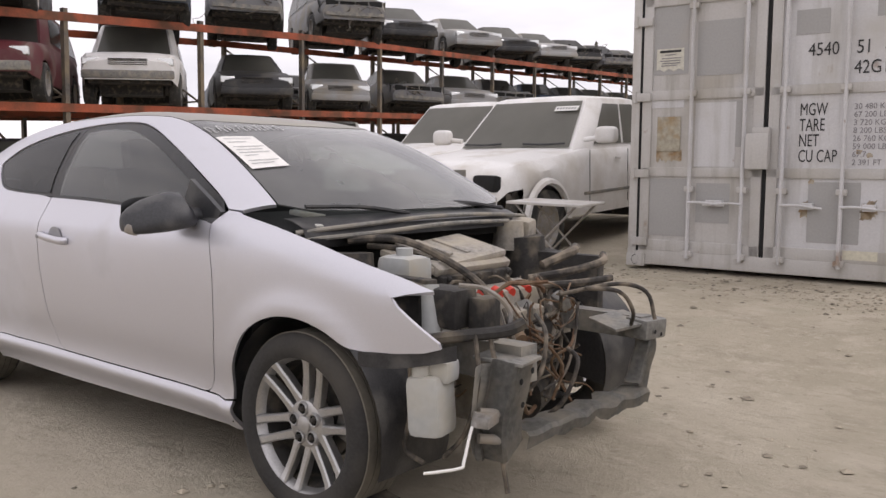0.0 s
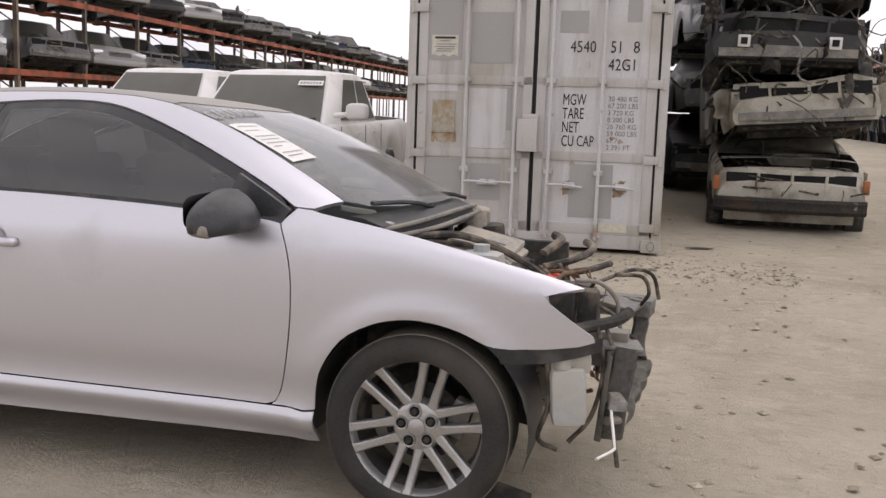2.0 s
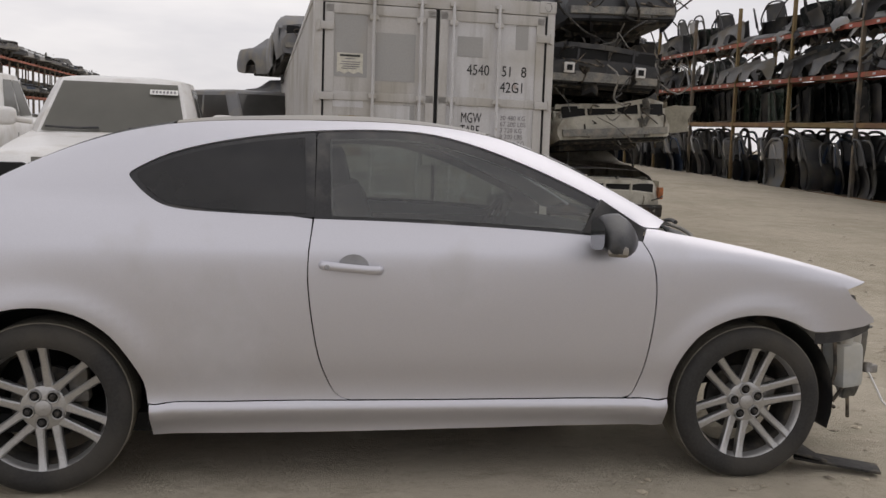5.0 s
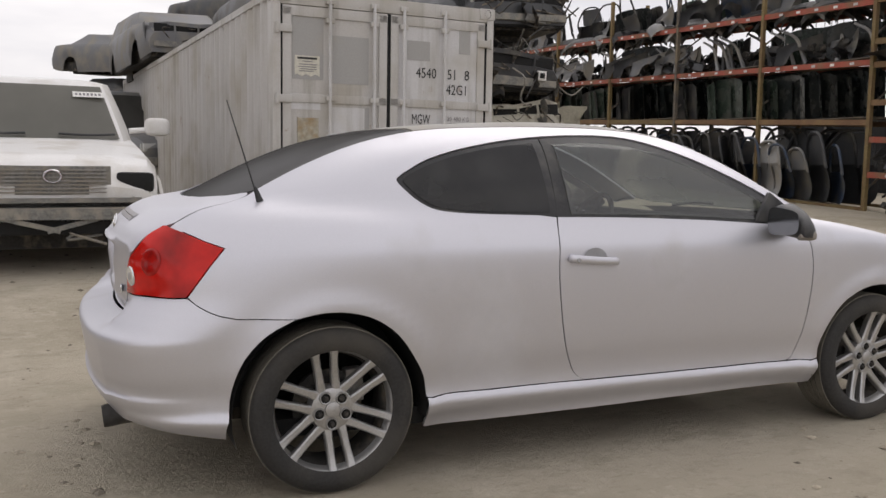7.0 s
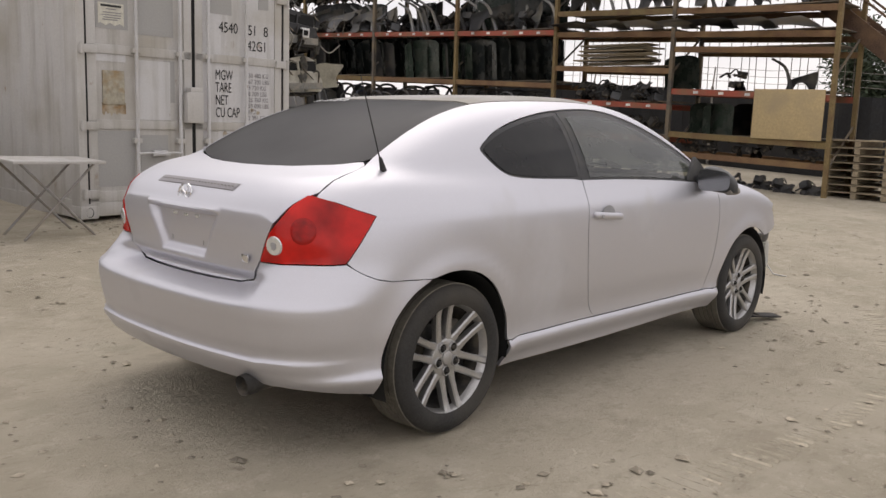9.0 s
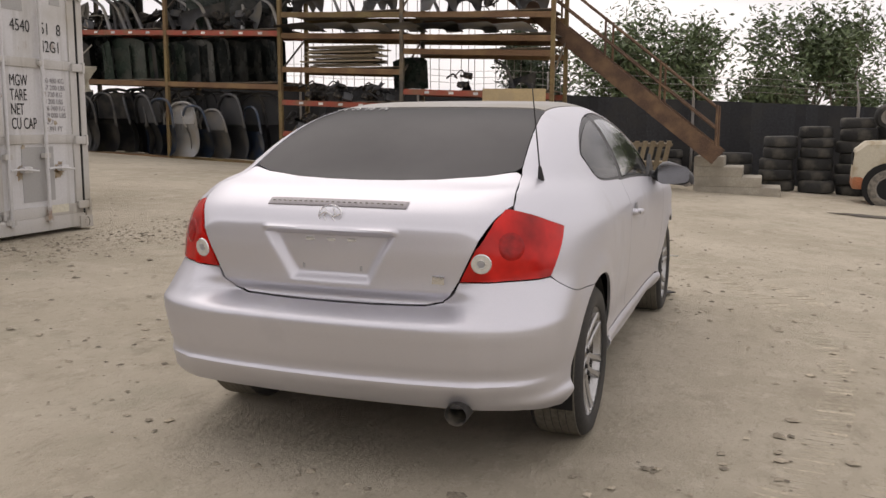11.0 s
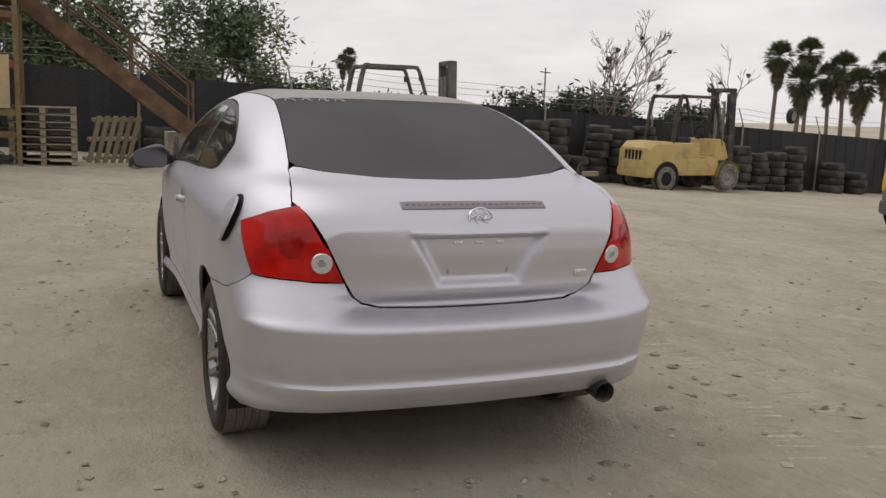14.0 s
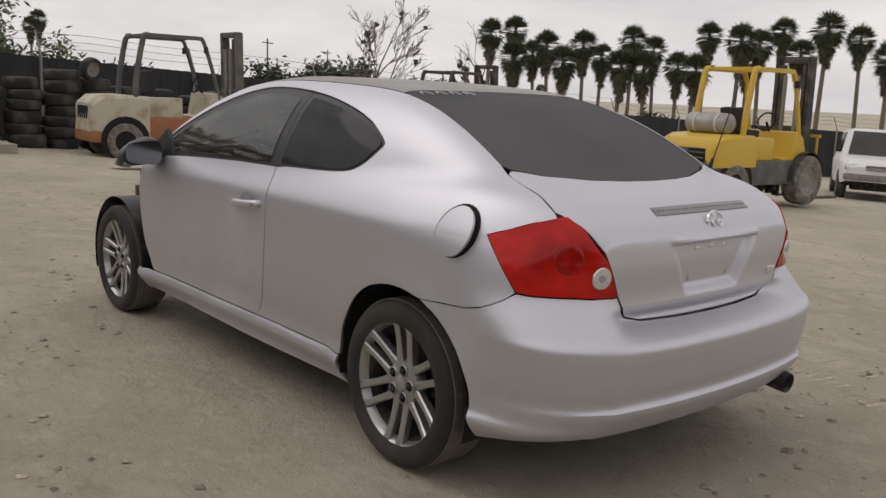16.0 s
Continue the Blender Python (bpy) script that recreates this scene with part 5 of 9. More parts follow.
box(bm, (1.80, -0.78, 0.035), (0.34, 0.10, 0.012), pose(0, 0, 0, 3, 4, -24), bevel=0.003)
box(bm, (1.62, -0.76, 0.09), (0.22, 0.16, 0.010), pose(0, 0, 0, 6, 16, 8), bevel=0.003)
part("undershield", bm, "engine_dark", coupe, "broken undershield touching the dirt")
bm = bmesh.new()
box(bm, (1.74, -0.56, 0.72), (0.16, 0.12, 0.13), bevel=0.02)
box(bm, (1.86, -0.52, 0.70), (0.07, 0.09, 0.12), bevel=0.015)
part("relay_box", bm, "engine_dark", coupe, "dusty black relay box")
bm = bmesh.new()
tube(bm, [(1.82, -0.60, 0.80), (1.90, -0.56, 0.79), (1.955, -0.52, 0.73), (1.96, -0.52, 0.66)], 0.008, 6, 4)
part("lamp_bracket", bm, "steel", coupe, "bright steel headlamp bracket")
bm = bmesh.new()
tube(bm, [(1.78, -0.70, 0.635), (1.86, -0.64, 0.650), (1.96, -0.55, 0.665), (2.0, -0.50, 0.69)], 0.020, 8, 4)
part("horn_tube", bm, "engine_dark", coupe)
# engine and gearbox
bm = bmesh.new()
box(bm, (1.42, -0.04, 0.845), (0.25, 0.56, 0.03), pose(0, 0, 0, 4, 12, 0), bevel=0.012)
for k in range(4):
    box(bm, (1.41, -0.24 + 0.13 * k, 0.868), (0.18, 0.03, 0.012), pose(0, 0, 0, 4, 12, 0), bevel=0.004)
box(bm, (1.535, -0.02, 0.806), (0.05, 0.54, 0.035), pose(0, 0, 0, 0, 30), bevel=0.01)
part("engine_cover", bm, "engine", coupe, "dust-caked grey engine cover")
bm = bmesh.new()
box(bm, (1.50, -0.02, 0.765), (0.14, 0.52, 0.07), pose(0, 0, 0, 0, 14), bevel=0.012)
for k in range(5):
    rod(bm, (1.565, -0.24 + 0.11 * k, 0.775), (1.59, -0.24 + 0.11 * k, 0.768), 0.012, seg=8)
part("cylinder_head", bm, "engine_dark", coupe, "dark oily cylinder head")
bm = bmesh.new()
box(bm, (1.52, 0.08, 0.52), (0.36, 0.58, 0.42), bevel=0.03)
for y in (-0.14, 0.0, 0.14, 0.28):
    box(bm, (1.70, y, 0.56), (0.09, 0.10, 0.22), pose(0, 0, 0, 0, 10, 5), bevel=0.02)
box(bm, (1.64, -0.12, 0.36), (0.30, 0.22, 0.18), bevel=0.04)
part("engine_block", bm, "engine", coupe, "dirty cast engine block")
for k, y in enumerate((-0.16, -0.06, 0.03, 0.16)):
    bm = bmesh.new()
    rod(bm, (1.665, y, 0.725), (1.70, y - 0.01, 0.715), 0.023, 0.019, 14)
    part("intake_plug", bm, "orange_plastic", coupe, "bright red plug in the intake port")
bm = bmesh.new()
rod(bm, (1.62, 0.08, 0.45), (1.60, 0.34, 0.45), 0.17, 0.11, 24)
for k in range(8):
    a = k * math.pi / 4
    box(bm, (1.615 + 0.15 * math.cos(a), 0.20, 0.45 + 0.15 * math.sin(a)), (0.03, 0.24, 0.012), pose(0, 0, 0, 0, -math.degrees(a)), bevel=0.003)
rod(bm, (1.70, 0.10, 0.32), (1.68, 0.30, 0.33), 0.09, 0.07, 18)
box(bm, (1.72, 0.14, 0.56), (0.10, 0.16, 0.10), pose(0, 0, 0, 10, 14, -8), bevel=0.02)
part("gearbox", bm, "engine_dark", coupe, "dark dusty gearbox casing")
bm = bmesh.new()
box(bm, (1.47, -0.47, 0.80), (0.16, 0.13, 0.12), bevel=0.03)
rod(bm, (1.47, -0.47, 0.85), (1.47, -0.47, 0.885), 0.03, seg=12)
part("coolant_tank", bm, "clear_tank", coupe, "beige coolant tank")
hoses("hose", "wire", coupe, [[(1.22, -0.50, 0.90), (1.38, -0.40, 0.905), (1.55, -0.34, 0.84), (1.70, -0.30, 0.74), (1.80, -0.34, 0.62), (1.82, -0.38, 0.54)],
                               [(1.24, -0.42, 0.875), (1.40, -0.36, 0.865), (1.50, -0.32, 0.82), (1.56, -0.30, 0.74)],
                               [(1.62, 0.30, 0.74), (1.74, 0.42, 0.77), (1.80, 0.60, 0.80), (1.76, 0.70, 0.82)],
                               [(1.66, 0.22, 0.72), (1.80, 0.36, 0.735), (1.88, 0.52, 0.75)],
                               [(1.60, 0.45, 0.78), (1.66, 0.60, 0.83), (1.62, 0.72, 0.84)]], [0.014, 0.011, 0.016, 0.014, 0.020], "brown dusty rubber hose")
rnd = random.Random(11)
M["rusty_loom"] = material("rust_brown_loom", (0.13, 0.075, 0.042), 0.8, 0.0, 50, 0.35, 0.2, (0.24, 0.18, 0.12), 12, 0.4)
for k in range(80):
    a = Vector((rnd.uniform(1.52, 1.84), rnd.uniform(-0.36, 0.34), rnd.uniform(0.50, 0.76)))
    pts = [a]
    for j in range(4):
        a = a + Vector((rnd.uniform(-0.06, 0.09), rnd.uniform(-0.14, 0.14), rnd.uniform(-0.14, 0.06)))
        a.x, a.y, a.z = min(a.x, 1.90), max(-0.42, min(a.y, 0.38)), max(0.30, min(a.z, 0.76))
        pts.append(a.copy())
    bm = bmesh.new()
    tube(bm, pts, rnd.choice((0.003, 0.004, 0.006, 0.008)), 6, 4)
    part("wire", bm, rnd.choice(("wire", "wire", "rusty_loom")), coupe, "brown wiring loom")
for k in range(26):
    c = (rnd.uniform(1.58, 1.80), rnd.uniform(-0.30, 0.36), rnd.uniform(0.34, 0.72))
    bm = bmesh.new()
    if k % 3:
        box(bm, c, [rnd.uniform(0.03, 0.08) for _ in range(3)], pose(0, 0, 0, rnd.uniform(-30, 30), rnd.uniform(-30, 30), rnd.uniform(0, 90)), bevel=0.010)
    else:
        rod(bm, c, (c[0] + rnd.uniform(0.03, 0.08), c[1] + rnd.uniform(-0.06, 0.06), c[2] + rnd.uniform(-0.04, 0.04)), rnd.uniform(0.02, 0.045), seg=12)
    part("engine_fitting", bm, rnd.choice(("engine", "engine_dark", "rusty_loom", "grey_metal")), coupe)
hoses("drooping_wire", "wire", coupe, [[(1.92, 0.20, 0.74), (2.02, 0.28, 0.73), (2.05, 0.34, 0.66), (2.02, 0.40, 0.60)],
                                        [(1.86, 0.10, 0.72), (1.98, 0.34, 0.75), (2.06, 0.44, 0.72), (2.09, 0.46, 0.62)],
                                        [(1.84, -0.20, 0.66), (1.95, -0.30, 0.62), (1.97, -0.36, 0.50), (1.93, -0.42, 0.42)],
                                        [(1.90, -0.62, 0.66), (1.93, -0.64, 0.52), (1.90, -0.66, 0.36), (1.83, -0.68, 0.27)],
                                        [(1.76, -0.76, 0.58), (1.77, -0.77, 0.42), (1.74, -0.76, 0.30), (1.80, -0.74, 0.26)],
                                        [(1.93, -0.58, 0.64), (1.98, -0.60, 0.50), (1.96, -0.58, 0.38), (1.99, -0.56, 0.16)],
                                        [(1.95, 0.0, 0.55), (2.02, -0.06, 0.52), (2.0, -0.12, 0.40), (1.95, -0.15, 0.34)]], 0.008, "loose drooping wire")
# rusty lamp frame on the left, seen from behind
bm = bmesh.new()
for dz in (0.60, 0.655, 0.71):
    bar(bm, (1.28, 0.66, dz), (1.56, 0.62, dz - 0.02), 0.03, 0.025)
for x in (1.29, 1.42, 1.55):
    bar(bm, (x, 0.64, 0.57), (x, 0.64, 0.72), 0.02, 0.02)
crumpled_rows = [[(1.30 + 0.24 * u, 0.60 + 0.02 * math.sin(9 * u + 4 * v), 0.58 + 0.12 * v + 0.012 * math.sin(14 * u)) for u in np.linspace(0, 1, 8)] for v in np.linspace(0, 1, 5)]
grid_surface(bm, crumpled_rows)
part("lamp_frame", bm, material("rusty_bracket", (0.20, 0.14, 0.08), 0.85, 0.1, 30, 0.4, 0.2, (0.30, 0.25, 0.17), 8, 0.5), coupe, "rusty headlamp frame, no wing")

# the engine sits towards the right of the bay, with the torn support pushed in beside it
for o in coupe.children:
    if o.name.split(".")[0] in ("engine_cover", "cylinder_head", "engine_block", "intake_plug", "gearbox", "wire", "engine_fitting") or o.name in ("hose.002", "hose.003", "hose.004", "drooping_wire", "drooping_wire.001", "drooping_wire.006"):
        for v in o.data.vertices:
            v.co.y = v.co.y * 0.80 - 0.16


# ---- shipping container ----
M["box_patch"] = material("touch_up_paint", (0.36, 0.355, 0.345), 0.6, 0.0, 60, 0.05, 0.04, (0.40, 0.37, 0.33), 2.0, 0.3)
def streaked(name, color, stain, cover):
    """Weathered container paint: dirt that runs down, chalky fading and small rust spots."""
    m = material(name, color, 0.6, 0.0, 60, 0.05, 0.04, stain, 1.3, cover)
    n, l = m.node_tree.nodes, m.node_tree.links
    p = n["Principled BSDF"]
    last = p.inputs["Base Color"].links[0].from_socket
    tc = n.new("ShaderNodeTexCoord")
    for scale, stretch, lo, hi, tone, most in ((1.0, (9, 9, 0.7), 0.52, 0.72, tuple(c * 0.72 for c in stain), 0.55), (2.6, (1, 1, 0.6), 0.66, 0.74, (0.23, 0.13, 0.06), 0.75), (14.0, (1, 1, 0.5), 0.68, 0.74, (0.26, 0.15, 0.07), 0.6)):
        mp, nz, mr, mx = n.new("ShaderNodeMapping"), n.new("ShaderNodeTexNoise"), n.new("ShaderNodeMapRange"), n.new("ShaderNodeMix")
        mp.inputs["Scale"].default_value = stretch
        nz.inputs["Scale"].default_value, nz.inputs["Detail"].default_value, nz.inputs["Roughness"].default_value = scale, 8.0, 0.62
        mr.inputs["From Min"].default_value, mr.inputs["From Max"].default_value, mr.inputs["To Max"].default_value = lo, hi, most
        mx.data_type = "RGBA"
        mx.inputs["B"].default_value = (*tone, 1)
        l.new(tc.outputs["Object"], mp.inputs["Vector"])
        l.new(mp.outputs["Vector"], nz.inputs["Vector"])
        l.new(nz.outputs["Fac"], mr.inputs["Value"])
        l.new(mr.outputs["Result"], mx.inputs["Factor"])
        l.new(last, mx.inputs["A"])
        last = mx.outputs["Result"]
    l.new(last, p.inputs["Base Color"])
    return m


M["box_paint"] = streaked("container_paint", (0.50, 0.485, 0.465), (0.385, 0.355, 0.30), 0.40)
M["box_light"] = streaked("lighter_panel_paint", (0.58, 0.575, 0.58), (0.47, 0.45, 0.41), 0.35)
M["rust"] = material("rust_stain", (0.25, 0.165, 0.085), 0.9, 0.0, 25, 0.4, 0.2, (0.42, 0.37, 0.29), 14, 0.52)
M["old_plate"] = material("weathered_plate", (0.37, 0.34, 0.27), 0.8, 0.0, 30, 0.2, 0.1, (0.30, 0.20, 0.09), 9, 0.4)
M["ink"] = material("black_stencil", (0.03, 0.03, 0.03), 0.7, 0.0, 90, 0.2, 0.0)
M["faint_ink"] = material("faded_stencil", (0.24, 0.23, 0.24), 0.7, 0.0, 90, 0.3, 0.0)

CW, CH, CL = 2.438, 2.591, 12.19
box_m = Matrix.Translation((0.83, 4.72, 0.27)) @ pose(0, 0, 0, 0, 0, 3.2)
container = thing("shipping_container", "weathered light grey steel shipping container with patched doors", "container", m=box_m)
bm = bmesh.new()
for s in (-1, 1):
    box(bm, (s * (CW / 2 - 0.04), 0.09, CH / 2), (0.08, 0.16, CH), bevel=0.006)
    box(bm, (s * (CW / 2 - 0.06), CL - 0.06, CH / 2), (0.12, 0.12, CH))
    box(bm, (s * (CW / 2 - 0.04), CL / 2, CH - 0.035), (0.07, CL, 0.07))
    box(bm, (s * (CW / 2 - 0.04), CL / 2, 0.09), (0.07, CL, 0.16))
box(bm, (0, 0.09, CH - 0.07), (CW - 0.16, 0.15, 0.14), bevel=0.006)
box(bm, (0, 0.09, 0.085), (CW - 0.16, 0.15, 0.13), bevel=0.006)
part("frame", bm, "box_paint", container, "steel corner posts, header and sill")
for s in (-1, 1):
    for yy in (0.085, CL - 0.08):
        for zz in (0.06, CH - 0.055):
            bm = bmesh.new()
            box(bm, (s * (CW / 2 - 0.082), yy, zz), (0.178, 0.178, 0.118), bevel=0.01)
            cc = part("corner_casting", bm, "box_paint", container)
            if yy < 1:
                bm = bmesh.new()
                lathe(bm, [(0.0, 0.0), (0.9, 0.0), (1.0, 0.004)], 20, Matrix.Translation((s * (CW / 2 - 0.082), yy - 0.0885, zz)) @ pose(0, 0, 0, 90) @ Matrix.Diagonal((0.035, 0.045, 1, 1)))
                part("casting_hole", bm, "gap", cc)
# corrugated sides and roof
for s in (-1, 1):
    bm = bmesh.new()
    lo, hi = [], []
    y, k = 0.18, 0
    while y < CL - 0.15:
        for dy, d in ((0.0, 0.0), (0.07, 0.0), (0.138, 0.036), (0.21, 0.036)):
            lo.append((s * (CW / 2 - 0.012 - d), y + dy, 0.16))
            hi.append((s * (CW / 2 - 0.012 - d), y + dy, CH - 0.06))
        y += 0.278
    grid_surface(bm, [lo, hi])
    part("side_wall", bm, "box_paint", container, "corrugated grey side wall", smooth=False)
bm = bmesh.new()
box(bm, (0, CL / 2, CH - 0.02), (CW - 0.1, CL - 0.2, 0.03))
part("roof", bm, "box_paint", container)
bm = bmesh.new()
box(bm, (0, CL - 0.06, CH / 2), (CW - 0.2, 0.04, CH - 0.2))
box(bm, (0, CL / 2, 0.14), (CW - 0.1, CL - 0.2, 0.04))
part("back_wall", bm, "box_paint", container)


def rel(x, z):
    """From the left edge and the ground of the door end to the container's own place."""
    return x - CW / 2, z


for s, x0, x1 in ((-1, 0.10, 1.200), (1, 1.238, 2.338)):
    c = (x0 + x1) / 2 - CW / 2
    wdt = x1 - x0
    bm = bmesh.new()
    box(bm, (c, 0.052, 1.29), (wdt, 0.03, 2.30))
    leaf = part("door", bm, "box_light" if s > 0 else "box_paint", container, "steel container door leaf with locking bars")
    for z in (0.20, 0.87, 1.555, 2.395):
        bm = bmesh.new()
        box(bm, (c, 0.032, z), (wdt, 0.026, 0.085 if z in (0.87, 1.555) else 0.10), bevel=0.008)
        part("door_rib", bm, "box_paint", leaf)
    for x in (x0 + 0.045, x1 - 0.045):
        bm = bmesh.new()
        box(bm, (x - CW / 2, 0.031, 1.29), (0.09, 0.024, 2.28), bevel=0.006)
        part("door_stile", bm, "box_paint", leaf)
    patches = ((1.56, 2.10, 0.26, 0.20), (2.10, 2.23, 0.13, 0.26), (1.78, 0.55, 0.40, 0.5)) if s > 0 else ((0.36, 2.04, 0.32, 0.60), (0.80, 1.95, 0.40, 0.47), (0.95, 1.29, 0.12, 0.40), (0.37, 0.55, 0.40, 0.52), (0.78, 0.60, 0.30, 0.35))
    for px, pz, pw, ph in patches:
        bm = bmesh.new()
        box(bm, (px - CW / 2, 0.0345, pz), (pw, 0.003, ph))
        part("paint_patch", bm, "box_patch", leaf, "darker grey touch-up patch")
    if s < 0:
        for px, pz, pw, ph in ((0.34, 1.52, 0.30, 0.15), (0.78, 1.20, 0.36, 0.56)):
            bm = bmesh.new()
            box(bm, (px - CW / 2, 0.0340, pz), (pw, 0.003, ph))
            part("paint_patch", bm, "box_light", leaf, "paler repainted patch")
    bm = bmesh.new()
    for x in ((x0 - 0.018,) if s < 0 else (x1 + 0.018,)):
        box(bm, (x - CW / 2, 0.03, 1.29), (0.032, 0.03, 2.30))
    part("door_gasket", bm, "gap", leaf, "black rubber door gasket")
    hx = x0 - 0.03 if s < 0 else x1 + 0.03
    for z in (0.23, 0.855, 1.545, 2.22):
        bm = bmesh.new()
        box(bm, (hx + (0.035 if s < 0 else -0.035) - CW / 2, 0.004, z), (0.17, 0.03, 0.075), bevel=0.008)
        rod(bm, (hx - 0.03 * (1 if s < 0 else -1) - CW / 2, -0.008, z - 0.05), (hx - 0.03 * (1 if s < 0 else -1) - CW / 2, -0.008, z + 0.05), 0.017, seg=12)
        part("hinge", bm, "box_paint", leaf)
    for rx in ((0.577, 1.047) if s < 0 else (1.375, 1.845)):
        bm = bmesh.new()
        rod(bm, (rx - CW / 2, -0.012, 0.10), (rx - CW / 2, -0.012, CH - 0.07), 0.017, seg=12)
        lock = part("locking_bar", bm, "box_light", leaf, "full-height locking bar")
        for z in (0.14, 0.72, 1.56, 2.32, CH - 0.09):
            bm = bmesh.new()
            box(bm, (rx - CW / 2, 0.0, z), (0.085, 0.05, 0.05), bevel=0.01)
            part("bar_guide", bm, "box_paint", lock)
        d = 1 if rx in (0.577, 1.375) else -1
        if rx == 1.845:
            d = 1
        bm = bmesh.new()
        tube(bm, [(rx - CW / 2, -0.03, 0.60), (rx + 0.12 * d - CW / 2, -0.04, 0.605), (rx + 0.33 * d - CW / 2, -0.035, 0.585)], 0.011, 8, 4)
        box(bm, (rx + 0.21 * d - CW / 2, -0.005, 0.60), (0.10, 0.06, 0.055), bevel=0.01)
        part("lock_handle", bm, "box_light", lock, "locking handle with rust below")
        bm = bmesh.new()
        lathe(bm, [(0.0, 0.0), (0.04, 0.0), (0.085, 0.0)], 48, Matrix.Translation((rx + 0.20 * d - CW / 2, 0.036, 0.57)) @ pose(0, 0, 0, 90) @ Matrix.Diagonal((0.7, 0.9, 1, 1)))
        for v in bm.verts:
            v.co.x += 0.045 * noise.noise(v.co * 30) + 0.02 * noise.noise(v.co * 90)
            v.co.z += 0.06 * noise.noise(v.co * 23 + Vector((5, 0, 0))) + 0.02 * noise.noise(v.co * 80)
        if s > 0:
            part("rust_bloom", bm, "rust", leaf, "brown rust stain")
        else:
            bm.free()
bm = bmesh.new()
box(bm, (1.219 - CW / 2, 0.035, 1.29), (0.030, 0.035, 2.30))
part("centre_gasket", bm, "gap", container, "black gasket between the doors")
bm = bmesh.new()
box(bm, (1.175 - CW / 2, -0.035, 1.05), (0.19, 0.09, 0.30), bevel=0.012)
box(bm, (1.20 - CW / 2, -0.03, 1.22), (0.14, 0.07, 0.06), bevel=0.01)
part("lock_box", bm, "box_paint", container, "welded padlock box")

placard = bmesh.new()
rows = [[(0.352 - CW / 2 + 0.255 * (u - 0.5), -0.004 + 0.0 * v, 1.875 + 0.19 * (v - 0.5) + 0.012 * math.sin(u * 17) * (v < 0.3)) for u in np.linspace(0, 1, 12)] for v in np.linspace(0, 1, 5)]
grid_surface(placard, [[(a, 0.030, c) for a, b, c in r] for r in rows])
pl = part("customs_plate", placard, material("cream_plate", (0.60, 0.58, 0.50), 0.7, 0.0, 40, 0.1, 0.05), container, "cream approval plate with print")
for k, (wd, z, off) in enumerate(((0.20, 1.945, 0), (0.10, 1.915, 0.0), (0.18, 1.885, 0.01), (0.19, 1.862, 0), (0.17, 1.84, 0.01), (0.15, 1.82, -0.01))):
    bm = bmesh.new()
    box(bm, (0.352 - CW / 2 + off, 0.0275, z), (wd, 0.002, 0.020 if k == 0 else 0.008))
    part("print_line", bm, "faint_ink" if k else "ink", pl)
bm = bmesh.new()
box(bm, (0.36 - CW / 2, 0.028, 1.21), (0.22, 0.012, 0.31), bevel=0.004)
rp = part("data_plate", bm, "old_plate", container, "weathered blank plate with rust run-off")
bm = bmesh.new()
rows = [[(0.245 - CW / 2 + 0.24 * u, 0.033, 1.07 - (0.10 + 0.05 * noise.noise((u * 9, 0, 0))) * v) for u in np.linspace(0, 1, 14)] for v in np.linspace(0, 1, 4)]
grid_surface(bm, rows)
part("rust_run", bm, "rust", rp, "rust streak under the plate")


def stencil(text, x, z, size, ink="ink", squeeze=0.85, y=0.0325):
    letters(text, size, ink, Matrix.Translation((x - CW / 2, y, z)) @ pose(0, 0, 0, 90), container, "stencil", 0.0006, squeeze=squeeze)


stencil("4540", 1.53, 1.825, 0.150, squeeze=0.80)
stencil("51", 1.895, 1.825, 0.150, squeeze=0.80)
stencil("8", 2.10, 1.825, 0.150, squeeze=0.85)
stencil("42G1", 1.885, 1.665, 0.150, squeeze=0.78)
for k, t in enumerate(("MGW", "TARE", "NET", "CU CAP")):
    stencil(t, 1.485, 1.345 - 0.127 * k, 0.145, squeeze=0.585)
for k, t in enumerate(("30 480 KG", "67 200 LBS", "3 720 KG", "8 200 LBS", "26 760 KG", "59 000 LBS", "67.7", "2 391 FT")):
    stencil(t, 1.90, 1.385 - 0.0635 * k, 0.066, "faint_ink", squeeze=0.92)
bm = bmesh.new()
box(bm, (2.0 - CW / 2, 0.018, 0.215), (0.26, 0.004, 0.075))
part("sill_label", bm, material("cream_label", (0.60, 0.57, 0.46), 0.7, 0.0, 40, 0.1, 0.0), container, "small cream label at the door foot")
for q in ((1.955, 1.05), (2.03, 1.02), (1.60, 0.80)):
    bm = bmesh.new()
    lathe(bm, [(0.0, 0.0), (0.024, 0.0)], 24, Matrix.Translation((q[0] - CW / 2, 0.0325, q[1])) @ pose(0, 0, 0, 90))
    for v in bm.verts:
        v.co.z += 0.02 * noise.noise(v.co * 40)
    part("rust_bloom", bm, "rust", container)


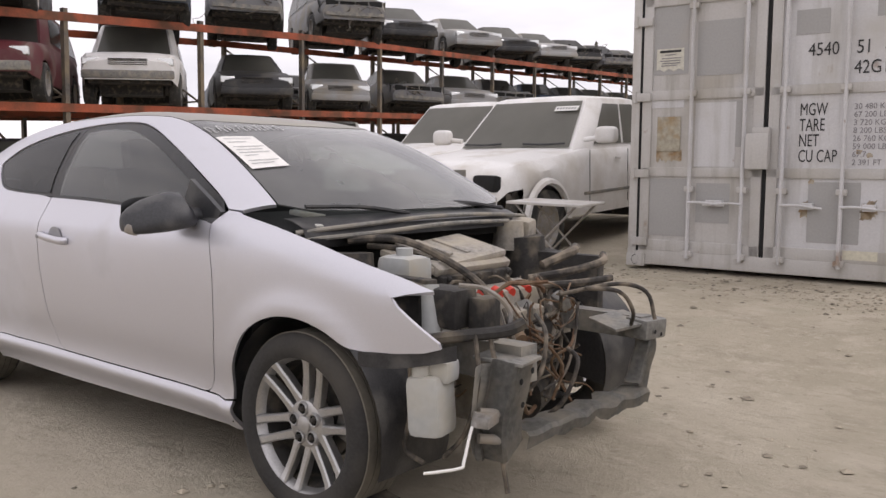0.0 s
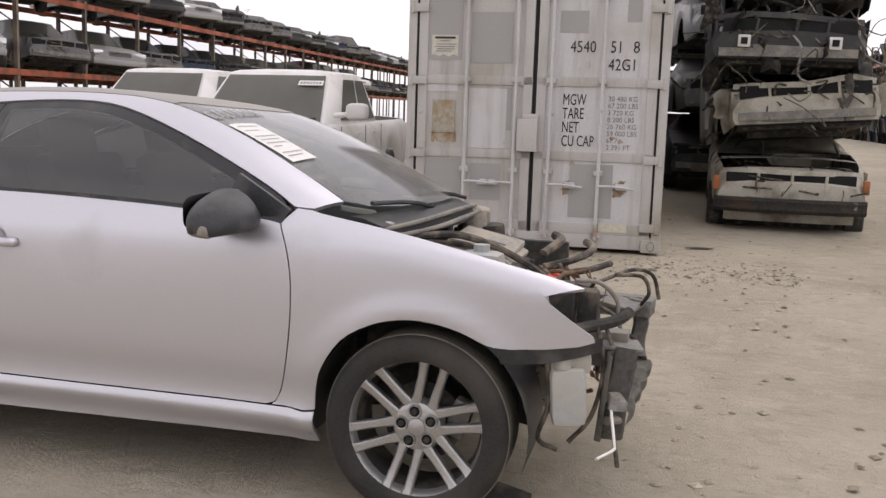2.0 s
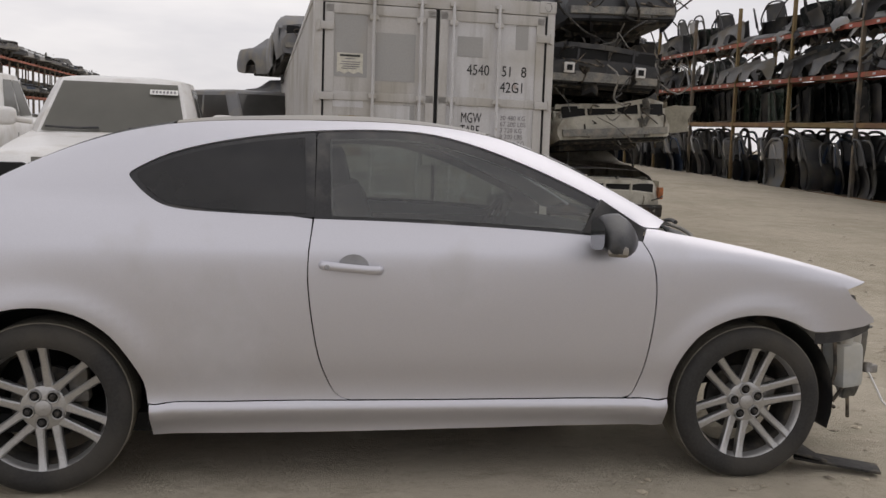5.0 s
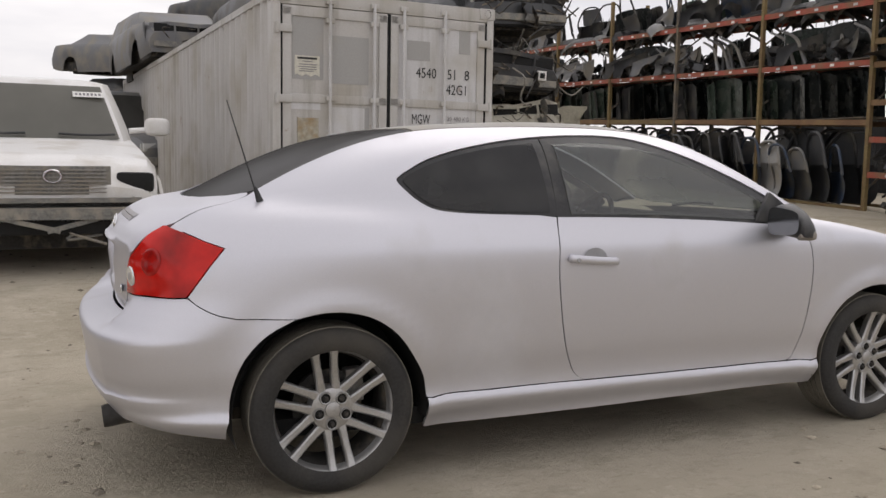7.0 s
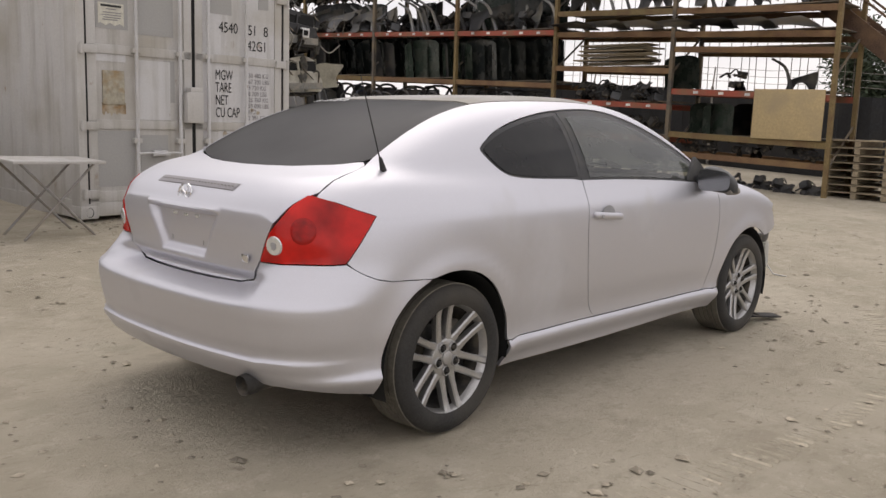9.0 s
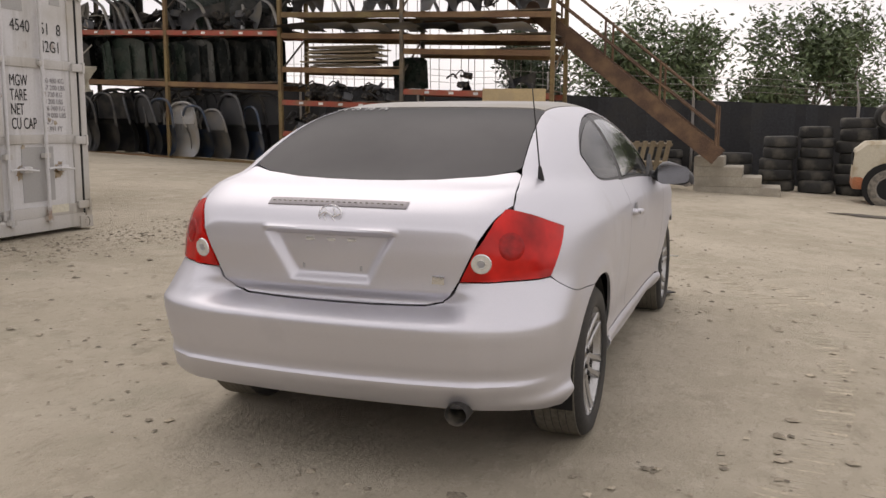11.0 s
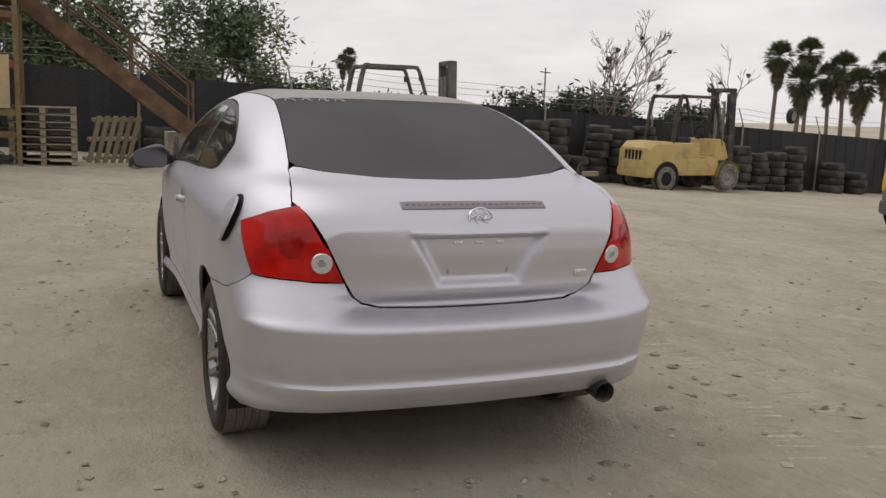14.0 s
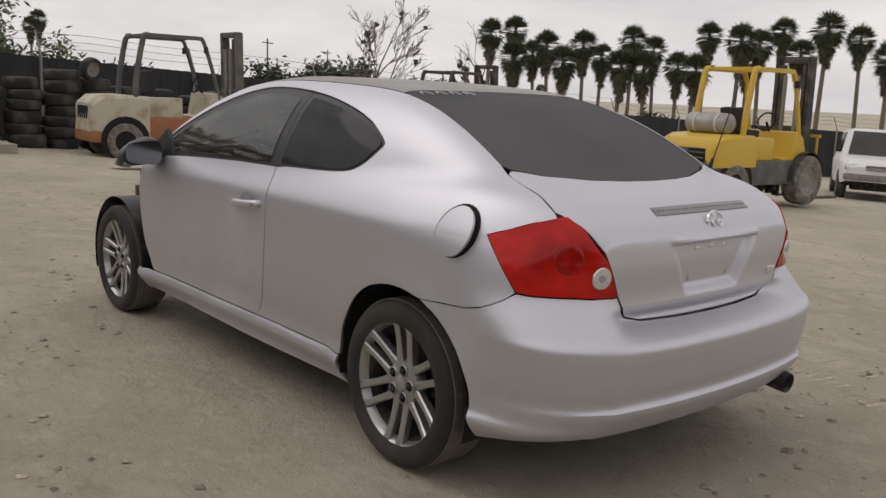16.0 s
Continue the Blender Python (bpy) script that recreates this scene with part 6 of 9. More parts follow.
# ---- other vehicles ----
M["car_glass"] = glass("dusty_car_glass", (0.10, 0.11, 0.11), 0.62, (0.15, 0.145, 0.135), 2.0, 0.12, 0.5)
M["pale_glass"] = glass("pale_dusty_glass", (0.12, 0.13, 0.13), 0.80, (0.25, 0.245, 0.215), 1.5, 0.15, 0.5)
M["lamp_old"] = material("dusty_lamp_glass", (0.30, 0.29, 0.26), 0.3, 0.2, 40, 0.2, 0.05, (0.26, 0.23, 0.18), 7, 0.4)
PAINTS = {
    "white": M["white_paint"],
    "grey": material("grey_car_paint", (0.17, 0.17, 0.175), 0.5, 0.2, 60, 0.1, 0.04, (0.26, 0.24, 0.20), 2.5, 0.45),
    "black": material("dusty_black_paint", (0.03, 0.03, 0.032), 0.45, 0.0, 60, 0.1, 0.04, (0.13, 0.12, 0.10), 2.5, 0.42),
    "silver": material("dull_silver_paint", (0.34, 0.34, 0.34), 0.5, 0.3, 60, 0.1, 0.04, (0.33, 0.30, 0.25), 2.5, 0.45),
    "maroon": material("maroon_paint", (0.10, 0.02, 0.025), 0.5, 0.0, 60, 0.1, 0.04, (0.16, 0.12, 0.10), 2.5, 0.4),
    "blue": material("dark_blue_paint", (0.03, 0.05, 0.09), 0.5, 0.0, 60, 0.1, 0.04, (0.15, 0.14, 0.12), 2.5, 0.4),
    "dark": material("dark_grey_paint", (0.06, 0.062, 0.066), 0.45, 0.1, 60, 0.1, 0.04, (0.12, 0.11, 0.09), 2.5, 0.35),
    "tan": material("tan_paint", (0.33, 0.29, 0.22), 0.55, 0.0, 60, 0.1, 0.04, (0.30, 0.26, 0.20), 2.5, 0.45),
}
STYLES = {
    "sedan": dict(L=4.6, W=1.76, sill=0.24, base=2.65, r=0.31, deck=[(-2.3, 0.80), (-2.22, 0.98), (-1.5, 1.0), (0.75, 0.96), (1.4, 0.88), (2.1, 0.74), (2.3, 0.62)], cab=(-1.75, 1.0, -0.95, 0.15, 0.93, 1.42, 0.80, 0.58), nose=0.62),
    "suv": dict(L=4.7, W=1.86, sill=0.36, base=2.7, r=0.36, deck=[(-2.35, 0.95), (-2.3, 1.12), (0.7, 1.10), (1.3, 1.06), (2.15, 0.98), (2.35, 0.80)], cab=(-2.25, 1.05, -2.05, 0.35, 1.08, 1.78, 0.86, 0.70), nose=0.80),
    "mini": dict(L=3.65, W=1.69, sill=0.22, base=2.46, r=0.30, deck=[(-1.8, 0.85), (-1.7, 0.95), (0.6, 0.93), (1.1, 0.90), (1.65, 0.78), (1.82, 0.60)], cab=(-1.65, 0.85, -1.45, 0.25, 0.90, 1.42, 0.78, 0.62), nose=0.62),
    "pickup": dict(off=0.30, L=5.5, W=1.91, sill=0.42, base=3.25, r=0.38, deck=[(-2.75, 1.18), (-0.75, 1.18), (0.9, 1.17), (1.3, 1.13), (2.35, 1.04), (2.68, 0.96), (2.75, 0.80)], cab=(-0.95, 1.15, -0.72, 0.42, 1.15, 1.76, 0.88, 0.70), nose=0.78),
}


def wheel_parts():
    """Meshes of a plain road wheel, shared by all the other vehicles."""
    res = {}
    bm = bmesh.new()
    lathe(bm, [(0.60, -0.30), (0.85, -0.34), (0.97, -0.28), (1.0, -0.18), (1.0, 0.18), (0.97, 0.28), (0.85, 0.34), (0.60, 0.30)], 32)
    res["tyre"] = mesh_object("tyre", bm, M["old_rubber"])
    bm = bmesh.new()
    lathe(bm, [(0.62, -0.28), (0.58, 0.16), (0.64, 0.30), (0.60, 0.31), (0.52, 0.20), (0.30, 0.14), (0.16, 0.20), (0.0, 0.22)], 28)
    res["rim"] = mesh_object("rim", bm, M["steel"])
    out = {k: o.data for k, o in res.items()}
    for o in res.values():
        bpy.data.objects.remove(o)
    return out


ROAD_WHEEL = wheel_parts()


def add_wheel(parent, c, r, width=0.21, flip=1, tilt=0, rim=True):
    m = Matrix.Translation(c) @ pose(0, 0, 0, -90 * flip, 0, tilt) @ Matrix.Diagonal((r, r, width / 0.62, 1))
    wheel = piece("wheel", ROAD_WHEEL["tyre"], parent, m)
    if rim:
        piece("rim", ROAD_WHEEL["rim"], wheel)
    return wheel


def crumpled(bm, c, w, h, turn, rnd, rough=0.25):
    """A torn, crumpled piece of sheet metal."""
    m = Matrix.Translation(c) @ pose(0, 0, 0, *turn)
    o = rnd.uniform(0, 50)
    rows = [[m @ Vector(((u - 0.5) * w + 0.3 * w * noise.noise((u * 2, v * 2, o)), (v - 0.5) * h + 0.3 * h * noise.noise((u * 2, v * 2, o + 9)), rough * w * noise.noise((u * 2.5, v * 2.5, o + 5)))) for u in np.linspace(0, 1, 6)] for v in np.linspace(0, 1, 6)]
    grid_surface(bm, rows)
    bmesh.ops.solidify(bm, geom=bm.faces[:], thickness=0.006)


def torn_face(car, W, xf, nose, mat, rnd):
    """The bared front end of a wreck: tie bar, struts, lamp pockets, beam, wing edges and wires."""
    sag = [rnd.uniform(-0.03, 0.03) for _ in range(4)]
    bm = bmesh.new()
    line = [(xf - 0.16, -0.42 * W, nose + 0.13 + sag[0]), (xf - 0.04, -0.26 * W, nose + 0.17 + sag[1]), (xf, 0.0, nose + 0.16 + sag[2]), (xf - 0.05, 0.27 * W, nose + 0.17 + sag[3]), (xf - 0.17, 0.42 * W, nose + 0.12 + sag[0])]
    for p, q in zip(line, line[1:]):
        bar(bm, p, q, 0.055, 0.06)
    part("tie_bar", bm, mat, car)
    bm = bmesh.new()
    line = [(xf - 0.12, -0.40 * W, nose - 0.17), (xf, -0.2 * W, nose - 0.20 + sag[1]), (xf + 0.01, 0.22 * W, nose - 0.21 + sag[2]), (xf - 0.13, 0.40 * W, nose - 0.18)]
    for p, q in zip(line, line[1:]):
        bar(bm, p, q, 0.07, 0.09)
    part("lower_beam", bm, "grey_metal", car)
    for y in (-0.20 * W, 0.03 + sag[0], 0.21 * W):
        bm = bmesh.new()
        bar(bm, (xf - 0.015, y, nose - 0.19), (xf - 0.02, y + sag[1], nose + 0.15), 0.035, 0.03)
        part("strut", bm, mat, car)
    for s in (-1, 1):
        bm = bmesh.new()
        for z in (-0.075, 0.085):
            bar(bm, (xf - 0.06, s * 0.25 * W, nose + z), (xf - 0.15, s * 0.43 * W, nose + z), 0.03, 0.025)
        bar(bm, (xf - 0.15, s * 0.43 * W, nose - 0.09), (xf - 0.15, s * 0.43 * W, nose + 0.1), 0.03, 0.03)
        part("lamp_pocket", bm, mat, car)
        if rnd.random() < 0.6:
            bm = bmesh.new()
            box(bm, (xf - 0.11, s * 0.345 * W, nose + 0.005), (0.06, 0.24, 0.11), pose(0, 0, 0, 0, -5, -s * 24), bevel=0.025)
            part("headlamp", bm, "lamp_old", car)
        bm = bmesh.new()
        rows = [[(xf - 0.16 - 0.35 * u, s * (0.455 * W + 0.012 * math.sin(3 * u + v)), nose - 0.20 + 0.38 * v + 0.03 * noise.noise((u * 4, v * 4, s + nose))) for u in np.linspace(0, 1, 5)] for v in np.linspace(0, 1, 6)]
        grid_surface(bm, rows)
        bmesh.ops.solidify(bm, geom=bm.faces[:], thickness=0.008)
        part("wing_edge", bm, mat, car)
    for k in range(6):
        bm = bmesh.new()
        c = Vector((xf + rnd.uniform(-0.04, 0.02), rnd.uniform(-0.36, 0.36) * W, nose + rnd.uniform(-0.1, 0.16)))
        tube(bm, [c, c + Vector((0.05, rnd.uniform(-0.2, 0.2), rnd.uniform(-0.15, 0.02))), c + Vector((0.0, rnd.uniform(-0.35, 0.35), rnd.uniform(-0.3, 0.05)))], rnd.uniform(0.006, 0.013), 6, 4)
        part("wire", bm, "wire", car)


def vehicle(name, label, style, paint, m, group="", front="lamps", wheels=True, glassy=True, crush=1.0, seed=0, glass_mat="car_glass", hood=True, skip_wheels=()):
    st = STYLES[style]
    rnd = random.Random(seed)
    off = st.get("off", 0.0)
    L, W, sill, base, r = st["L"], st["W"], st["sill"], st["base"], st["r"]
    mat = PAINTS[paint]
    car = thing(name, label, "truck" if style == "pickup" else "car", group, m)
    dx, dz = zip(*st["deck"])
    xs = sorted(set(np.round(np.concatenate([np.linspace(-L / 2, L / 2, 34), np.linspace(off + base / 2 - r * 1.15, off + base / 2 + r * 1.15, 13), np.linspace(off - base / 2 - r * 1.15, off - base / 2 + r * 1.15, 13)]), 3)))
    rows = []
    for x in xs:
        e = (abs(x) / (L / 2)) ** 5
        hw = W / 2 * (1 - 0.13 * e)
        top = float(np.interp(x, dx, dz))
        low = sill + 0.10 * e
        for c in (off - base / 2, off + base / 2):
            q = (r * 1.13) ** 2 - (x - c) ** 2
            if q > 0:
                low = max(low, r + math.sqrt(q) * 0.98)
        low = min(low, top - 0.12)
        mid = low + (top - low) * 0.55
        half = [(hw * 0.96, low), (hw, low + (top - low) * 0.25), (hw, mid), (hw * 0.975, top - 0.10), (hw * 0.90, top - 0.015), (hw * 0.55, top + 0.012), (0, top + 0.02)]
        rows.append([(x, y, z) for y, z in half] + [(x, -y, z) for y, z in half[-2::-1]])
    bm = bmesh.new()
    vs = grid_surface(bm, rows)
    bm.faces.new(vs[0])
    bm.faces.new(vs[-1][::-1])
    if style == "pickup":
        gone = [f for f in bm.faces if all(v.co.x < -0.78 and v.co.x > -L / 2 + 0.05 and v.co.z > 1.1 and abs(v.co.y) < W / 2 * 0.93 for v in f.verts)]
        bmesh.ops.delete(bm, geom=gone, context="FACES_ONLY")
    if not hood:
        gone = [f for f in bm.faces if all(v.co.x > st["cab"][1] - 0.05 and v.co.x < L / 2 - 0.12 and abs(v.co.y) < W / 2 * 0.92 and v.co.z > np.interp(v.co.x, dx, dz) - 0.03 for v in f.verts)]
        bmesh.ops.delete(bm, geom=gone, context="FACES_ONLY")
    body = part("body", bm, mat, car)
    bm = bmesh.new()
    box(bm, (0, 0, sill + 0.16), (L * 0.93, W * 0.80, 0.22))
    for c in (off - base / 2, off + base / 2):
        box(bm, (c, 0, r + 0.12), (r * 2.1, W * 0.62, r * 1.4))
    if not hood:
        box(bm, (L / 2 - 0.75, 0, sill + 0.30), (1.1, W * 0.7, 0.35))
    part("underside", bm, "engine_dark", car)
    # cab
    rb, fb, rt, ft, zb, zr, hb, ht = st["cab"]
    zr = zb + (zr - zb) * crush

    def ring(t, grow=0.0):
        z = zb - 0.06 + (zr - zb + 0.06) * t
        y = hb + (ht - hb) * (t ** 1.25)
        return [(rb + (rt - rb) * t, -y * 0.93, z), (rb + (rt - rb) * t - 0.02, 0, z), (rb + (rt - rb) * t, y * 0.93, z), (rb + (rt - rb) * t + 0.16, y, z), (fb + (ft - fb) * t - 0.22, y, z), (fb + (ft - fb) * t, y * 0.88, z), (fb + (ft - fb) * t + 0.06, 0, z), (fb + (ft - fb) * t, -y * 0.88, z), (fb + (ft - fb) * t - 0.22, -y, z), (rb + (rt - rb) * t + 0.16, -y, z)]
    bm = bmesh.new()
    rings = [[bm.verts.new(q) for q in ring(t)] for t in (0, 0.3, 0.6, 0.86, 0.96)]
    cx = (rt + ft) / 2
    rings.append([bm.verts.new((cx + (q[0] - cx) * 0.93, q[1] * 0.86, zr + 0.0)) for q in ring(1.0)])
    rings.append([bm.verts.new((cx + (q[0] - cx) * 0.55, q[1] * 0.5, zr + 0.022)) for q in ring(1.0)])
    for u, v in zip(rings, rings[1:]):
        for k in range(len(u)):
            bm.faces.new((u[k], u[(k + 1) % len(u)], v[(k + 1) % len(v)], v[k]))
    bm.faces.new(rings[-1])
    if crush < 1:
        for v in bm.verts:
            v.co.z += 0.10 * noise.noise(v.co * 2.1 + Vector((seed, 0, 0)))
    part("cab", bm, mat, car)
    if glassy:
        def pane(nm, i, j, t0, t1, u0, u1, lift, gm=glass_mat):
            a0, a1 = ring(t0), ring(t1)
            bm = bmesh.new()
            rows = []
            for t in np.linspace(0, 1, 5):
                row = []
                for u in np.linspace(u0, u1, 7):
                    p0, p1 = Vector(a0[i]).lerp(Vector(a0[j]), u), Vector(a1[i]).lerp(Vector(a1[j]), u)
                    row.append(p0.lerp(p1, t) + Vector(lift))
                rows.append(row)
            grid_surface(bm, rows)
            part(nm, bm, gm, car)
        def wide(nm, a, mid, b, t0, t1, lift):
            r0, r1 = ring(t0), ring(t1)
            bm = bmesh.new()
            rows = []
            for t in np.linspace(0, 1, 4):
                row = []
                for u in np.linspace(0.05, 1.95, 13):
                    p = [Vector(q[a]).lerp(Vector(q[mid]), u) if u < 1 else Vector(q[mid]).lerp(Vector(q[b]), u - 1) for q in (r0, r1)]
                    row.append(p[0].lerp(p[1], t) + Vector(lift))
                rows.append(row)
            grid_surface(bm, rows)
            part(nm, bm, glass_mat, car)
        wide("windscreen", 5, 6, 7, 0.10, 0.90, (0.012, 0, 0.010))
        wide("rear_window", 0, 1, 2, 0.22, 0.88, (-0.012, 0, 0.006))
        long_cab = fb - rb > 2.0
        cuts = ((0.05, 0.46), (0.50, 0.97)) if long_cab else ((0.04, 0.34), (0.40, 0.96))
        if style == "sedan":
            cuts = ((0.06, 0.46), (0.50, 0.93))
        for u0, u1 in cuts:
            pane("side_window", 3, 4, 0.16, 0.86, u0, u1, (0, 0.010, 0.003))
            pane("side_window", 9, 8, 0.16, 0.86, u0, u1, (0, -0.010, 0.003))
    if wheels:
        for k, (wx, wy) in enumerate(((base / 2, W / 2 - 0.13), (base / 2, -W / 2 + 0.13), (-base / 2, W / 2 - 0.13), (-base / 2, -W / 2 + 0.13))):
            if k not in skip_wheels:
                add_wheel(car, (wx + off, wy, r), r, 0.22, 1 if wy > 0 else -1)
    nose, xf = st["nose"], L / 2
    if front == "lamps":
        for s in (-1, 1):
            bm = bmesh.new()
            box(bm, (xf - 0.07, s * W * 0.36, nose), (0.10, 0.32, 0.15), pose(0, 0, 0, 0, -8, -s * 12), bevel=0.03)
            part("headlamp", bm, "lamp_clear", car)
        bm = bmesh.new()
        for k in range(4):
            box(bm, (xf - 0.01, 0, nose - 0.055 + 0.035 * k), (0.05, W * 0.38, 0.012), bevel=0.003)
        part("grille", bm, "engine_dark", car)
        bm = bmesh.new()
        box(bm, (xf - 0.03, 0, nose - 0.24), (0.14, W * 0.90, 0.16), bevel=0.04)
        part("bumper", bm, mat if style != "suv" else "grey_metal", car)
    else:
        # solid black block whose colour stands for shade inside the open nose
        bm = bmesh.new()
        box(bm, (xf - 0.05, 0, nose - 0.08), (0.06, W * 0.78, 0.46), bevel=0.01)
        part("front_opening", bm, "gap", car, "black block as the shade in a gaping front end without bumper")
        torn_face(car, W, xf, nose, mat, rnd)
        bm = bmesh.new()
        bar(bm, (xf, -W * 0.40, nose - 0.20 + rnd.uniform(-0.04, 0.04)), (xf + 0.03, W * 0.40, nose - 0.20), 0.10, 0.09)
        part("bumper_beam", bm, "grey_metal", car)
    return car


# ---- beside and behind the container ----
def placed(x, y, heading, lift=0.0):
    """A pose on the ground, with the front turned towards heading degrees."""
    return Matrix.Translation((x, y, ground_z(x, y) + lift)) @ pose(0, 0, 0, 2.58) @ pose(0, 0, 0, 0, 0, heading)


def detail_pickup(truck):
    """Fittings of the white pickup: bonnet scoop lines, empty lamp holes, mirrors, wipers, placard, grille, mudguard."""
    st = STYLES["pickup"]
    xf, W = st["L"] / 2, st["W"]
    for s in (-1, 1):
        # black block painted as the shade of the missing headlamp's socket
        bm = bmesh.new()
        box(bm, (xf - 0.075, s * 0.665, 0.845), (0.12, 0.31, 0.17), pose(0, 0, 0, 0, -6, -s * 12), bevel=0.04)
        hole = part("lamp_socket", bm, "gap", truck, "black block as the shade in an empty headlamp socket")
        bm = bmesh.new()
        rod(bm, (xf - 0.06, s * 0.74, 0.80), (xf - 0.015, s * 0.735, 0.80), 0.045, 0.035, 14)
        part("bulb_housing", bm, "clear_tank", hole)
        bm = bmesh.new()
        bmesh.ops.create_uvsphere(bm, u_segments=20, v_segments=12, radius=1.0)
        for v in bm.verts:
            v.co = [k * math.copysign(abs(q) ** 0.55, q) for k, q in zip((0.07, 0.13, 0.095), v.co)]
        bmesh.ops.transform(bm, matrix=Matrix.Translation((0.95, s * 1.12, 1.30)), verts=bm.verts)
        rod(bm, (0.93, s * 0.84, 1.25), (0.94, s * 1.05, 1.27), 0.03, seg=10)
        part("door_mirror", bm, PAINTS["white"], truck, "white door mirror")
        bm = bmesh.new()
        tube(bm, [(1.12, s * 0.15, 1.215), (1.13, s * 0.40, 1.205), (1.10, s * 0.68, 1.215)], 0.012, 6, 4)
        part("wiper", bm, "black_trim", truck)
        bm = bmesh.new()
        rows = []
        for a in np.linspace(radians(5), radians(175), 15):
            rows.append([(st["off"] + st["base"] / 2 + k * math.cos(a), s * (W / 2 + d), st["r"] + k * math.sin(a)) for k, d in ((0.50, -0.025), (0.47, 0.012), (0.435, 0.018), (0.425, -0.02))])
        grid_surface(bm, rows)
        part("wheel_flare", bm, PAINTS["white"], truck)
        for x in (0.30, -0.42):
            bm = bmesh.new()
            box(bm, (x, s * 0.958, 1.03), (0.12, 0.02, 0.03), bevel=0.006)
            part("door_handle", bm, PAINTS["white"], truck)
        for x in (1.02, 0.02, -0.72):
            bm = bmesh.new()
            box(bm, (x, s * 0.9545, 0.82), (0.006, 0.006, 0.62))
            part("door_gap", bm, "gap", truck)
        bm = bmesh.new()
        box(bm, (0.15, s * 0.957, 0.66), (2.0, 0.012, 0.035), bevel=0.004)
        part("side_moulding", bm, "grey_metal", truck)
    bm = bmesh.new()
    rows = [[(xf - 0.02 + 0.03 * (1 - (y / 0.5) ** 2), y, z) for z in (0.745, 0.86, 0.985)] for y in np.linspace(-0.46, 0.46, 9)]
    grid_surface(bm, rows)
    gr = part("grille_panel", bm, "grey_metal", truck, "grey grille shell")
    for k in range(7):
        bm = bmesh.new()
        bar(bm, (xf + 0.018, -0.42, 0.765 + 0.0315 * k), (xf + 0.018, 0.42, 0.765 + 0.0315 * k), 0.006, 0.012)
        part("grille_bar", bm, "steel", gr)
    bm = bmesh.new()
    lathe(bm, [(0.055, 0.0), (0.062, 0.008), (0.072, 0.008), (0.078, 0.0)], 24, Matrix.Translation((xf + 0.03, 0, 0.90)) @ pose(0, 0, 0, 0, 90) @ Matrix.Diagonal((0.75, 1, 1, 1)))
    part("badge", bm, "chrome", gr, "oval chrome badge")
    bm = bmesh.new()
    bar(bm, (xf + 0.02, -0.74, 0.60), (xf + 0.02, 0.74, 0.60), 0.06, 0.075)
    for s in (-1, 1):
        bar(bm, (xf - 0.4, s * 0.5, 0.50), (xf + 0.02, s * 0.5, 0.56), 0.09, 0.12)
    part("bumper_beam", bm, "engine", truck, "bare steel bumper beam")
    for k in range(10):
        rr = random.Random(k + 40)
        bm = bmesh.new()
        c = Vector((xf - 0.05, rr.uniform(-0.7, 0.7), rr.uniform(0.42, 0.76)))
        tube(bm, [c, c + Vector((0.04, rr.uniform(-0.2, 0.2), rr.uniform(-0.1, 0.05))), c + Vector((0, rr.uniform(-0.4, 0.4), rr.uniform(-0.2, 0.05)))], 0.012, 6, 4)
        part("bare_part", bm, rr.choice(("engine_dark", "engine", "grey_metal")), truck)
    # another black block, as shade in the nose below the grille
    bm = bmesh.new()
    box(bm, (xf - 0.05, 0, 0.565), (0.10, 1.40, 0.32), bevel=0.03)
    part("front_opening", bm, "gap", truck, "black block as the shade in the open nose below the grille")
    for y0, z0, y1, z1 in ((-0.55, 0.60, 0.05, 0.44), (0.55, 0.60, -0.05, 0.44), (-0.7, 0.70, 0.7, 0.70), (0.62, 0.72, 0.78, 0.44), (-0.62, 0.72, -0.78, 0.44)):
        bm = bmesh.new()
        bar(bm, (xf + 0.03, y0, z0), (xf + 0.035, y1, z1), 0.03, 0.04)
        part("nose_brace", bm, "grey_metal", truck)
    bm = bmesh.new()
    box(bm, (0, 0, 0), (0.002, 0.30, 0.085))
    bmesh.ops.transform(bm, matrix=Matrix.Translation((0.655, 0.47, 1.615)) @ pose(0, 0, 0, 0, -50.5, 0), verts=bm.verts)
    pl = part("placard", bm, "paper", truck, "white paper placard inside the windscreen")
    bm = bmesh.new()
    for k in range(7):
        v = box(bm, (0.003, -0.115 + 0.038 * k, 0), (0.002, 0.022, 0.035))
        bmesh.ops.transform(bm, matrix=Matrix.Translation((0.655, 0.47, 1.615)) @ pose(0, 0, 0, 0, -50.5, 0), verts=v)
    part("placard_print", bm, "faint_ink", pl)


white_truck = vehicle("pickup_truck", "dusty white extended-cab pickup without headlamps or front bumper", "pickup", "white", placed(-2.53, 6.85, -86.3, -0.06), front="none", seed=3, glass_mat="pale_glass")
for o in [c for c in white_truck.children if c.name.split(".")[0] in ("front_opening", "tie_bar", "lower_beam", "strut", "lamp_pocket", "headlamp", "wing_edge", "wire")]:
    bpy.data.objects.remove(o)
detail_pickup(white_truck)
shell = next(c for c in white_truck.children if c.name.split(".")[0] == "body")
bm = bmesh.new()
bm.from_mesh(shell.data)
bmesh.ops.delete(bm, geom=[f for f in bm.faces if all(v.co.x > 2.34 and v.co.z < 0.80 for v in f.verts)], context="FACES_ONLY")
bm.to_mesh(shell.data)
bm.free()
bm = bmesh.new()
box(bm, (2.45, 0, 0.62), (0.42, 1.55, 0.34), bevel=0.03)
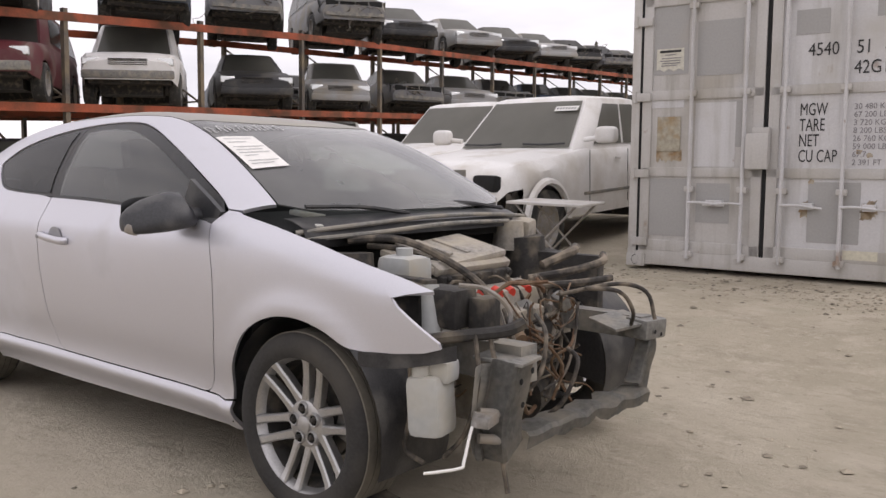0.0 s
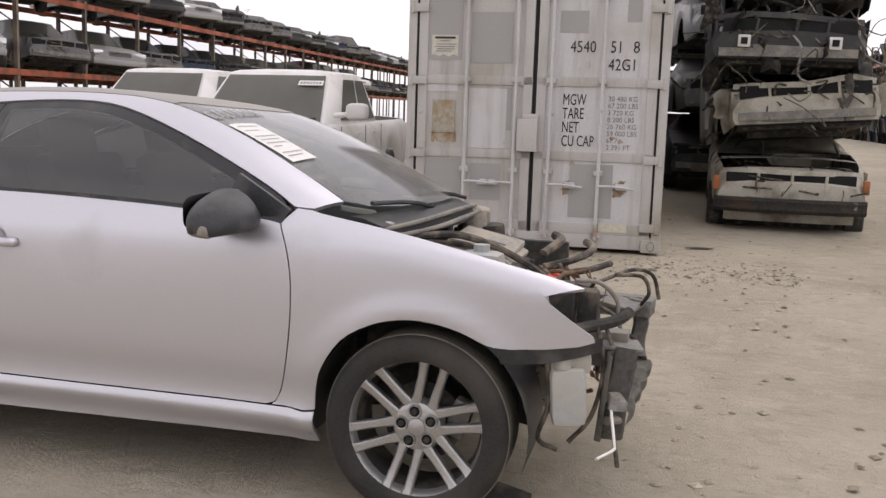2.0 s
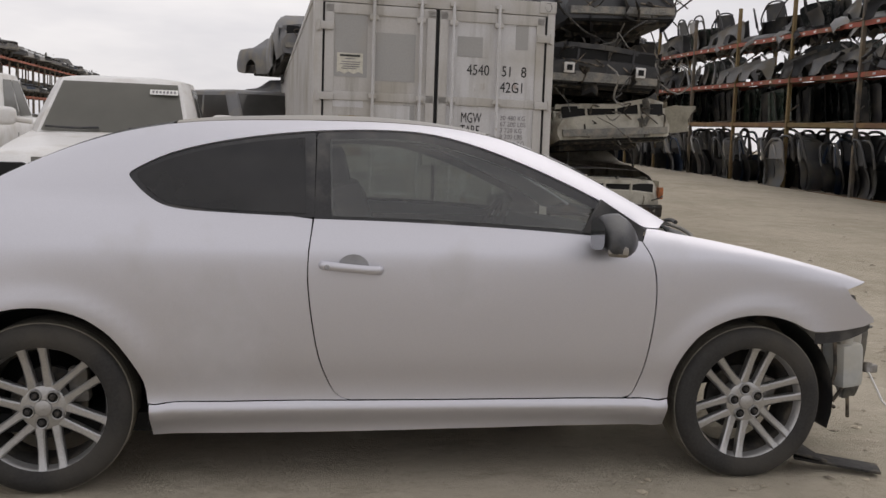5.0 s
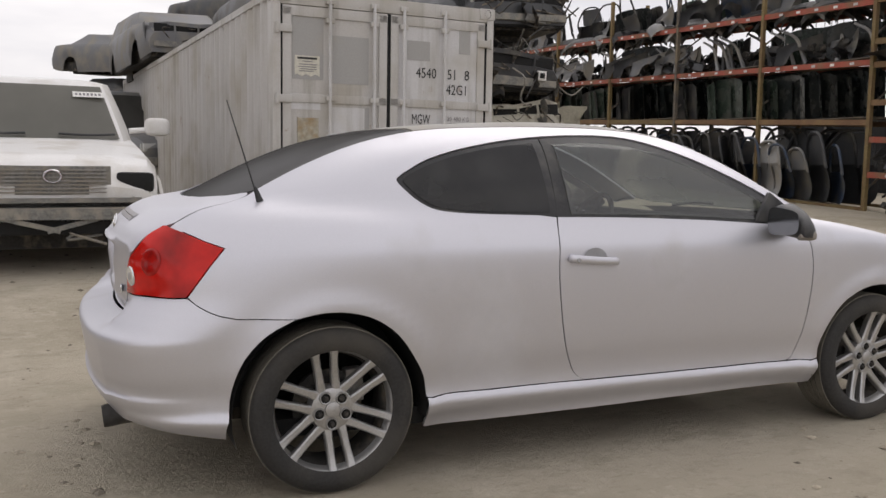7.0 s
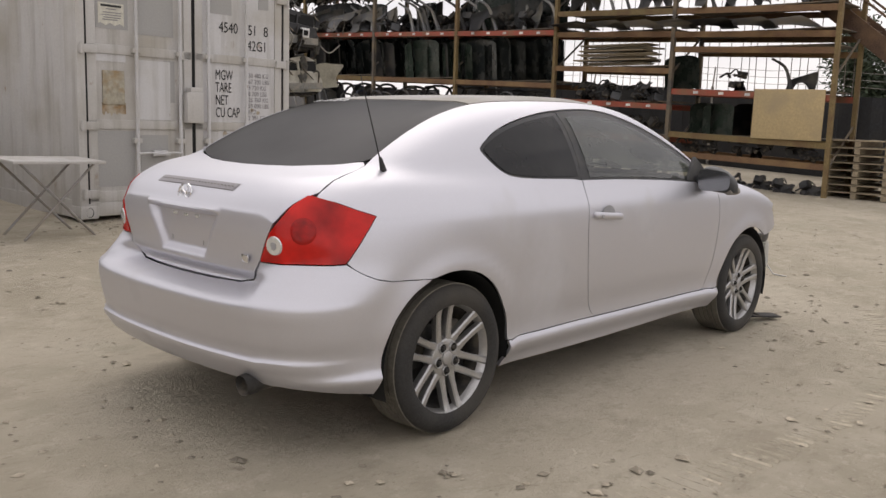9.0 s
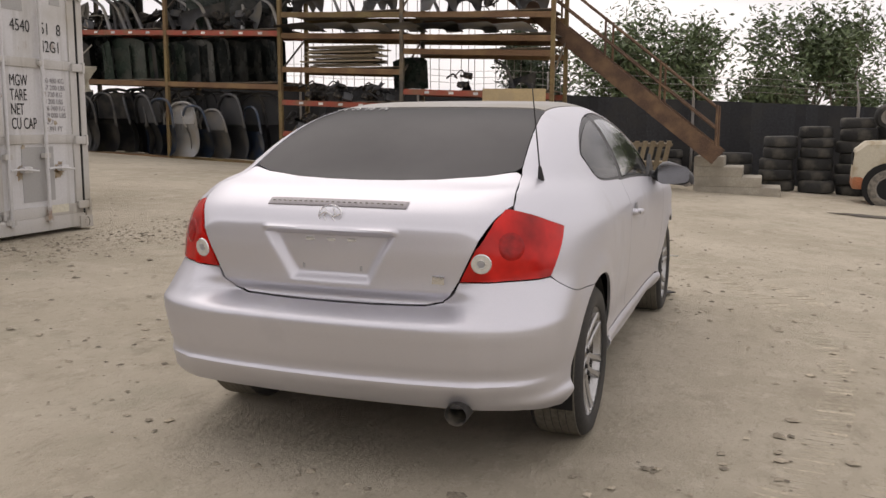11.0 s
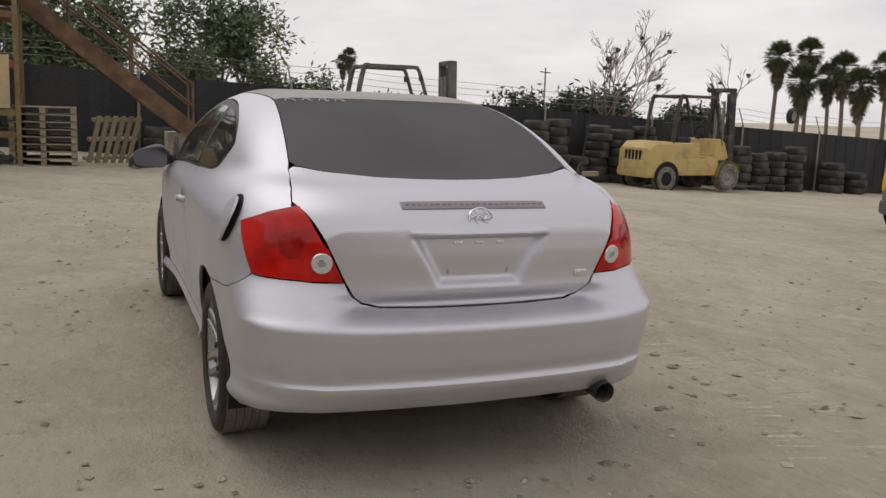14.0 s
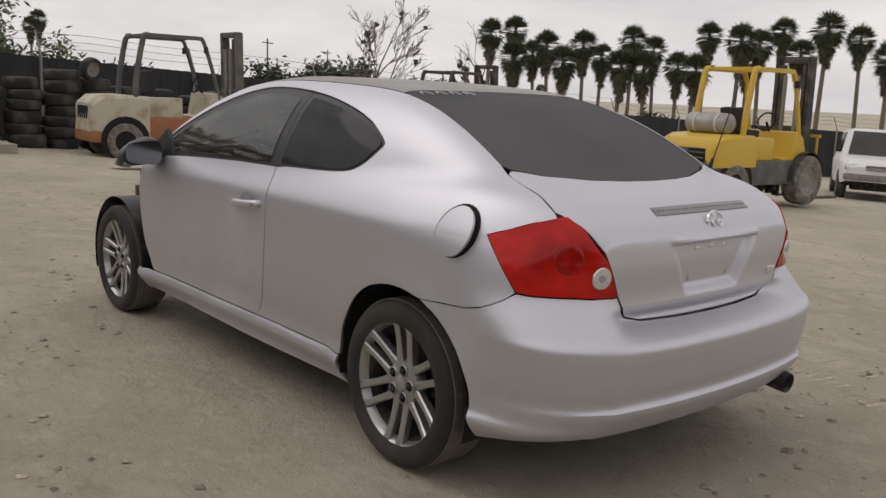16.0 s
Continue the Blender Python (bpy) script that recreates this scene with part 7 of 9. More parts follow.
part("inner_nose", bm, "engine_dark", white_truck, "dark bare metal behind the missing bumper")
for s in (-1, 1):
    bm = bmesh.new()
    crumpled(bm, (2.50, s * 0.84, 0.60), 0.34, 0.26, (90, 0, 10 * s), random.Random(70 + s), 0.10)
    part("torn_liner", bm, "grey_metal", white_truck, "torn grey inner panel")
vehicle("pickup_truck", "white pickup standing behind, paper placard in its windscreen", "pickup", "white", placed(-5.15, 8.6, -86), seed=5, glass_mat="pale_glass")
vehicle("sport_utility", "dusty dark estate wagon parked behind the pickup", "suv", "grey", placed(-1.5, 14.5, -60), seed=6)
vehicle("white_van", "white utility vehicle far behind the container", "suv", "white", placed(-3.2, 23.0, -80), seed=7)

# folding table by the container
tb = thing("folding_table", "small grey folding table with crossed legs", "table", m=Matrix.Translation((-0.88, 4.17, ground_z(-0.88, 4.17))) @ pose(0, 0, 0, 0, 0, 4))
bm = bmesh.new()
box(bm, (0, 0, 0.63), (0.78, 0.48, 0.025), pose(0, 0, 0, 2, 1, 0), bevel=0.006)
part("tabletop", bm, "box_paint", tb)
for y in (-0.19, 0.19):
    for s in (-1, 1):
        bm = bmesh.new()
        rod(bm, (-0.32 * s, y, 0.62), (0.30 * s, y, 0.0), 0.011, seg=8)
        part("leg", bm, "steel", tb)

# stack of wrecks beside the container
M["cream_wreck"] = material("chalky_cream_paint", (0.50, 0.48, 0.41), 0.6, 0.0, 40, 0.12, 0.08, (0.18, 0.15, 0.11), 3, 0.38)
PAINTS["cream"] = M["cream_wreck"]
bottom = vehicle("wrecked_pickup", "off-white old pickup with crushed cab at the bottom of a stack", "pickup", "cream", placed(3.50, 9.55, -92, -0.20) @ Matrix.Scale(0.92, 4), front="none", crush=0.35, seed=21, hood=False, glassy=False)
mid_w = vehicle("wrecked_van", "stripped cream-coloured wreck stacked on the pickup, no doors or wheels", "sedan", "cream", Matrix.Translation((3.50, 9.25, 1.16)) @ pose(0, 0, 0, 4, -2, -89), front="none", crush=0.35, seed=22, hood=False, glassy=False, wheels=False)
top_w = vehicle("wrecked_sedan", "stripped dark wreck on top of a stack, wiring hanging out", "sedan", "black", Matrix.Translation((3.35, 9.1, 1.98)) @ pose(0, 0, 0, -2, 2, -93), front="none", crush=0.6, seed=23, hood=False, glassy=False, skip_wheels=(2, 3))


roof_w = vehicle("wrecked_sedan", "flattened dark grey wreck thrown on top of a stack", "sedan", "dark", Matrix.Translation((3.45, 9.3, 2.66)) @ pose(0, 0, 0, 3, -3, -87), front="none", crush=0.4, seed=24, hood=False, glassy=False, wheels=False)


def junk(parent, n, lo, hi, seed, mats=("engine_dark", "wire", "grey_metal", "engine_dark"), size=0.12):
    """Loose torn parts and wires, each a part."""
    rnd = random.Random(seed)
    for k in range(n):
        c = Vector([rnd.uniform(a, b) for a, b in zip(lo, hi)])
        bm = bmesh.new()
        if k % 3 == 0:
            crumpled(bm, c, rnd.uniform(1.2, 3.2) * size, rnd.uniform(0.7, 1.8) * size, (rnd.uniform(0, 180), rnd.uniform(40, 130), rnd.uniform(-40, 40)), rnd)
        else:
            pts = [c]
            for j in range(3):
                pts.append(pts[-1] + Vector((rnd.uniform(-1, 1), rnd.uniform(-1, 1), rnd.uniform(-1, 0.6))) * size * 1.8)
            tube(bm, pts, rnd.uniform(0.005, 0.014), 6, 3)
        part("torn_part", bm, rnd.choice(mats), parent)


junk(bottom, 10, (2.0, -0.7, 0.75), (2.7, 0.7, 0.95), 31)
junk(mid_w, 30, (1.2, -0.8, 0.30), (2.35, 0.8, 0.70), 32)
junk(roof_w, 40, (1.0, -0.9, 0.25), (2.45, 0.9, 1.05), 34, size=0.18)
junk(top_w, 60, (1.0, -0.85, 0.30), (2.40, 0.85, 0.95), 33, size=0.16)
M["old_bumper"] = material("rusty_grey_bumper", (0.075, 0.072, 0.068), 0.6, 0.2, 30, 0.3, 0.1, (0.15, 0.10, 0.065), 4, 0.42)
bm = bmesh.new()
rows = []
for y in np.linspace(-0.88, 0.88, 15):
    x = 2.86 - 0.10 * (abs(y) / 0.88) ** 4
    rows.append([(x - 0.10, y, 0.63), (x, y, 0.635), (x + 0.03, y, 0.60), (x + 0.015, y, 0.55), (x + 0.03, y, 0.50), (x, y, 0.455), (x - 0.10, y, 0.46)])
grid_surface(bm, rows)
bmesh.ops.solidify(bm, geom=bm.faces[:], thickness=0.006)
part("bumper", bm, "old_bumper", bottom, "long grey steel bumper, rusty at the ends")
bm = bmesh.new()
rows = [[(2.80 - 0.06 * (y / 0.75) ** 4 - 0.05 * v, y, 0.45 - 0.11 * v) for v in np.linspace(0, 1, 4)] for y in np.linspace(-0.75, 0.75, 9)]
grid_surface(bm, rows)
bmesh.ops.solidify(bm, geom=bm.faces[:], thickness=0.008)
part("valance", bm, "cream_wreck", bottom, "pale lower valance")
for s in (-1, 1):
    bm = bmesh.new()
    box(bm, (2.70, s * 0.86, 0.80), (0.10, 0.07, 0.17), bevel=0.015)
    part("turn_lamp", bm, material("amber_lens", (0.42, 0.12, 0.03), 0.35, 0.0, 30, 0.2, 0.02, (0.2, 0.13, 0.07), 8, 0.4), bottom, "dusty amber turn lamp")
bm = bmesh.new()
rows = [[(1.55 + 1.15 * u, -0.80 + 1.60 * v, 1.06 + 0.035 * math.sin(math.pi * v) + 0.03 * u) for v in np.linspace(0, 1, 9)] for u in np.linspace(0, 1, 6)]
grid_surface(bm, rows)
bmesh.ops.solidify(bm, geom=bm.faces[:], thickness=0.035)
part("bonnet", bm, PAINTS["white"], bottom, "white bonnet standing open")
# black slab put in as the shade of the engine bay
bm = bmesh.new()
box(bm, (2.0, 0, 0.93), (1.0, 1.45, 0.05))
part("engine_bay", bm, "gap", bottom, "black slab as the shade in the hollow under the bonnet")
for s, tilt in ((1, 16), (-1, -5)):
    bm = bmesh.new()
    crumpled(bm, (2.20, s * 0.84, 0.56), 0.55, 0.34, (90, 0, 90 - 60 * s + tilt), random.Random(50 + s), 0.12)
    part("hanging_wing", bm, "cream_wreck", mid_w, "torn cream wing hanging off")
for y in (-0.45, 0.47):
    bm = bmesh.new()
    box(bm, (2.38, y, 0.52), (0.05, 0.13, 0.13), bevel=0.01)
    fr = part("rail_end", bm, PAINTS["white"], top_w, "white square chassis-rail end")
    bm = bmesh.new()
    box(bm, (2.408, y, 0.52), (0.01, 0.07, 0.07))
    part("rail_hole", bm, "gap", fr)
add_wheel(top_w, (1.45, 0.86, 0.10), 0.31, 0.2, 1, 0, False)
bm = bmesh.new()
prism(bm, [(0, 0), (1.2, 0.1), (1.3, 0.55), (0.4, 0.8), (0, 0.6)], 0.04, Matrix.Translation((0.2, -0.98, 0.25)) @ pose(0, 0, 0, 90))
part("torn_door", bm, PAINTS["silver"], mid_w)

# wrecks lying on the container and more beyond it
vehicle("wrecked_car", "grey crushed car body lying on the container roof", "suv", "grey", box_m @ Matrix.Translation((-0.62, 9.6, CH - 0.34)) @ pose(0, 0, 0, 0, 0, -88), front="none", crush=0.5, seed=41, wheels=False, glassy=False)
vehicle("wrecked_car", "dark crushed car on the container roof", "sedan", "black", box_m @ Matrix.Translation((0.35, 4.6, CH - 0.22)) @ pose(0, 0, 0, 0, 0, -91), front="none", crush=0.5, seed=42, wheels=False, glassy=False)
for k, (x, y, z, paint) in enumerate(((2.80, 13.6, 0.0, "black"), (2.82, 13.7, 1.15, "grey"), (2.78, 13.6, 2.3, "silver"), (2.8, 13.6, 3.3, "black"), (1.85, 19.2, 0.0, "grey"), (1.9, 19.3, 1.15, "black"), (1.85, 19.2, 2.3, "maroon"), (1.88, 19.2, 3.4, "black"), (-0.6, 21.5, 0.0, "maroon"), (-0.6, 21.4, 1.15, "black"), (-0.7, 21.6, 2.3, "grey"))):
    vehicle("wrecked_car", ("dark", "grey", "pale", "black", "grey", "black", "maroon", "dark", "maroon", "black", "grey")[k] + " stripped wreck in a stack behind the container", "sedan", paint, placed(x, y, -88 + 3 * k, z - (0.1 if z else 0)), "stacked wrecks", front="none", crush=0.55, seed=140 + k, wheels=z == 0, glassy=False)


# ---- racks of wrecked cars ----
M["orange_beam"] = material("orange_rack_beam", (0.36, 0.075, 0.026), 0.6, 0.0, 40, 0.2, 0.1, (0.13, 0.06, 0.035), 2, 0.48)
M["rack_post"] = material("weathered_rack_post", (0.10, 0.09, 0.08), 0.7, 0.1, 40, 0.25, 0.1, (0.20, 0.16, 0.11), 3, 0.5)
M["brown_beam"] = material("rusty_brown_beam", (0.17, 0.095, 0.05), 0.75, 0.0, 40, 0.25, 0.1, (0.25, 0.16, 0.08), 2.5, 0.45)
M["olive_post"] = material("rusty_yellow_post", (0.20, 0.145, 0.06), 0.7, 0.0, 40, 0.25, 0.1, (0.17, 0.11, 0.06), 3, 0.45)
M["red_beam"] = material("faded_red_beam", (0.34, 0.075, 0.045), 0.6, 0.0, 40, 0.2, 0.1, (0.24, 0.13, 0.08), 3, 0.45)
M["wood"] = material("weathered_timber", (0.34, 0.28, 0.19), 0.85, 0.0, 20, 0.25, 0.2, (0.24, 0.20, 0.15), 5, 0.4, stretch=(1, 6, 6), island=0.2)
M["plywood"] = material("plywood_sheet", (0.48, 0.37, 0.20), 0.75, 0.0, 25, 0.1, 0.05, (0.40, 0.32, 0.20), 2, 0.4, stretch=(4, 1, 1))
RO, RD = Vector((-13.0, 13.0, 0)), Vector((-0.1440, 0.9896, 0))
RN = Vector((0.9896, 0.1440, 0))


def low_z(s):
    return 2.13 + 0.0396 * (s + 8.7)


def top_z(s):
    return float(np.interp(s, [-20, -8.6, -1.4, 13.6, 120], [2.85, 3.70, 4.22, 4.96, 10.3]))


car_rack = thing("car_rack", "long two-tier orange steel rack loaded with wrecked cars", "rack", m=Matrix.Identity(4))
BAY = 3.16
posts = [-17.55 + BAY * k for k in range(40)]
for k, s in enumerate(posts):
    g = RO + RD * s
    for d in (0.15, -2.4):
        p = g + RN * d
        bm = bmesh.new()
        bar(bm, (p.x, p.y, ground_z(p.x, p.y) - 0.1), (p.x, p.y, top_z(s) + 0.15), 0.10, 0.09, RD)
        part("post", bm, "rack_post", car_rack)
    if s < 40:
        a, b = g + RN * 0.15, g + RN * -2.4
        for z0, z1 in ((low_z(s) + 0.15, top_z(s) - 0.1), (0.7 + 0.045 * s, low_z(s) - 0.1)):
            bm = bmesh.new()
            bar(bm, (a.x, a.y, z0), (b.x, b.y, z1), 0.035, 0.035)
            bar(bm, (b.x, b.y, z0), (a.x, a.y, z0 + 0.05), 0.035, 0.035)
            part("brace", bm, "rack_post", car_rack)
    if k + 1 < len(posts):
        h = RO + RD * posts[k + 1]
        for d in (0.18, -2.35):
            for fz in (low_z, top_z):
                p, q = g + RN * d, h + RN * d
                bm = bmesh.new()
                bar(bm, (p.x, p.y, fz(s)), (q.x, q.y, fz(posts[k + 1])), 0.06, 0.15)
                part("beam", bm, "orange_beam", car_rack)

masters = [
    ("sedan", "black", "lamps", "dusty black sedan on a steel rack"), ("suv", "white", "lamps", "white off-road wagon with damaged nose on a rack"),
    ("mini", "silver", "lamps", "small grey hatchback with torn bumper on a rack"), ("sedan", "grey", "none", "dark grey sedan without front end on a rack"),
    ("sedan", "grey", "none", "dusty grey saloon without bumper on a rack"), ("sedan", "silver", "lamps", "pale saloon with twin grille on a rack"),
    ("sedan", "blue", "none", "dark blue wreck without bumper on a rack"), ("suv", "maroon", "lamps", "maroon wagon on a rack"), ("sedan", "black", "none", "black wreck with gaping nose on a rack"),
    ("suv", "grey", "none", "grey wagon without nose on a rack, engine bared"),
]
first = {}
mid_order = [3, 7, 1, 0, 2, 3, 5, 4, 6, 8, 3, 5, 0, 4]
top_order = [8, 0, 6, 4, 9, 0, 5, 0, 5, 8, 4, 3, 0]
low_order = [3, 0, 5, 4, 1, 8, 6, 5, 0, 4, 3, 5, 8]
rnd = random.Random(77)


def rack_car(kind, s, z, off=0.0):
    turn = -40 + rnd.uniform(-5, 5)
    c = RO + RD * (s + 1.42) + RN * (-1.55 + off)
    m = Matrix.Translation((c.x, c.y, z)) @ pose(0, 0, 0, rnd.uniform(-1.5, 1.5), 0, 8 + turn)
    if kind in first:
        copy_thing(first[kind], m)
    else:
        style, paint, frontal, label = masters[kind]
        first[kind] = vehicle("wrecked_car", label, style, paint, m, "wrecks on the car rack", frontal, wheels=style != "suv" or True, seed=60 + kind, hood=kind not in (3, 6, 8, 9), glass_mat="pale_glass" if kind in (0, 1, 2, 3, 5) else "car_glass")
        if frontal == "none":
            st = STYLES[style]
            junk(first[kind], 12, (st["L"] / 2 - 0.9, -0.8, 0.3), (st["L"] / 2 + 0.05, 0.8, 0.95), 80 + kind)


for k, s in enumerate(posts[1:-1]):
    mid = s + BAY / 2
    j = k % 13
    rack_car(top_order[j], mid + rnd.uniform(-0.2, 0.2), top_z(mid) + 0.08, 0.1)
    if mid < 60:
        rack_car(mid_order[j], mid + rnd.uniform(-0.2, 0.2), low_z(mid) + 0.08, 0.1)
    if mid < 22:
        c = RO + RD * mid
        rack_car(low_order[j], mid, ground_z(c.x, c.y), 0.2)
    elif mid < 95 and k % 2:
        rack_car(low_order[j], mid, low_z(mid) + 0.08, 0.2)

# a second row of wrecks behind the first
for k, s in enumerate(posts[2:13]):
    mid = s + BAY / 2
    for d in (-3.6, -6.0):
        p, q = RO + RD * s + RN * d, RO + RD * (s + BAY) + RN * d
        bm = bmesh.new()
        bar(bm, (p.x, p.y, low_z(s)), (q.x, q.y, low_z(s + BAY)), 0.06, 0.15)
        part("beam", bm, "orange_beam", car_rack)
        bm = bmesh.new()
        bar(bm, (p.x, p.y, ground_z(p.x, p.y) - 0.1), (p.x, p.y, low_z(s) + 0.2), 0.10, 0.09, RD)
        part("post", bm, "rack_post", car_rack)
    rack_car((8, 3, 0, 6, 4)[k % 5], mid + rnd.uniform(-0.3, 0.3), low_z(mid) + 0.08, -3.7)

# ---- parts rack ----
RX = 11.7
parts_rack = thing("parts_rack", "tall rusty steel rack filled with car doors, glass and body panels", "rack")
ry = [2.4, 5.5, 8.3, 11.2, 14.1, 17.0, 19.9, 22.8, 25.7, 28.6, 31.5, 34.4, 37.3, 40.2, 43.1, 46.0, 49.0, 52.0, 55.0]


def lev(z, y):
    return z + 0.035 * (y - 8.3)


for k, y in enumerate(ry):
    for x in (RX, RX + 1.15):
        bm = bmesh.new()
        bar(bm, (x, y, ground_z(x, y) - 0.1), (x, y, lev(5.35 if y > 3 else 4.9, y)), 0.085, 0.075, (0, 1, 0))
        part("post", bm, "olive_post" if k % 3 != 1 else "rack_post", parts_rack)
    for z in (0.8, 2.4, 3.7):
        bm = bmesh.new()
        bar(bm, (RX, y, lev(z, y)), (RX + 1.15, y, lev(z + 0.8, y)), 0.03, 0.03)
        part("brace", bm, "rack_post", parts_rack)
bay_levels = [(0.87, 1.24, 2.06, 2.86, 3.14, 3.58, 4.35), (1.10, 1.76, 2.45, 3.15, 3.58, 4.35)] + [(0.42, 2.08, 3.20, 4.32)] * 16
for k, zs in enumerate(bay_levels):
    for z in zs:
        for x in (RX, RX + 1.15):
            bm = bmesh.new()
            a, b = (x, ry[k] + 0.04, lev(z, ry[k])), (x, ry[k + 1] - 0.04, lev(z, ry[k + 1]))
            bar(bm, a, b, 0.05, 0.11)
            red = (k == 1 and z in (1.10, 1.76)) or (k == 0 and z in (2.06,)) or (k > 1 and z == 3.20) or z == 4.32
            beam = part("beam", bm, "red_beam" if red else "brown_beam" if (k + int(z * 10)) % 3 else "olive_post", parts_rack)
            if red and x == RX:
                for j in range(5):
                    q = Vector(a).lerp(Vector(b), 0.15 + 0.17 * j)
                    bm = bmesh.new()
                    box(bm, (q.x - 0.027, q.y, q.z), (0.004, 0.10, 0.05))
                    part("tag", bm, "paper" if j % 2 else "box_light", beam)
        if z > 1.0:
            bm = bmesh.new()
            box(bm, (RX + 0.575, (ry[k] + ry[k + 1]) / 2, lev(z, (ry[k] + ry[k + 1]) / 2) + 0.06), (1.05, ry[k + 1] - ry[k] - 0.12, 0.02))
            part("shelf_board", bm, "rack_post", parts_rack)
for k in range(44):
    y = 2.5 + 0.2 * k + 0.05 * math.sin(k * 5)
    bm = bmesh.new()
    rod(bm, (RX + 1.2, y, lev(2.1, y)), (RX + 1.2, y + 0.03 * math.sin(k), lev(5.0, y)), 0.008, seg=5)
    part("back_wire", bm, "steel", parts_rack)


def door_mesh(seed):
    """A loose car door: a rounded lower shell under an open window frame."""
    rnd = random.Random(seed)
    w, h, b = rnd.uniform(0.92, 1.12), rnd.uniform(0.98, 1.14), rnd.uniform(0.55, 0.65)
    bm = bmesh.new()
    rows = []
    for v in np.linspace(0, 1, 8):
        x0, x1 = 0.10 * max(0, 1 - v * 4) ** 2, w - 0.14 * max(0, 1 - v * 3) ** 2
        rows.append([(x0 + (x1 - x0) * u, b * v, 0.11 * math.sin(math.pi * (0.15 + 0.7 * v)) - 0.03 * abs(2 * u - 1) ** 3) for u in np.linspace(0, 1, 7)])
    grid_surface(bm, rows)
    bmesh.ops.solidify(bm, geom=bm.faces[:], thickness=0.09)
    lean = rnd.uniform(0.1, 0.35)
    tube(bm, [(0.03, b - 0.05, 0.04), (0.06, h * 0.85, 0.0), (0.20, h, -0.02), (w * 0.6, h - 0.02, -0.02), (w - lean * 0.5, b + 0.16, 0.02), (w - 0.03, b - 0.03, 0.04)], 0.026, 6, 3)
    if rnd.random() < 0.6:
        rows = [[(0.06 + (w - 0.35) * u, b + (h - b - 0.04) * v, 0.01) for u in np.linspace(0, 1, 3)] for v in np.linspace(0, 1, 3)]
        grid_surface(bm, rows)
    return bm


def shaped(kind, seed):
    rnd = random.Random(seed)
    bm = bmesh.new()
    if kind == "pane":
        w, h = rnd.uniform(0.7, 1.1), rnd.uniform(0.62, 0.85)
        rows = [[(u * w, v * h * (1 - 0.12 * abs(2 * u - 1) ** 3), 0.10 * math.sin(math.pi * u)) for u in np.linspace(0, 1, 9)] for v in np.linspace(0, 1, 4)]
        grid_surface(bm, rows)
        bmesh.ops.solidify(bm, geom=bm.faces[:], thickness=0.03)
    elif kind == "wing":
        rows = []
        for u in np.linspace(0, 1, 12):
            cut = 0.30 * math.sqrt(max(0, 1 - ((u - 0.45) / 0.28) ** 2)) if abs(u - 0.45) < 0.28 else 0.0
            rows.append([(u * 0.95, cut + (0.62 - 0.25 * u - cut) * v, 0.16 * math.sin(v * 1.9) - 0.05 * u) for v in np.linspace(0, 1, 6)])
        grid_surface(bm, rows)
        bmesh.ops.solidify(bm, geom=bm.faces[:], thickness=0.012)
    elif kind == "bumper":
        rows = []
        for u in np.linspace(-1, 1, 15):
            rows.append([(u * 0.82, 0.12 * math.cos(v * 2.2) - 0.30 * abs(u) ** 3, 0.2 + 0.22 * math.sin(v * 2.0)) for v in np.linspace(-0.9, 0.9, 6)])
        grid_surface(bm, rows)
        bmesh.ops.solidify(bm, geom=bm.faces[:], thickness=0.012)
    elif kind == "strip":
        tube(bm, [(0, 0, 0), (0.1, 0.25, 0.05), (0.25, 0.55, 0.1), (0.55, 0.75, 0.05)], 0.05, 8, 4, 0.025)
    else:
        for j in range(7):
            c = Vector((rnd.uniform(0, 0.45), rnd.uniform(0.05, 0.38), rnd.uniform(-0.15, 0.15)))
            if j < 2:
                crumpled(bm, c, rnd.uniform(0.25, 0.45), rnd.uniform(0.15, 0.3), (rnd.uniform(0, 180), rnd.uniform(0, 180), 0), rnd)
            elif j < 4:
                rod(bm, c, c + Vector((rnd.uniform(-0.15, 0.15), rnd.uniform(-0.05, 0.12), 0.14)), rnd.uniform(0.05, 0.10), rnd.uniform(0.03, 0.09), seg=12)
            elif j < 5:
                box(bm, c, [rnd.uniform(0.10, 0.24) for _ in range(3)], pose(0, 0, 0, rnd.uniform(-40, 40), rnd.uniform(-40, 40), rnd.uniform(-40, 40)), bevel=0.03)
            else:
                tube(bm, [c, c + Vector((0.15, 0.1, 0.1)), c + Vector((0.3, rnd.uniform(-0.1, 0.15), 0.0))], rnd.uniform(0.012, 0.03), 6, 4)
    return bm


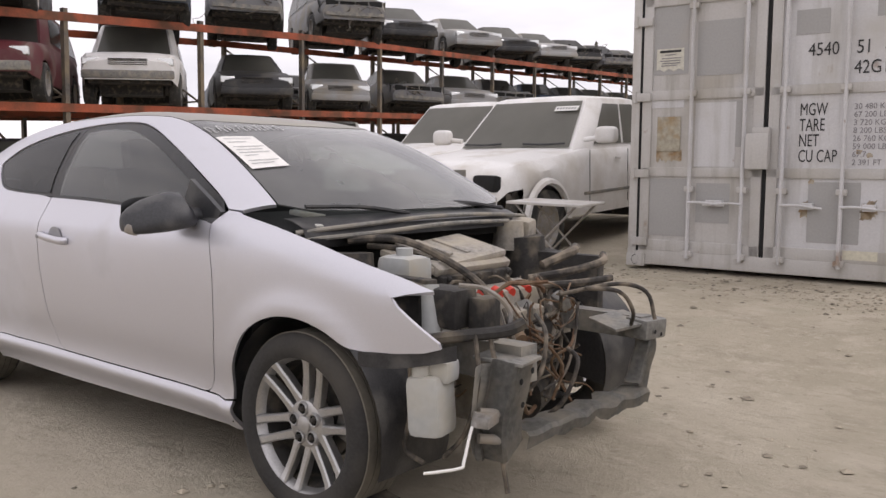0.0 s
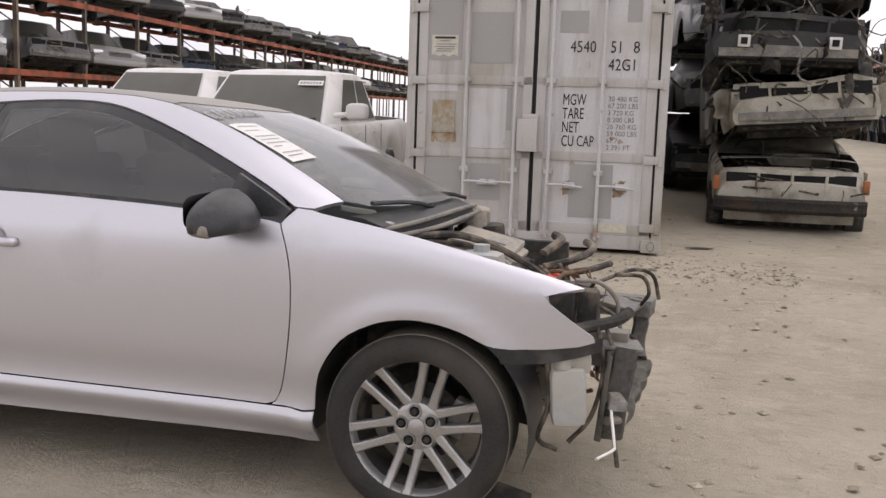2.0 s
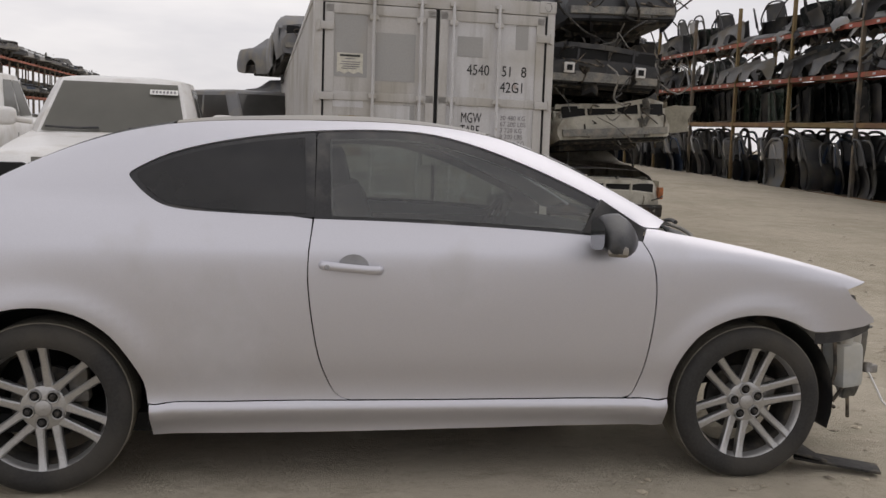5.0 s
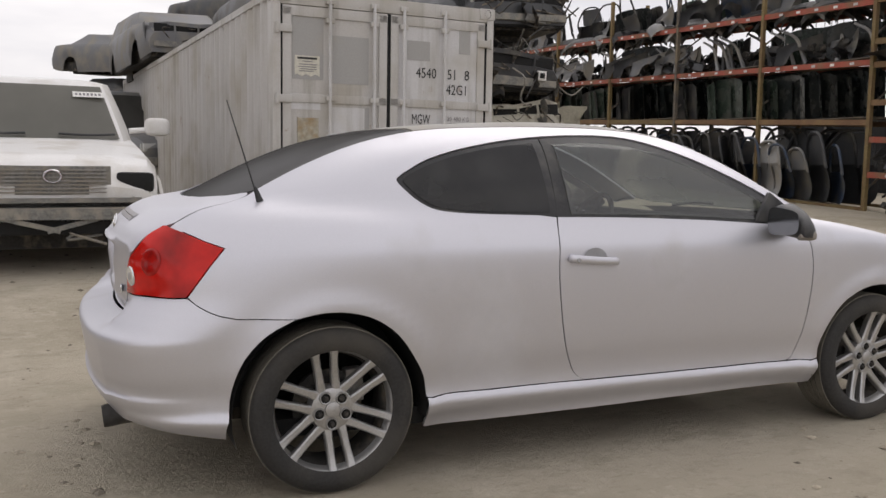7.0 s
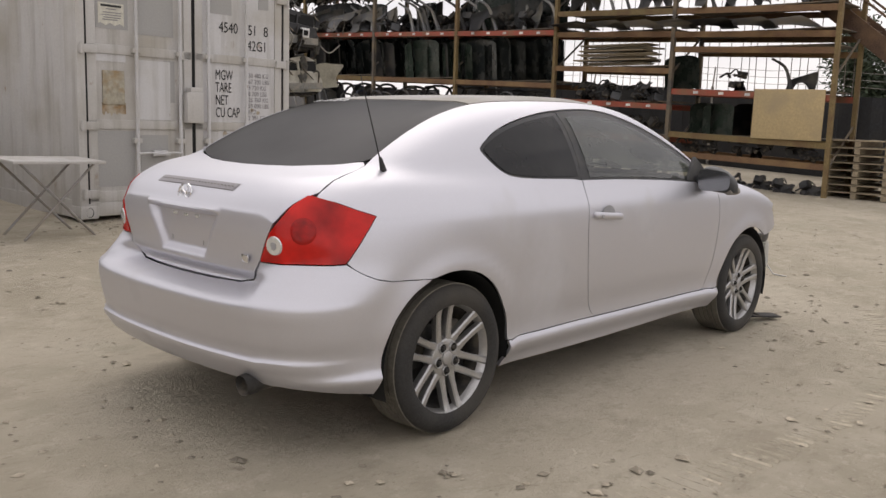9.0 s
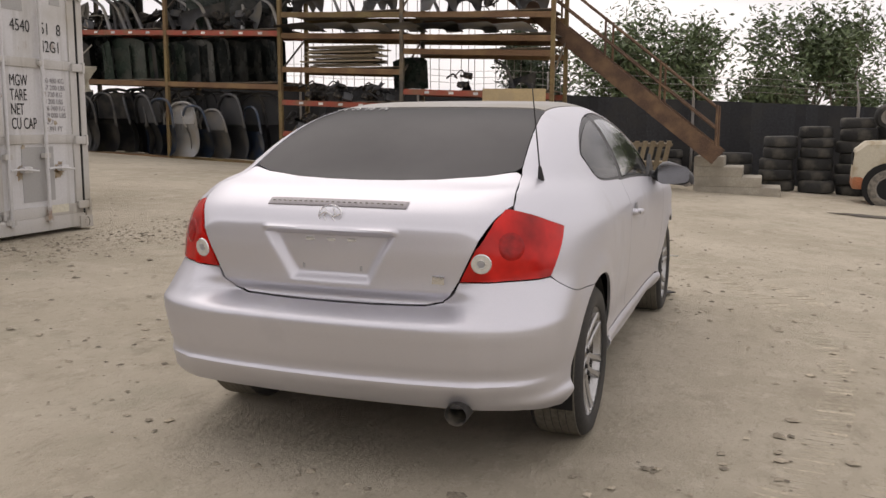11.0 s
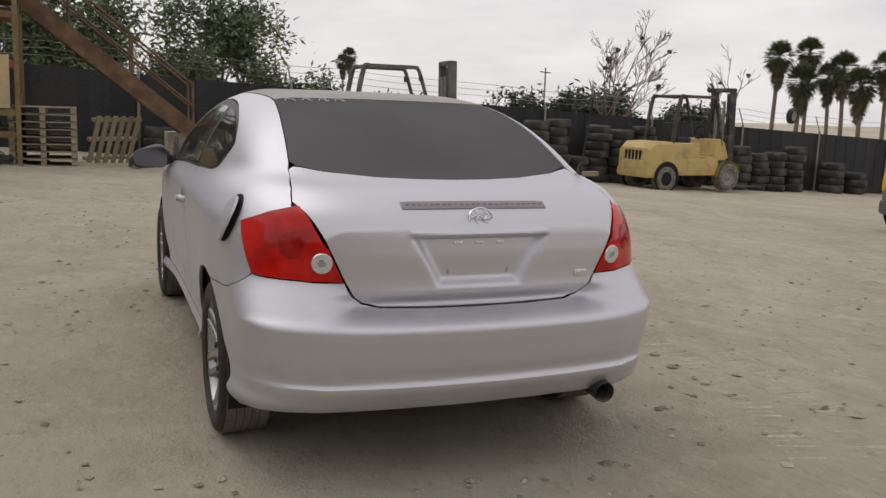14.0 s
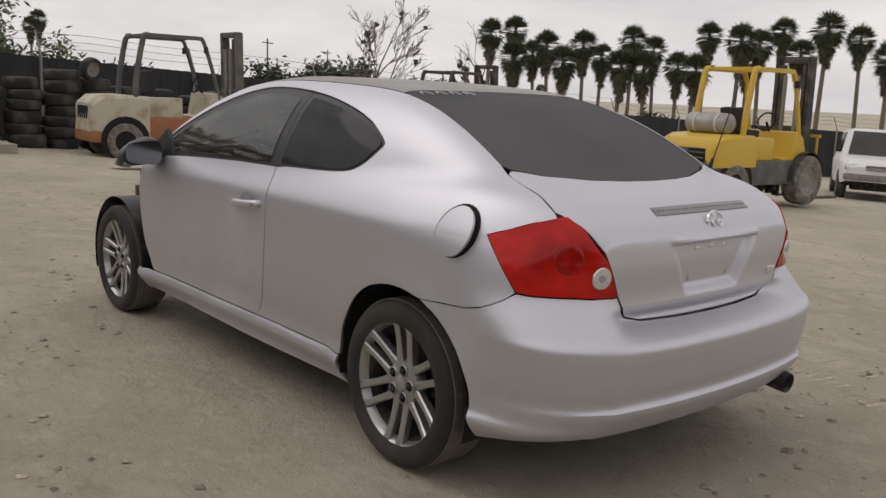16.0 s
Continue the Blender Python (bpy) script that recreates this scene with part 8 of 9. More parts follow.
SHELF = {}
shelf_looks = {
    "door": ("salvaged_panel", [PAINTS["black"], PAINTS["dark"], PAINTS["black"], PAINTS["blue"], PAINTS["grey"], PAINTS["black"], PAINTS["dark"], PAINTS["silver"]], "loose car door standing on a parts rack", "salvage"),
    "pane": ("salvaged_panel", [material("green_tinted_glass", (0.055, 0.075, 0.06), 0.25, 0.0, 20, 0.3, 0.02, (0.13, 0.13, 0.11), 3, 0.4), PAINTS["black"], material("dark_pane", (0.03, 0.035, 0.035), 0.2, 0.0, 20, 0.3, 0.02, (0.10, 0.10, 0.09), 3, 0.4)], "dark window glass leaning on a parts rack", "salvage"),
    "wing": ("salvaged_panel", [PAINTS["silver"], PAINTS["grey"], PAINTS["black"], PAINTS["grey"]], "loose car wing panel on a parts rack", "salvage"),
    "bumper": ("salvaged_panel", [PAINTS["silver"], PAINTS["black"], PAINTS["grey"]], "loose bumper cover on a parts rack", "salvage"),
    "strip": ("salvaged_panel", [PAINTS["silver"], PAINTS["black"], PAINTS["grey"]], "curved trim strip on a parts rack", "salvage"),
    "lump": ("salvaged_panel", [M["engine_dark"], M["engine_dark"], PAINTS["dark"], PAINTS["black"], M["engine_dark"]], "dirty mechanical part on a parts rack", "salvage"),
}
for kind, (nm, mats, lab, cat) in shelf_looks.items():
    for j, mt in enumerate(mats):
        ob = mesh_object(nm, door_mesh(j) if kind == "door" else shaped(kind, j), mt)
        SHELF[kind, j] = ob.data
        bpy.data.objects.remove(ob)


far_panels = ([], [], [], [])


def shelve(kind, x, y, z, turn, lean=0.0, rnd=random.Random(5), grow=1.0):
    nm, mats, lab, cat = shelf_looks[kind]
    j = rnd.randrange(len(mats))
    m = Matrix.Translation((x, y, z)) @ pose(0, 0, 0, 90 + lean, 0, turn) @ Matrix.Scale(grow, 4)
    if y > 17.2 or x > RX + 0.52:
        vs, fs, ids, looks = far_panels
        if mats[j] not in looks:
            looks.append(mats[j])
        b, me = len(vs), SHELF[kind, j]
        vs += [m @ v.co for v in me.vertices]
        fs += [[b + q for q in p.vertices] for p in me.polygons]
        ids += [looks.index(mats[j])] * len(me.polygons)
        return
    ob = new(nm, SHELF[kind, j])
    ob.matrix_basis = m
    tagged(ob, lab, cat, kind + " pieces on the parts rack")


rnd = random.Random(8)
y = 8.45
while y < 54:
    shelve("door", RX - 0.12 + rnd.uniform(-0.1, 0.1), y + 0.25, lev(0.50, y), rnd.choice((20, 35, 50, 62, 75, 80)) + rnd.uniform(-8, 8), rnd.uniform(-14, 2), rnd, rnd.uniform(1.05, 1.28))
    shelve("door", RX + 0.55, y + 0.1, lev(0.50, y), rnd.uniform(70, 95), rnd.uniform(-6, 3), rnd, 1.3)
    y += rnd.uniform(0.26, 0.50)
y = 8.45
while y < 54:
    shelve("pane", RX + 0.7, y + 0.1, lev(2.16, y), rnd.uniform(80, 95), rnd.uniform(-5, 2), rnd, 1.25)
    shelve("pane", RX + 0.1 + rnd.uniform(0, 0.12), y, lev(2.16, y), rnd.uniform(60, 92), rnd.uniform(-10, -2), rnd, rnd.uniform(1.0, 1.2))
    y += rnd.uniform(0.28, 0.45)
y = 8.45
while y < 54:
    shelve(rnd.choice(("strip", "wing", "strip", "lump", "wing")), RX + rnd.uniform(0, 0.4), y, lev(3.28, y), rnd.uniform(30, 130), rnd.uniform(-15, 5), rnd)
    shelve(rnd.choice(("lump", "pane", "lump")), RX + 0.6, y, lev(3.28, y), rnd.uniform(60, 120), 0, rnd)
    y += rnd.uniform(0.17, 0.30)
y = 8.45
while y < 54:
    shelve(rnd.choice(("bumper", "wing", "door", "bumper")), RX + rnd.uniform(0.1, 0.3), y, lev(4.40, y), rnd.uniform(50, 120), rnd.uniform(-25, 0), rnd, 1.0)
    shelve(rnd.choice(("door", "bumper", "pane")), RX + 0.7, y + 0.2, lev(4.40, y), rnd.uniform(50, 120), rnd.uniform(-12, 0), rnd, 0.95)
    y += rnd.uniform(0.24, 0.40)
for z, kinds in ((0.45, ("lump",)), (1.18, ("lump",)), (1.84, ("lump",)), (3.66, ("strip", "lump", "wing")), (4.42, ("bumper", "wing"))):
    y = 5.7
    while y < 7.9:
        shelve(rnd.choice(kinds), RX + rnd.uniform(0.0, 0.3), y, lev(z, y), rnd.uniform(60, 120), 0, rnd, 0.85 if z < 3 else 0.7)
        y += rnd.uniform(0.24, 0.4)
for z, kinds in ((0.25, ("lump",)), (0.95, ("lump",)), (1.30, ("pane",)), (3.66, ("lump", "strip", "wing")), (4.42, ("bumper", "wing"))):
    y = 2.6
    while y < 5.0:
        shelve(rnd.choice(kinds), RX + rnd.uniform(0.1, 0.4), y, lev(z, y), rnd.uniform(60, 120), 0, rnd, 0.75)
        y += rnd.uniform(0.3, 0.5)
for k, (yy, kind, g) in enumerate(((5.0, "pane", 0.8), (4.2, "lump", 0.8), (3.2, "strip", 0.8), (2.8, "wing", 0.6))):
    shelve(kind, RX + 0.2, yy, lev(2.14, yy), 80, -5, rnd, g)
me = bpy.data.meshes.new("salvage_heap")
me.from_pydata(far_panels[0], [], far_panels[1])
for mt in far_panels[3]:
    me.materials.append(mt)
me.polygons.foreach_set("material_index", far_panels[2])
tagged(new("salvage_heap", me), "dense rows of dark salvaged doors and panels", "salvage", kind="stuff")
# panels laid flat on the upper shelf, and flattened board stack
for k in range(7):
    ob = new("salvaged_panel", SHELF["wing", k % 4])
    ob.matrix_basis = Matrix.Translation((RX + 0.05, 2.7 + 0.75 * k, lev(3.24, 3 + 0.7 * k))) @ pose(0, 0, 0, 4, -3, 80 + 6 * (k % 3)) @ Matrix.Diagonal((1.2, 1.2, 0.5, 1))
    tagged(ob, "flat body panel lying on a rack shelf", "salvage", "flat panels on the parts rack")
board_stack = thing("timber_stack", "stack of weathered pallet boards on a rack shelf", "timber")
for k in range(14):
    bm = bmesh.new()
    box(bm, (RX + 0.25 + 0.12 * (k % 3), 6.9 + 0.06 * math.sin(k * 3), lev(2.55, 6.9) + 0.012 + 0.034 * (k // 1) * 0.9), (0.14 + 0.3 * (k % 2), 1.6 - 0.25 * math.sin(k * 1.7), 0.026), pose(0, 0, 0, 0, 0, 2 * math.sin(k * 2.2)))
    part("board", bm, "wood", board_stack)
ply = thing("plywood_sheet", "tan plywood sheet fixed to the rack front", "plywood")
bm = bmesh.new()
box(bm, (RX - 0.06, 3.14, lev(1.74, 3.1)), (0.018, 1.26, 0.88), pose(0, 0, 0, 0.6, 0, 0), bevel=0.002)
part("sheet", bm, "plywood", ply)
pallets = thing("pallet_stack", "stack of weathered wooden pallets", "pallet")
for k in range(8):
    for j in range(5):
        bm = bmesh.new()
        box(bm, (12.7 + 0.25 * j - 0.5, 2.05, ground_z(12.7, 2) + 0.13 * k + 0.11), (0.16, 1.1, 0.02))
        part("deck_board", bm, "wood", pallets)
    for j in (-0.5, 0, 0.5):
        bm = bmesh.new()
        box(bm, (12.7, 2.05 + j, ground_z(12.7, 2) + 0.13 * k + 0.05), (1.2, 0.09, 0.09))
        part("bearer", bm, "wood", pallets)

# ---- stairs to the rack's upper floor ----
M["rusty_steel"] = material("brown_rusty_steel", (0.10, 0.06, 0.04), 0.8, 0.1, 40, 0.3, 0.15, (0.19, 0.12, 0.07), 3, 0.45)
stairs = thing("steel_stairs", "rusty steel stair with handrails leading up the rack", "stairs")
lo_p, hi_p = Vector((13.2, -0.62, 0.70)), Vector((13.2, 3.9, 4.25))
for dx in (-0.45, 0.45):
    bm = bmesh.new()
    bar(bm, lo_p + Vector((dx, 0, 0)), hi_p + Vector((dx, 0, 0)), 0.32, 0.05, (1, 0, 0))
    part("stringer", bm, "rusty_steel", stairs)
    for h in (0.55, 0.95):
        bm = bmesh.new()
        rod(bm, lo_p + Vector((dx, 0.05, h)), hi_p + Vector((dx, 0, h)), 0.022, seg=8)
        part("handrail", bm, "rusty_steel", stairs)
    for k in range(5):
        q = lo_p.lerp(hi_p, 0.01 + 0.24 * k) + Vector((dx, 0, 0))
        bm = bmesh.new()
        rod(bm, q, q + Vector((0, 0, 0.97)), 0.024, seg=8)
        part("baluster", bm, "rusty_steel", stairs)
for k in range(20):
    q = lo_p.lerp(hi_p, (k + 0.5) / 20)
    bm = bmesh.new()
    box(bm, (q.x, q.y, q.z + 0.02), (0.86, 0.24, 0.03))
    part("tread", bm, "rusty_steel", stairs)
M["concrete"] = material("weathered_concrete", (0.36, 0.33, 0.27), 0.9, 0.0, 30, 0.12, 0.15, (0.27, 0.245, 0.20), 2.5, 0.45)
steps = thing("concrete_steps", "four weathered concrete steps at the stair foot", "steps")
for k in range(4):
    bm = bmesh.new()
    y1 = -0.16 - 0.0
    y0 = -1.80 + 0.36 * k
    box(bm, (13.75, (y0 + y1) / 2, -0.08 + 0.195 * k + 0.10), (1.15, y1 - y0, 0.195), bevel=0.012)
    part("step", bm, "concrete", steps)

# ---- tyres ----
def tyre_mesh(seed):
    bm = bmesh.new()
    lathe(bm, [(0.205, -0.085), (0.215, -0.105), (0.27, -0.118), (0.315, -0.105), (0.335, -0.07), (0.335, 0.07), (0.315, 0.105), (0.27, 0.118), (0.215, 0.105), (0.205, 0.085), (0.23, 0.0)], 26, closed=True)
    ob = mesh_object("tyre", bm, M["old_rubber"])
    me = ob.data
    bpy.data.objects.remove(ob)
    return me


TYRE = tyre_mesh(0)


def tyre_stack(x, y, n, grow=1.0, seed=0):
    rnd = random.Random(seed)
    z0 = ground_z(x, y)
    st = thing("tyre_stack", f"stack of {('two', 'three', 'four', 'five', 'six', 'seven', 'eight')[n - 2]} worn black tyres on the dirt", "tyres", "tyre stacks along the fence", Matrix.Translation((x, y, z0)))
    z = 0.0
    for k in range(n):
        g = grow * rnd.uniform(0.93, 1.05)
        t = rnd.uniform(0.85, 1.05)
        z += 0.118 * g * t
        piece("tyre", TYRE, st, Matrix.Translation((rnd.uniform(-0.05, 0.05), rnd.uniform(-0.05, 0.05), z)) @ pose(0, 0, 0, rnd.uniform(-2, 2), rnd.uniform(-2, 2), rnd.uniform(0, 90)) @ Matrix.Diagonal((g, g, g * t, 1)))
        z += 0.112 * g * t


stack_list = [(15.6, -0.9, 3), (15.2, -1.75, 5), (15.2, -2.48, 6), (15.3, -3.25, 7), (15.5, -4.0, 6), (15.8, -4.8, 6), (16.0, -5.6, 6), (15.9, -6.4, 6), (16.0, -7.05, 6), (16.05, -7.7, 5), (16.05, -8.4, 6), (16.05, -9.05, 5), (16.1, -9.75, 6), (16.1, -10.45, 7), (16.1, -11.1, 3), (16.15, -11.75, 7), (16.2, -12.5, 6), (16.2, -13.3, 7), (16.3, -14.1, 5), (16.2, -15.0, 6), (16.1, -16.6, 5), (16.2, -17.4, 5), (16.3, -18.2, 5), (16.4, -19.0, 6), (16.9, -21.2, 4), (16.9, -22.2, 3), (16.6, -0.2, 3), (16.9, 0.7, 3)]
for k, (x, y, n) in enumerate(stack_list):
    tyre_stack(x, y, n, 1.04 if k % 4 else 1.12, k)
for x, y, z, tl in ((14.95, -3.75, 1.30, 80), (16.4, -18.8, 1.30, 86)):
    spare = thing("spare_wheel", "single dusty wheel standing upright on a tyre stack", "wheel", "", Matrix.Translation((x, y, z + 0.22)) @ pose(0, 0, 0, 0, tl, 20) @ Matrix.Scale(0.72, 4))
    piece("tyre", TYRE, spare)
    piece("rim", ROAD_WHEEL["rim"], spare, pose(0, 0, 0, 180) @ Matrix.Diagonal((0.33, 0.33, 0.33, 1)))

# ---- fence ----
M["fence"] = material("dark_fence_slats", (0.022, 0.023, 0.026), 0.7, 0.0, 20, 0.3, 0.1, (0.05, 0.048, 0.045), 1.5, 0.4, island=0.3)
fence = thing("fence", "dark slatted yard fence with barbed wire and leaning steel posts", "fence")
fx = [(16.9, 16.0), (17.1, 2.0), (17.2, -16.0), (17.8, -26.0), (12.0, -34.0), (2.0, -40.0), (-14.0, -46.0)]
n_slat = 0
for (x0, y0), (x1, y1) in zip(fx, fx[1:]):
    ln = math.hypot(x1 - x0, y1 - y0)
    n = int(ln / 0.24)
    bm = bmesh.new()
    for k in range(n):
        t = (k + 0.5) / n
        x, y = x0 + (x1 - x0) * t, y0 + (y1 - y0) * t
        z = ground_z(x, y)
        ang = math.degrees(math.atan2(y1 - y0, x1 - x0))
        box(bm, (x, y, z + 0.93), (0.25, 0.03 if k % 2 else 0.05, 1.90), pose(0, 0, 0, 0, 0, ang))
    pnl = part("fence_slats", bm, "fence", fence, smooth=False)
    pnl["kind"] = "stuff"
    for k in range(int(ln / 3.2)):
        t = (k + 0.5) / int(ln / 3.2)
        x, y = x0 + (x1 - x0) * t, y0 + (y1 - y0) * t
        z = ground_z(x, y)
        bm = bmesh.new()
        rod(bm, (x - 0.06, y, z), (x - 0.06, y, z + 1.95), 0.035, seg=8)
        rod(bm, (x - 0.06, y, z + 1.95), (x + 0.12, y + 0.05, z + 2.45), 0.02, seg=6)
        part("fence_post", bm, "steel", fence)
    for h in (2.10, 2.26, 2.42):
        pts = [(x0 + (x1 - x0) * t + 0.1, y0 + (y1 - y0) * t, ground_z(x0 + (x1 - x0) * t, y0 + (y1 - y0) * t) + h + 0.03 * math.sin(t * 40)) for t in np.linspace(0, 1, 12)]
        bm = bmesh.new()
        tube(bm, pts, 0.006, 4, 2)
        part("barbed_wire", bm, "steel", fence)

# low kerb of sleepers in front of the tyres
kerb = thing("timber_sleeper", "long weathered timber sleeper lying before the tyres", "timber")
bm = bmesh.new()
box(bm, (15.35, -8.6, ground_z(15.3, -8.6) + 0.05), (0.22, 5.2, 0.12), pose(0, 0, 0, -2.5, 0, -4), bevel=0.012)
part("beam", bm, "wood", kerb)


# ---- forklifts ----
M["yellow"] = material("yellow_machine_paint", (0.62, 0.40, 0.03), 0.45, 0.0, 50, 0.06, 0.03, (0.40, 0.30, 0.12), 4, 0.25, 0.2)
M["pale_yellow"] = material("faded_yellow_paint", (0.52, 0.38, 0.14), 0.55, 0.0, 50, 0.08, 0.04, (0.36, 0.29, 0.16), 4, 0.4)
M["cream"] = material("cream_machine_paint", (0.50, 0.46, 0.36), 0.6, 0.0, 50, 0.08, 0.05, (0.33, 0.26, 0.16), 4, 0.42)
M["rust_orange"] = material("faded_orange_paint", (0.34, 0.12, 0.05), 0.65, 0.0, 40, 0.2, 0.06, (0.25, 0.17, 0.10), 4, 0.42)
M["machine_dark"] = material("greasy_dark_steel", (0.035, 0.033, 0.03), 0.55, 0.2, 40, 0.3, 0.1, (0.12, 0.10, 0.08), 5, 0.45)
M["machine_grey"] = material("dark_grey_machine_paint", (0.085, 0.085, 0.085), 0.55, 0.0, 40, 0.2, 0.08, (0.17, 0.155, 0.13), 4, 0.45)


def forklift(label, m, upper, lower, guard, mast, scale=1.0, tank=False, wheel_r=(0.34, 0.42), mast_h=2.35, rack_guard=False):
    """Local front is +x, the drive axle at x = 0.95, the steering axle at x = -0.95."""
    f = thing("forklift", label, "forklift", "forklifts in the yard", m @ Matrix.Scale(scale, 4))
    bm = bmesh.new()
    rows = []
    for x, zt, zl, w in ((-1.55, 0.62, 0.50, 0.42), (-1.52, 0.98, 0.40, 0.50), (-1.35, 1.12, 0.36, 0.54), (-0.9, 1.14, 0.40, 0.55), (-0.55, 1.12, 0.40, 0.55)):
        rows.append([(x, -w, zl), (x, -w, (zl + zt) / 2), (x, -w * 0.97, zt - 0.06), (x, -w * 0.86, zt), (x, w * 0.86, zt), (x, w * 0.97, zt - 0.06), (x, w, (zl + zt) / 2), (x, w, zl)])
    vs = grid_surface(bm, rows)
    bm.faces.new(vs[0])
    bm.faces.new(vs[-1][::-1])
    cw = part("counterweight", bm, lower if tank else upper, f, "rounded rear counterweight")
    if tank:
        bm = bmesh.new()
        rows = []
        for x, zt, w in ((-1.535, 0.70, 0.44), (-1.545, 0.94, 0.50), (-1.46, 1.09, 0.545), (-1.30, 1.145, 0.56), (-0.9, 1.165, 0.565), (-0.5, 1.15, 0.565)):
            rows.append([(x, -w, 0.66), (x, -w, (0.66 + zt) / 2), (x, -w * 0.97, zt - 0.05), (x, -w * 0.85, zt), (x, w * 0.85, zt), (x, w * 0.97, zt - 0.05), (x, w, (0.66 + zt) / 2), (x, w, 0.66)])
        vs = grid_surface(bm, rows)
        bm.faces.new(vs[0])
        bm.faces.new(vs[-1][::-1])
        part("rear_hood", bm, upper, f, "bright rounded rear hood")
    if tank:
        # the opening is a black block that stands for its inner shade
        bm = bmesh.new()
        box(bm, (-1.535, 0, 0.84), (0.05, 0.74, 0.21), bevel=0.02)
        grille = part("radiator_opening", bm, "gap", cw, "black block as the shade in a wide radiator opening")
        for c, sz in (((-1.566, 0, 0.84), (0.03, 0.13, 0.20)), ((-1.558, 0, 0.80), (0.02, 0.70, 0.022)), ((-1.558, 0, 0.88), (0.02, 0.70, 0.022))):
            bm = bmesh.new()
            box(bm, c, sz, bevel=0.006)
            part("grille_bar", bm, "machine_grey", grille)
        for c, sz in (((-1.56, 0, 0.50), (0.05, 0.34, 0.05)), ((-1.56, 0, 0.36), (0.05, 0.30, 0.10))):
            bm = bmesh.new()
            box(bm, c, sz, bevel=0.01)
            part("tow_slot", bm, "gap" if sz[2] > 0.06 else upper, cw)
    for k in range(0 if tank else 5):
        bm = bmesh.new()
        box(bm, (-1.535, -0.24 + 0.12 * k, 0.82), (0.03, 0.07, 0.22), bevel=0.01)
        part("vent_slot", bm, "gap", cw)
    bm = bmesh.new()
    box(bm, (-1.30, 0, 0.42), (0.50, 1.08, 0.22), bevel=0.06)
    box(bm, (0.05, 0, 0.56), (1.25, 1.06, 0.40), bevel=0.03)
    part("chassis", bm, lower, f, "lower side panels and chassis")
    bm = bmesh.new()
    box(bm, (-0.30, 0, 0.93), (0.75, 0.98, 0.36), bevel=0.04)
    part("engine_hood", bm, upper, f)
    bm = bmesh.new()
    prism(bm, [(0.30, 0.72), (0.92, 0.72), (1.0, 0.80), (0.86, 1.12), (0.72, 1.22), (0.62, 1.20), (0.55, 0.80), (0.30, 0.78)], 1.0, pose(0, 0.5, 0, 90))
    part("dash_cowl", bm, upper, f)
    bm = bmesh.new()
    box(bm, (-0.18, 0, 1.17), (0.42, 0.46, 0.12), bevel=0.04)
    box(bm, (-0.40, 0, 1.38), (0.12, 0.44, 0.40), pose(0, 0, 0, 0, -10), bevel=0.04)
    part("driver_seat", bm, "seat", f)
    bm = bmesh.new()
    ring = [(0.52 + 0.05 * math.cos(a), 0.16 * math.sin(a), 1.36 + 0.15 * math.cos(a)) for a in np.linspace(0, 2 * math.pi, 15)]
    tube(bm, ring, 0.014, 6, 1)
    rod(bm, (0.68, 0, 1.15), (0.53, 0, 1.35), 0.02, seg=8)
    part("steering_wheel", bm, "gap", f)
    gt = 2.18
    for s in (-1, 1):
        bm = bmesh.new()
        tube(bm, [(0.78, s * 0.47, 1.05), (0.66, s * 0.47, 1.55), (0.48, s * 0.46, gt - 0.06), (0.38, s * 0.46, gt)], 0.038, 8, 3)
        part("front_pillar", bm, guard, f)
        bm = bmesh.new()
        tube(bm, [(-0.78, s * 0.46, 1.05), (-0.74, s * 0.46, 1.5), (-0.62, s * 0.46, gt - 0.06), (-0.52, s * 0.46, gt)], 0.05, 8, 3)
        part("rear_pillar", bm, guard, f)
        bm = bmesh.new()
        bar(bm, (-0.56, s * 0.46, gt), (0.42, s * 0.46, gt), 0.07, 0.07)
        part("guard_rail", bm, guard, f)
    for k in range(7):
        bm = bmesh.new()
        bar(bm, (-0.52 + 0.155 * k, -0.46, gt + 0.01), (-0.52 + 0.155 * k, 0.46, gt + 0.01), 0.03, 0.045)
        part("guard_bar", bm, guard, f)
    for s in (-1, 1):
        bm = bmesh.new()
        bar(bm, (1.28, s * 0.30, 0.10), (1.22, s * 0.30, mast_h), 0.16, 0.07, (0, 1, 0))
        part("mast_upright", bm, mast, f, "tall mast channel")
        bm = bmesh.new()
        bar(bm, (1.26, s * 0.21, 0.16), (1.20, s * 0.21, mast_h - 0.12), 0.11, 0.06, (0, 1, 0))
        part("inner_upright", bm, "machine_dark", f)
        bm = bmesh.new()
        rod(bm, (1.18, s * 0.12, 0.3), (1.14, s * 0.12, mast_h - 0.3), 0.035, seg=10)
        part("lift_ram", bm, "steel", f)
        bm = bmesh.new()
        bar(bm, (1.42, s * 0.26, 0.62), (1.42, s * 0.26, 0.07), 0.05, 0.13)
        bar(bm, (1.40, s * 0.26, 0.07), (2.45, s * 0.26, 0.05), 0.12, 0.04)
        part("fork", bm, "machine_dark", f)
    for z in (0.45, 1.25, mast_h - 0.04):
        bm = bmesh.new()
        box(bm, (1.22, 0, z), (0.12, 0.66, 0.10), bevel=0.01)
        part("mast_crosshead", bm, mast, f)
    for z in (0.30, 0.60):
        bm = bmesh.new()
        box(bm, (1.38, 0, z), (0.05, 1.0, 0.10), bevel=0.01)
        part("carriage_bar", bm, "machine_dark", f)
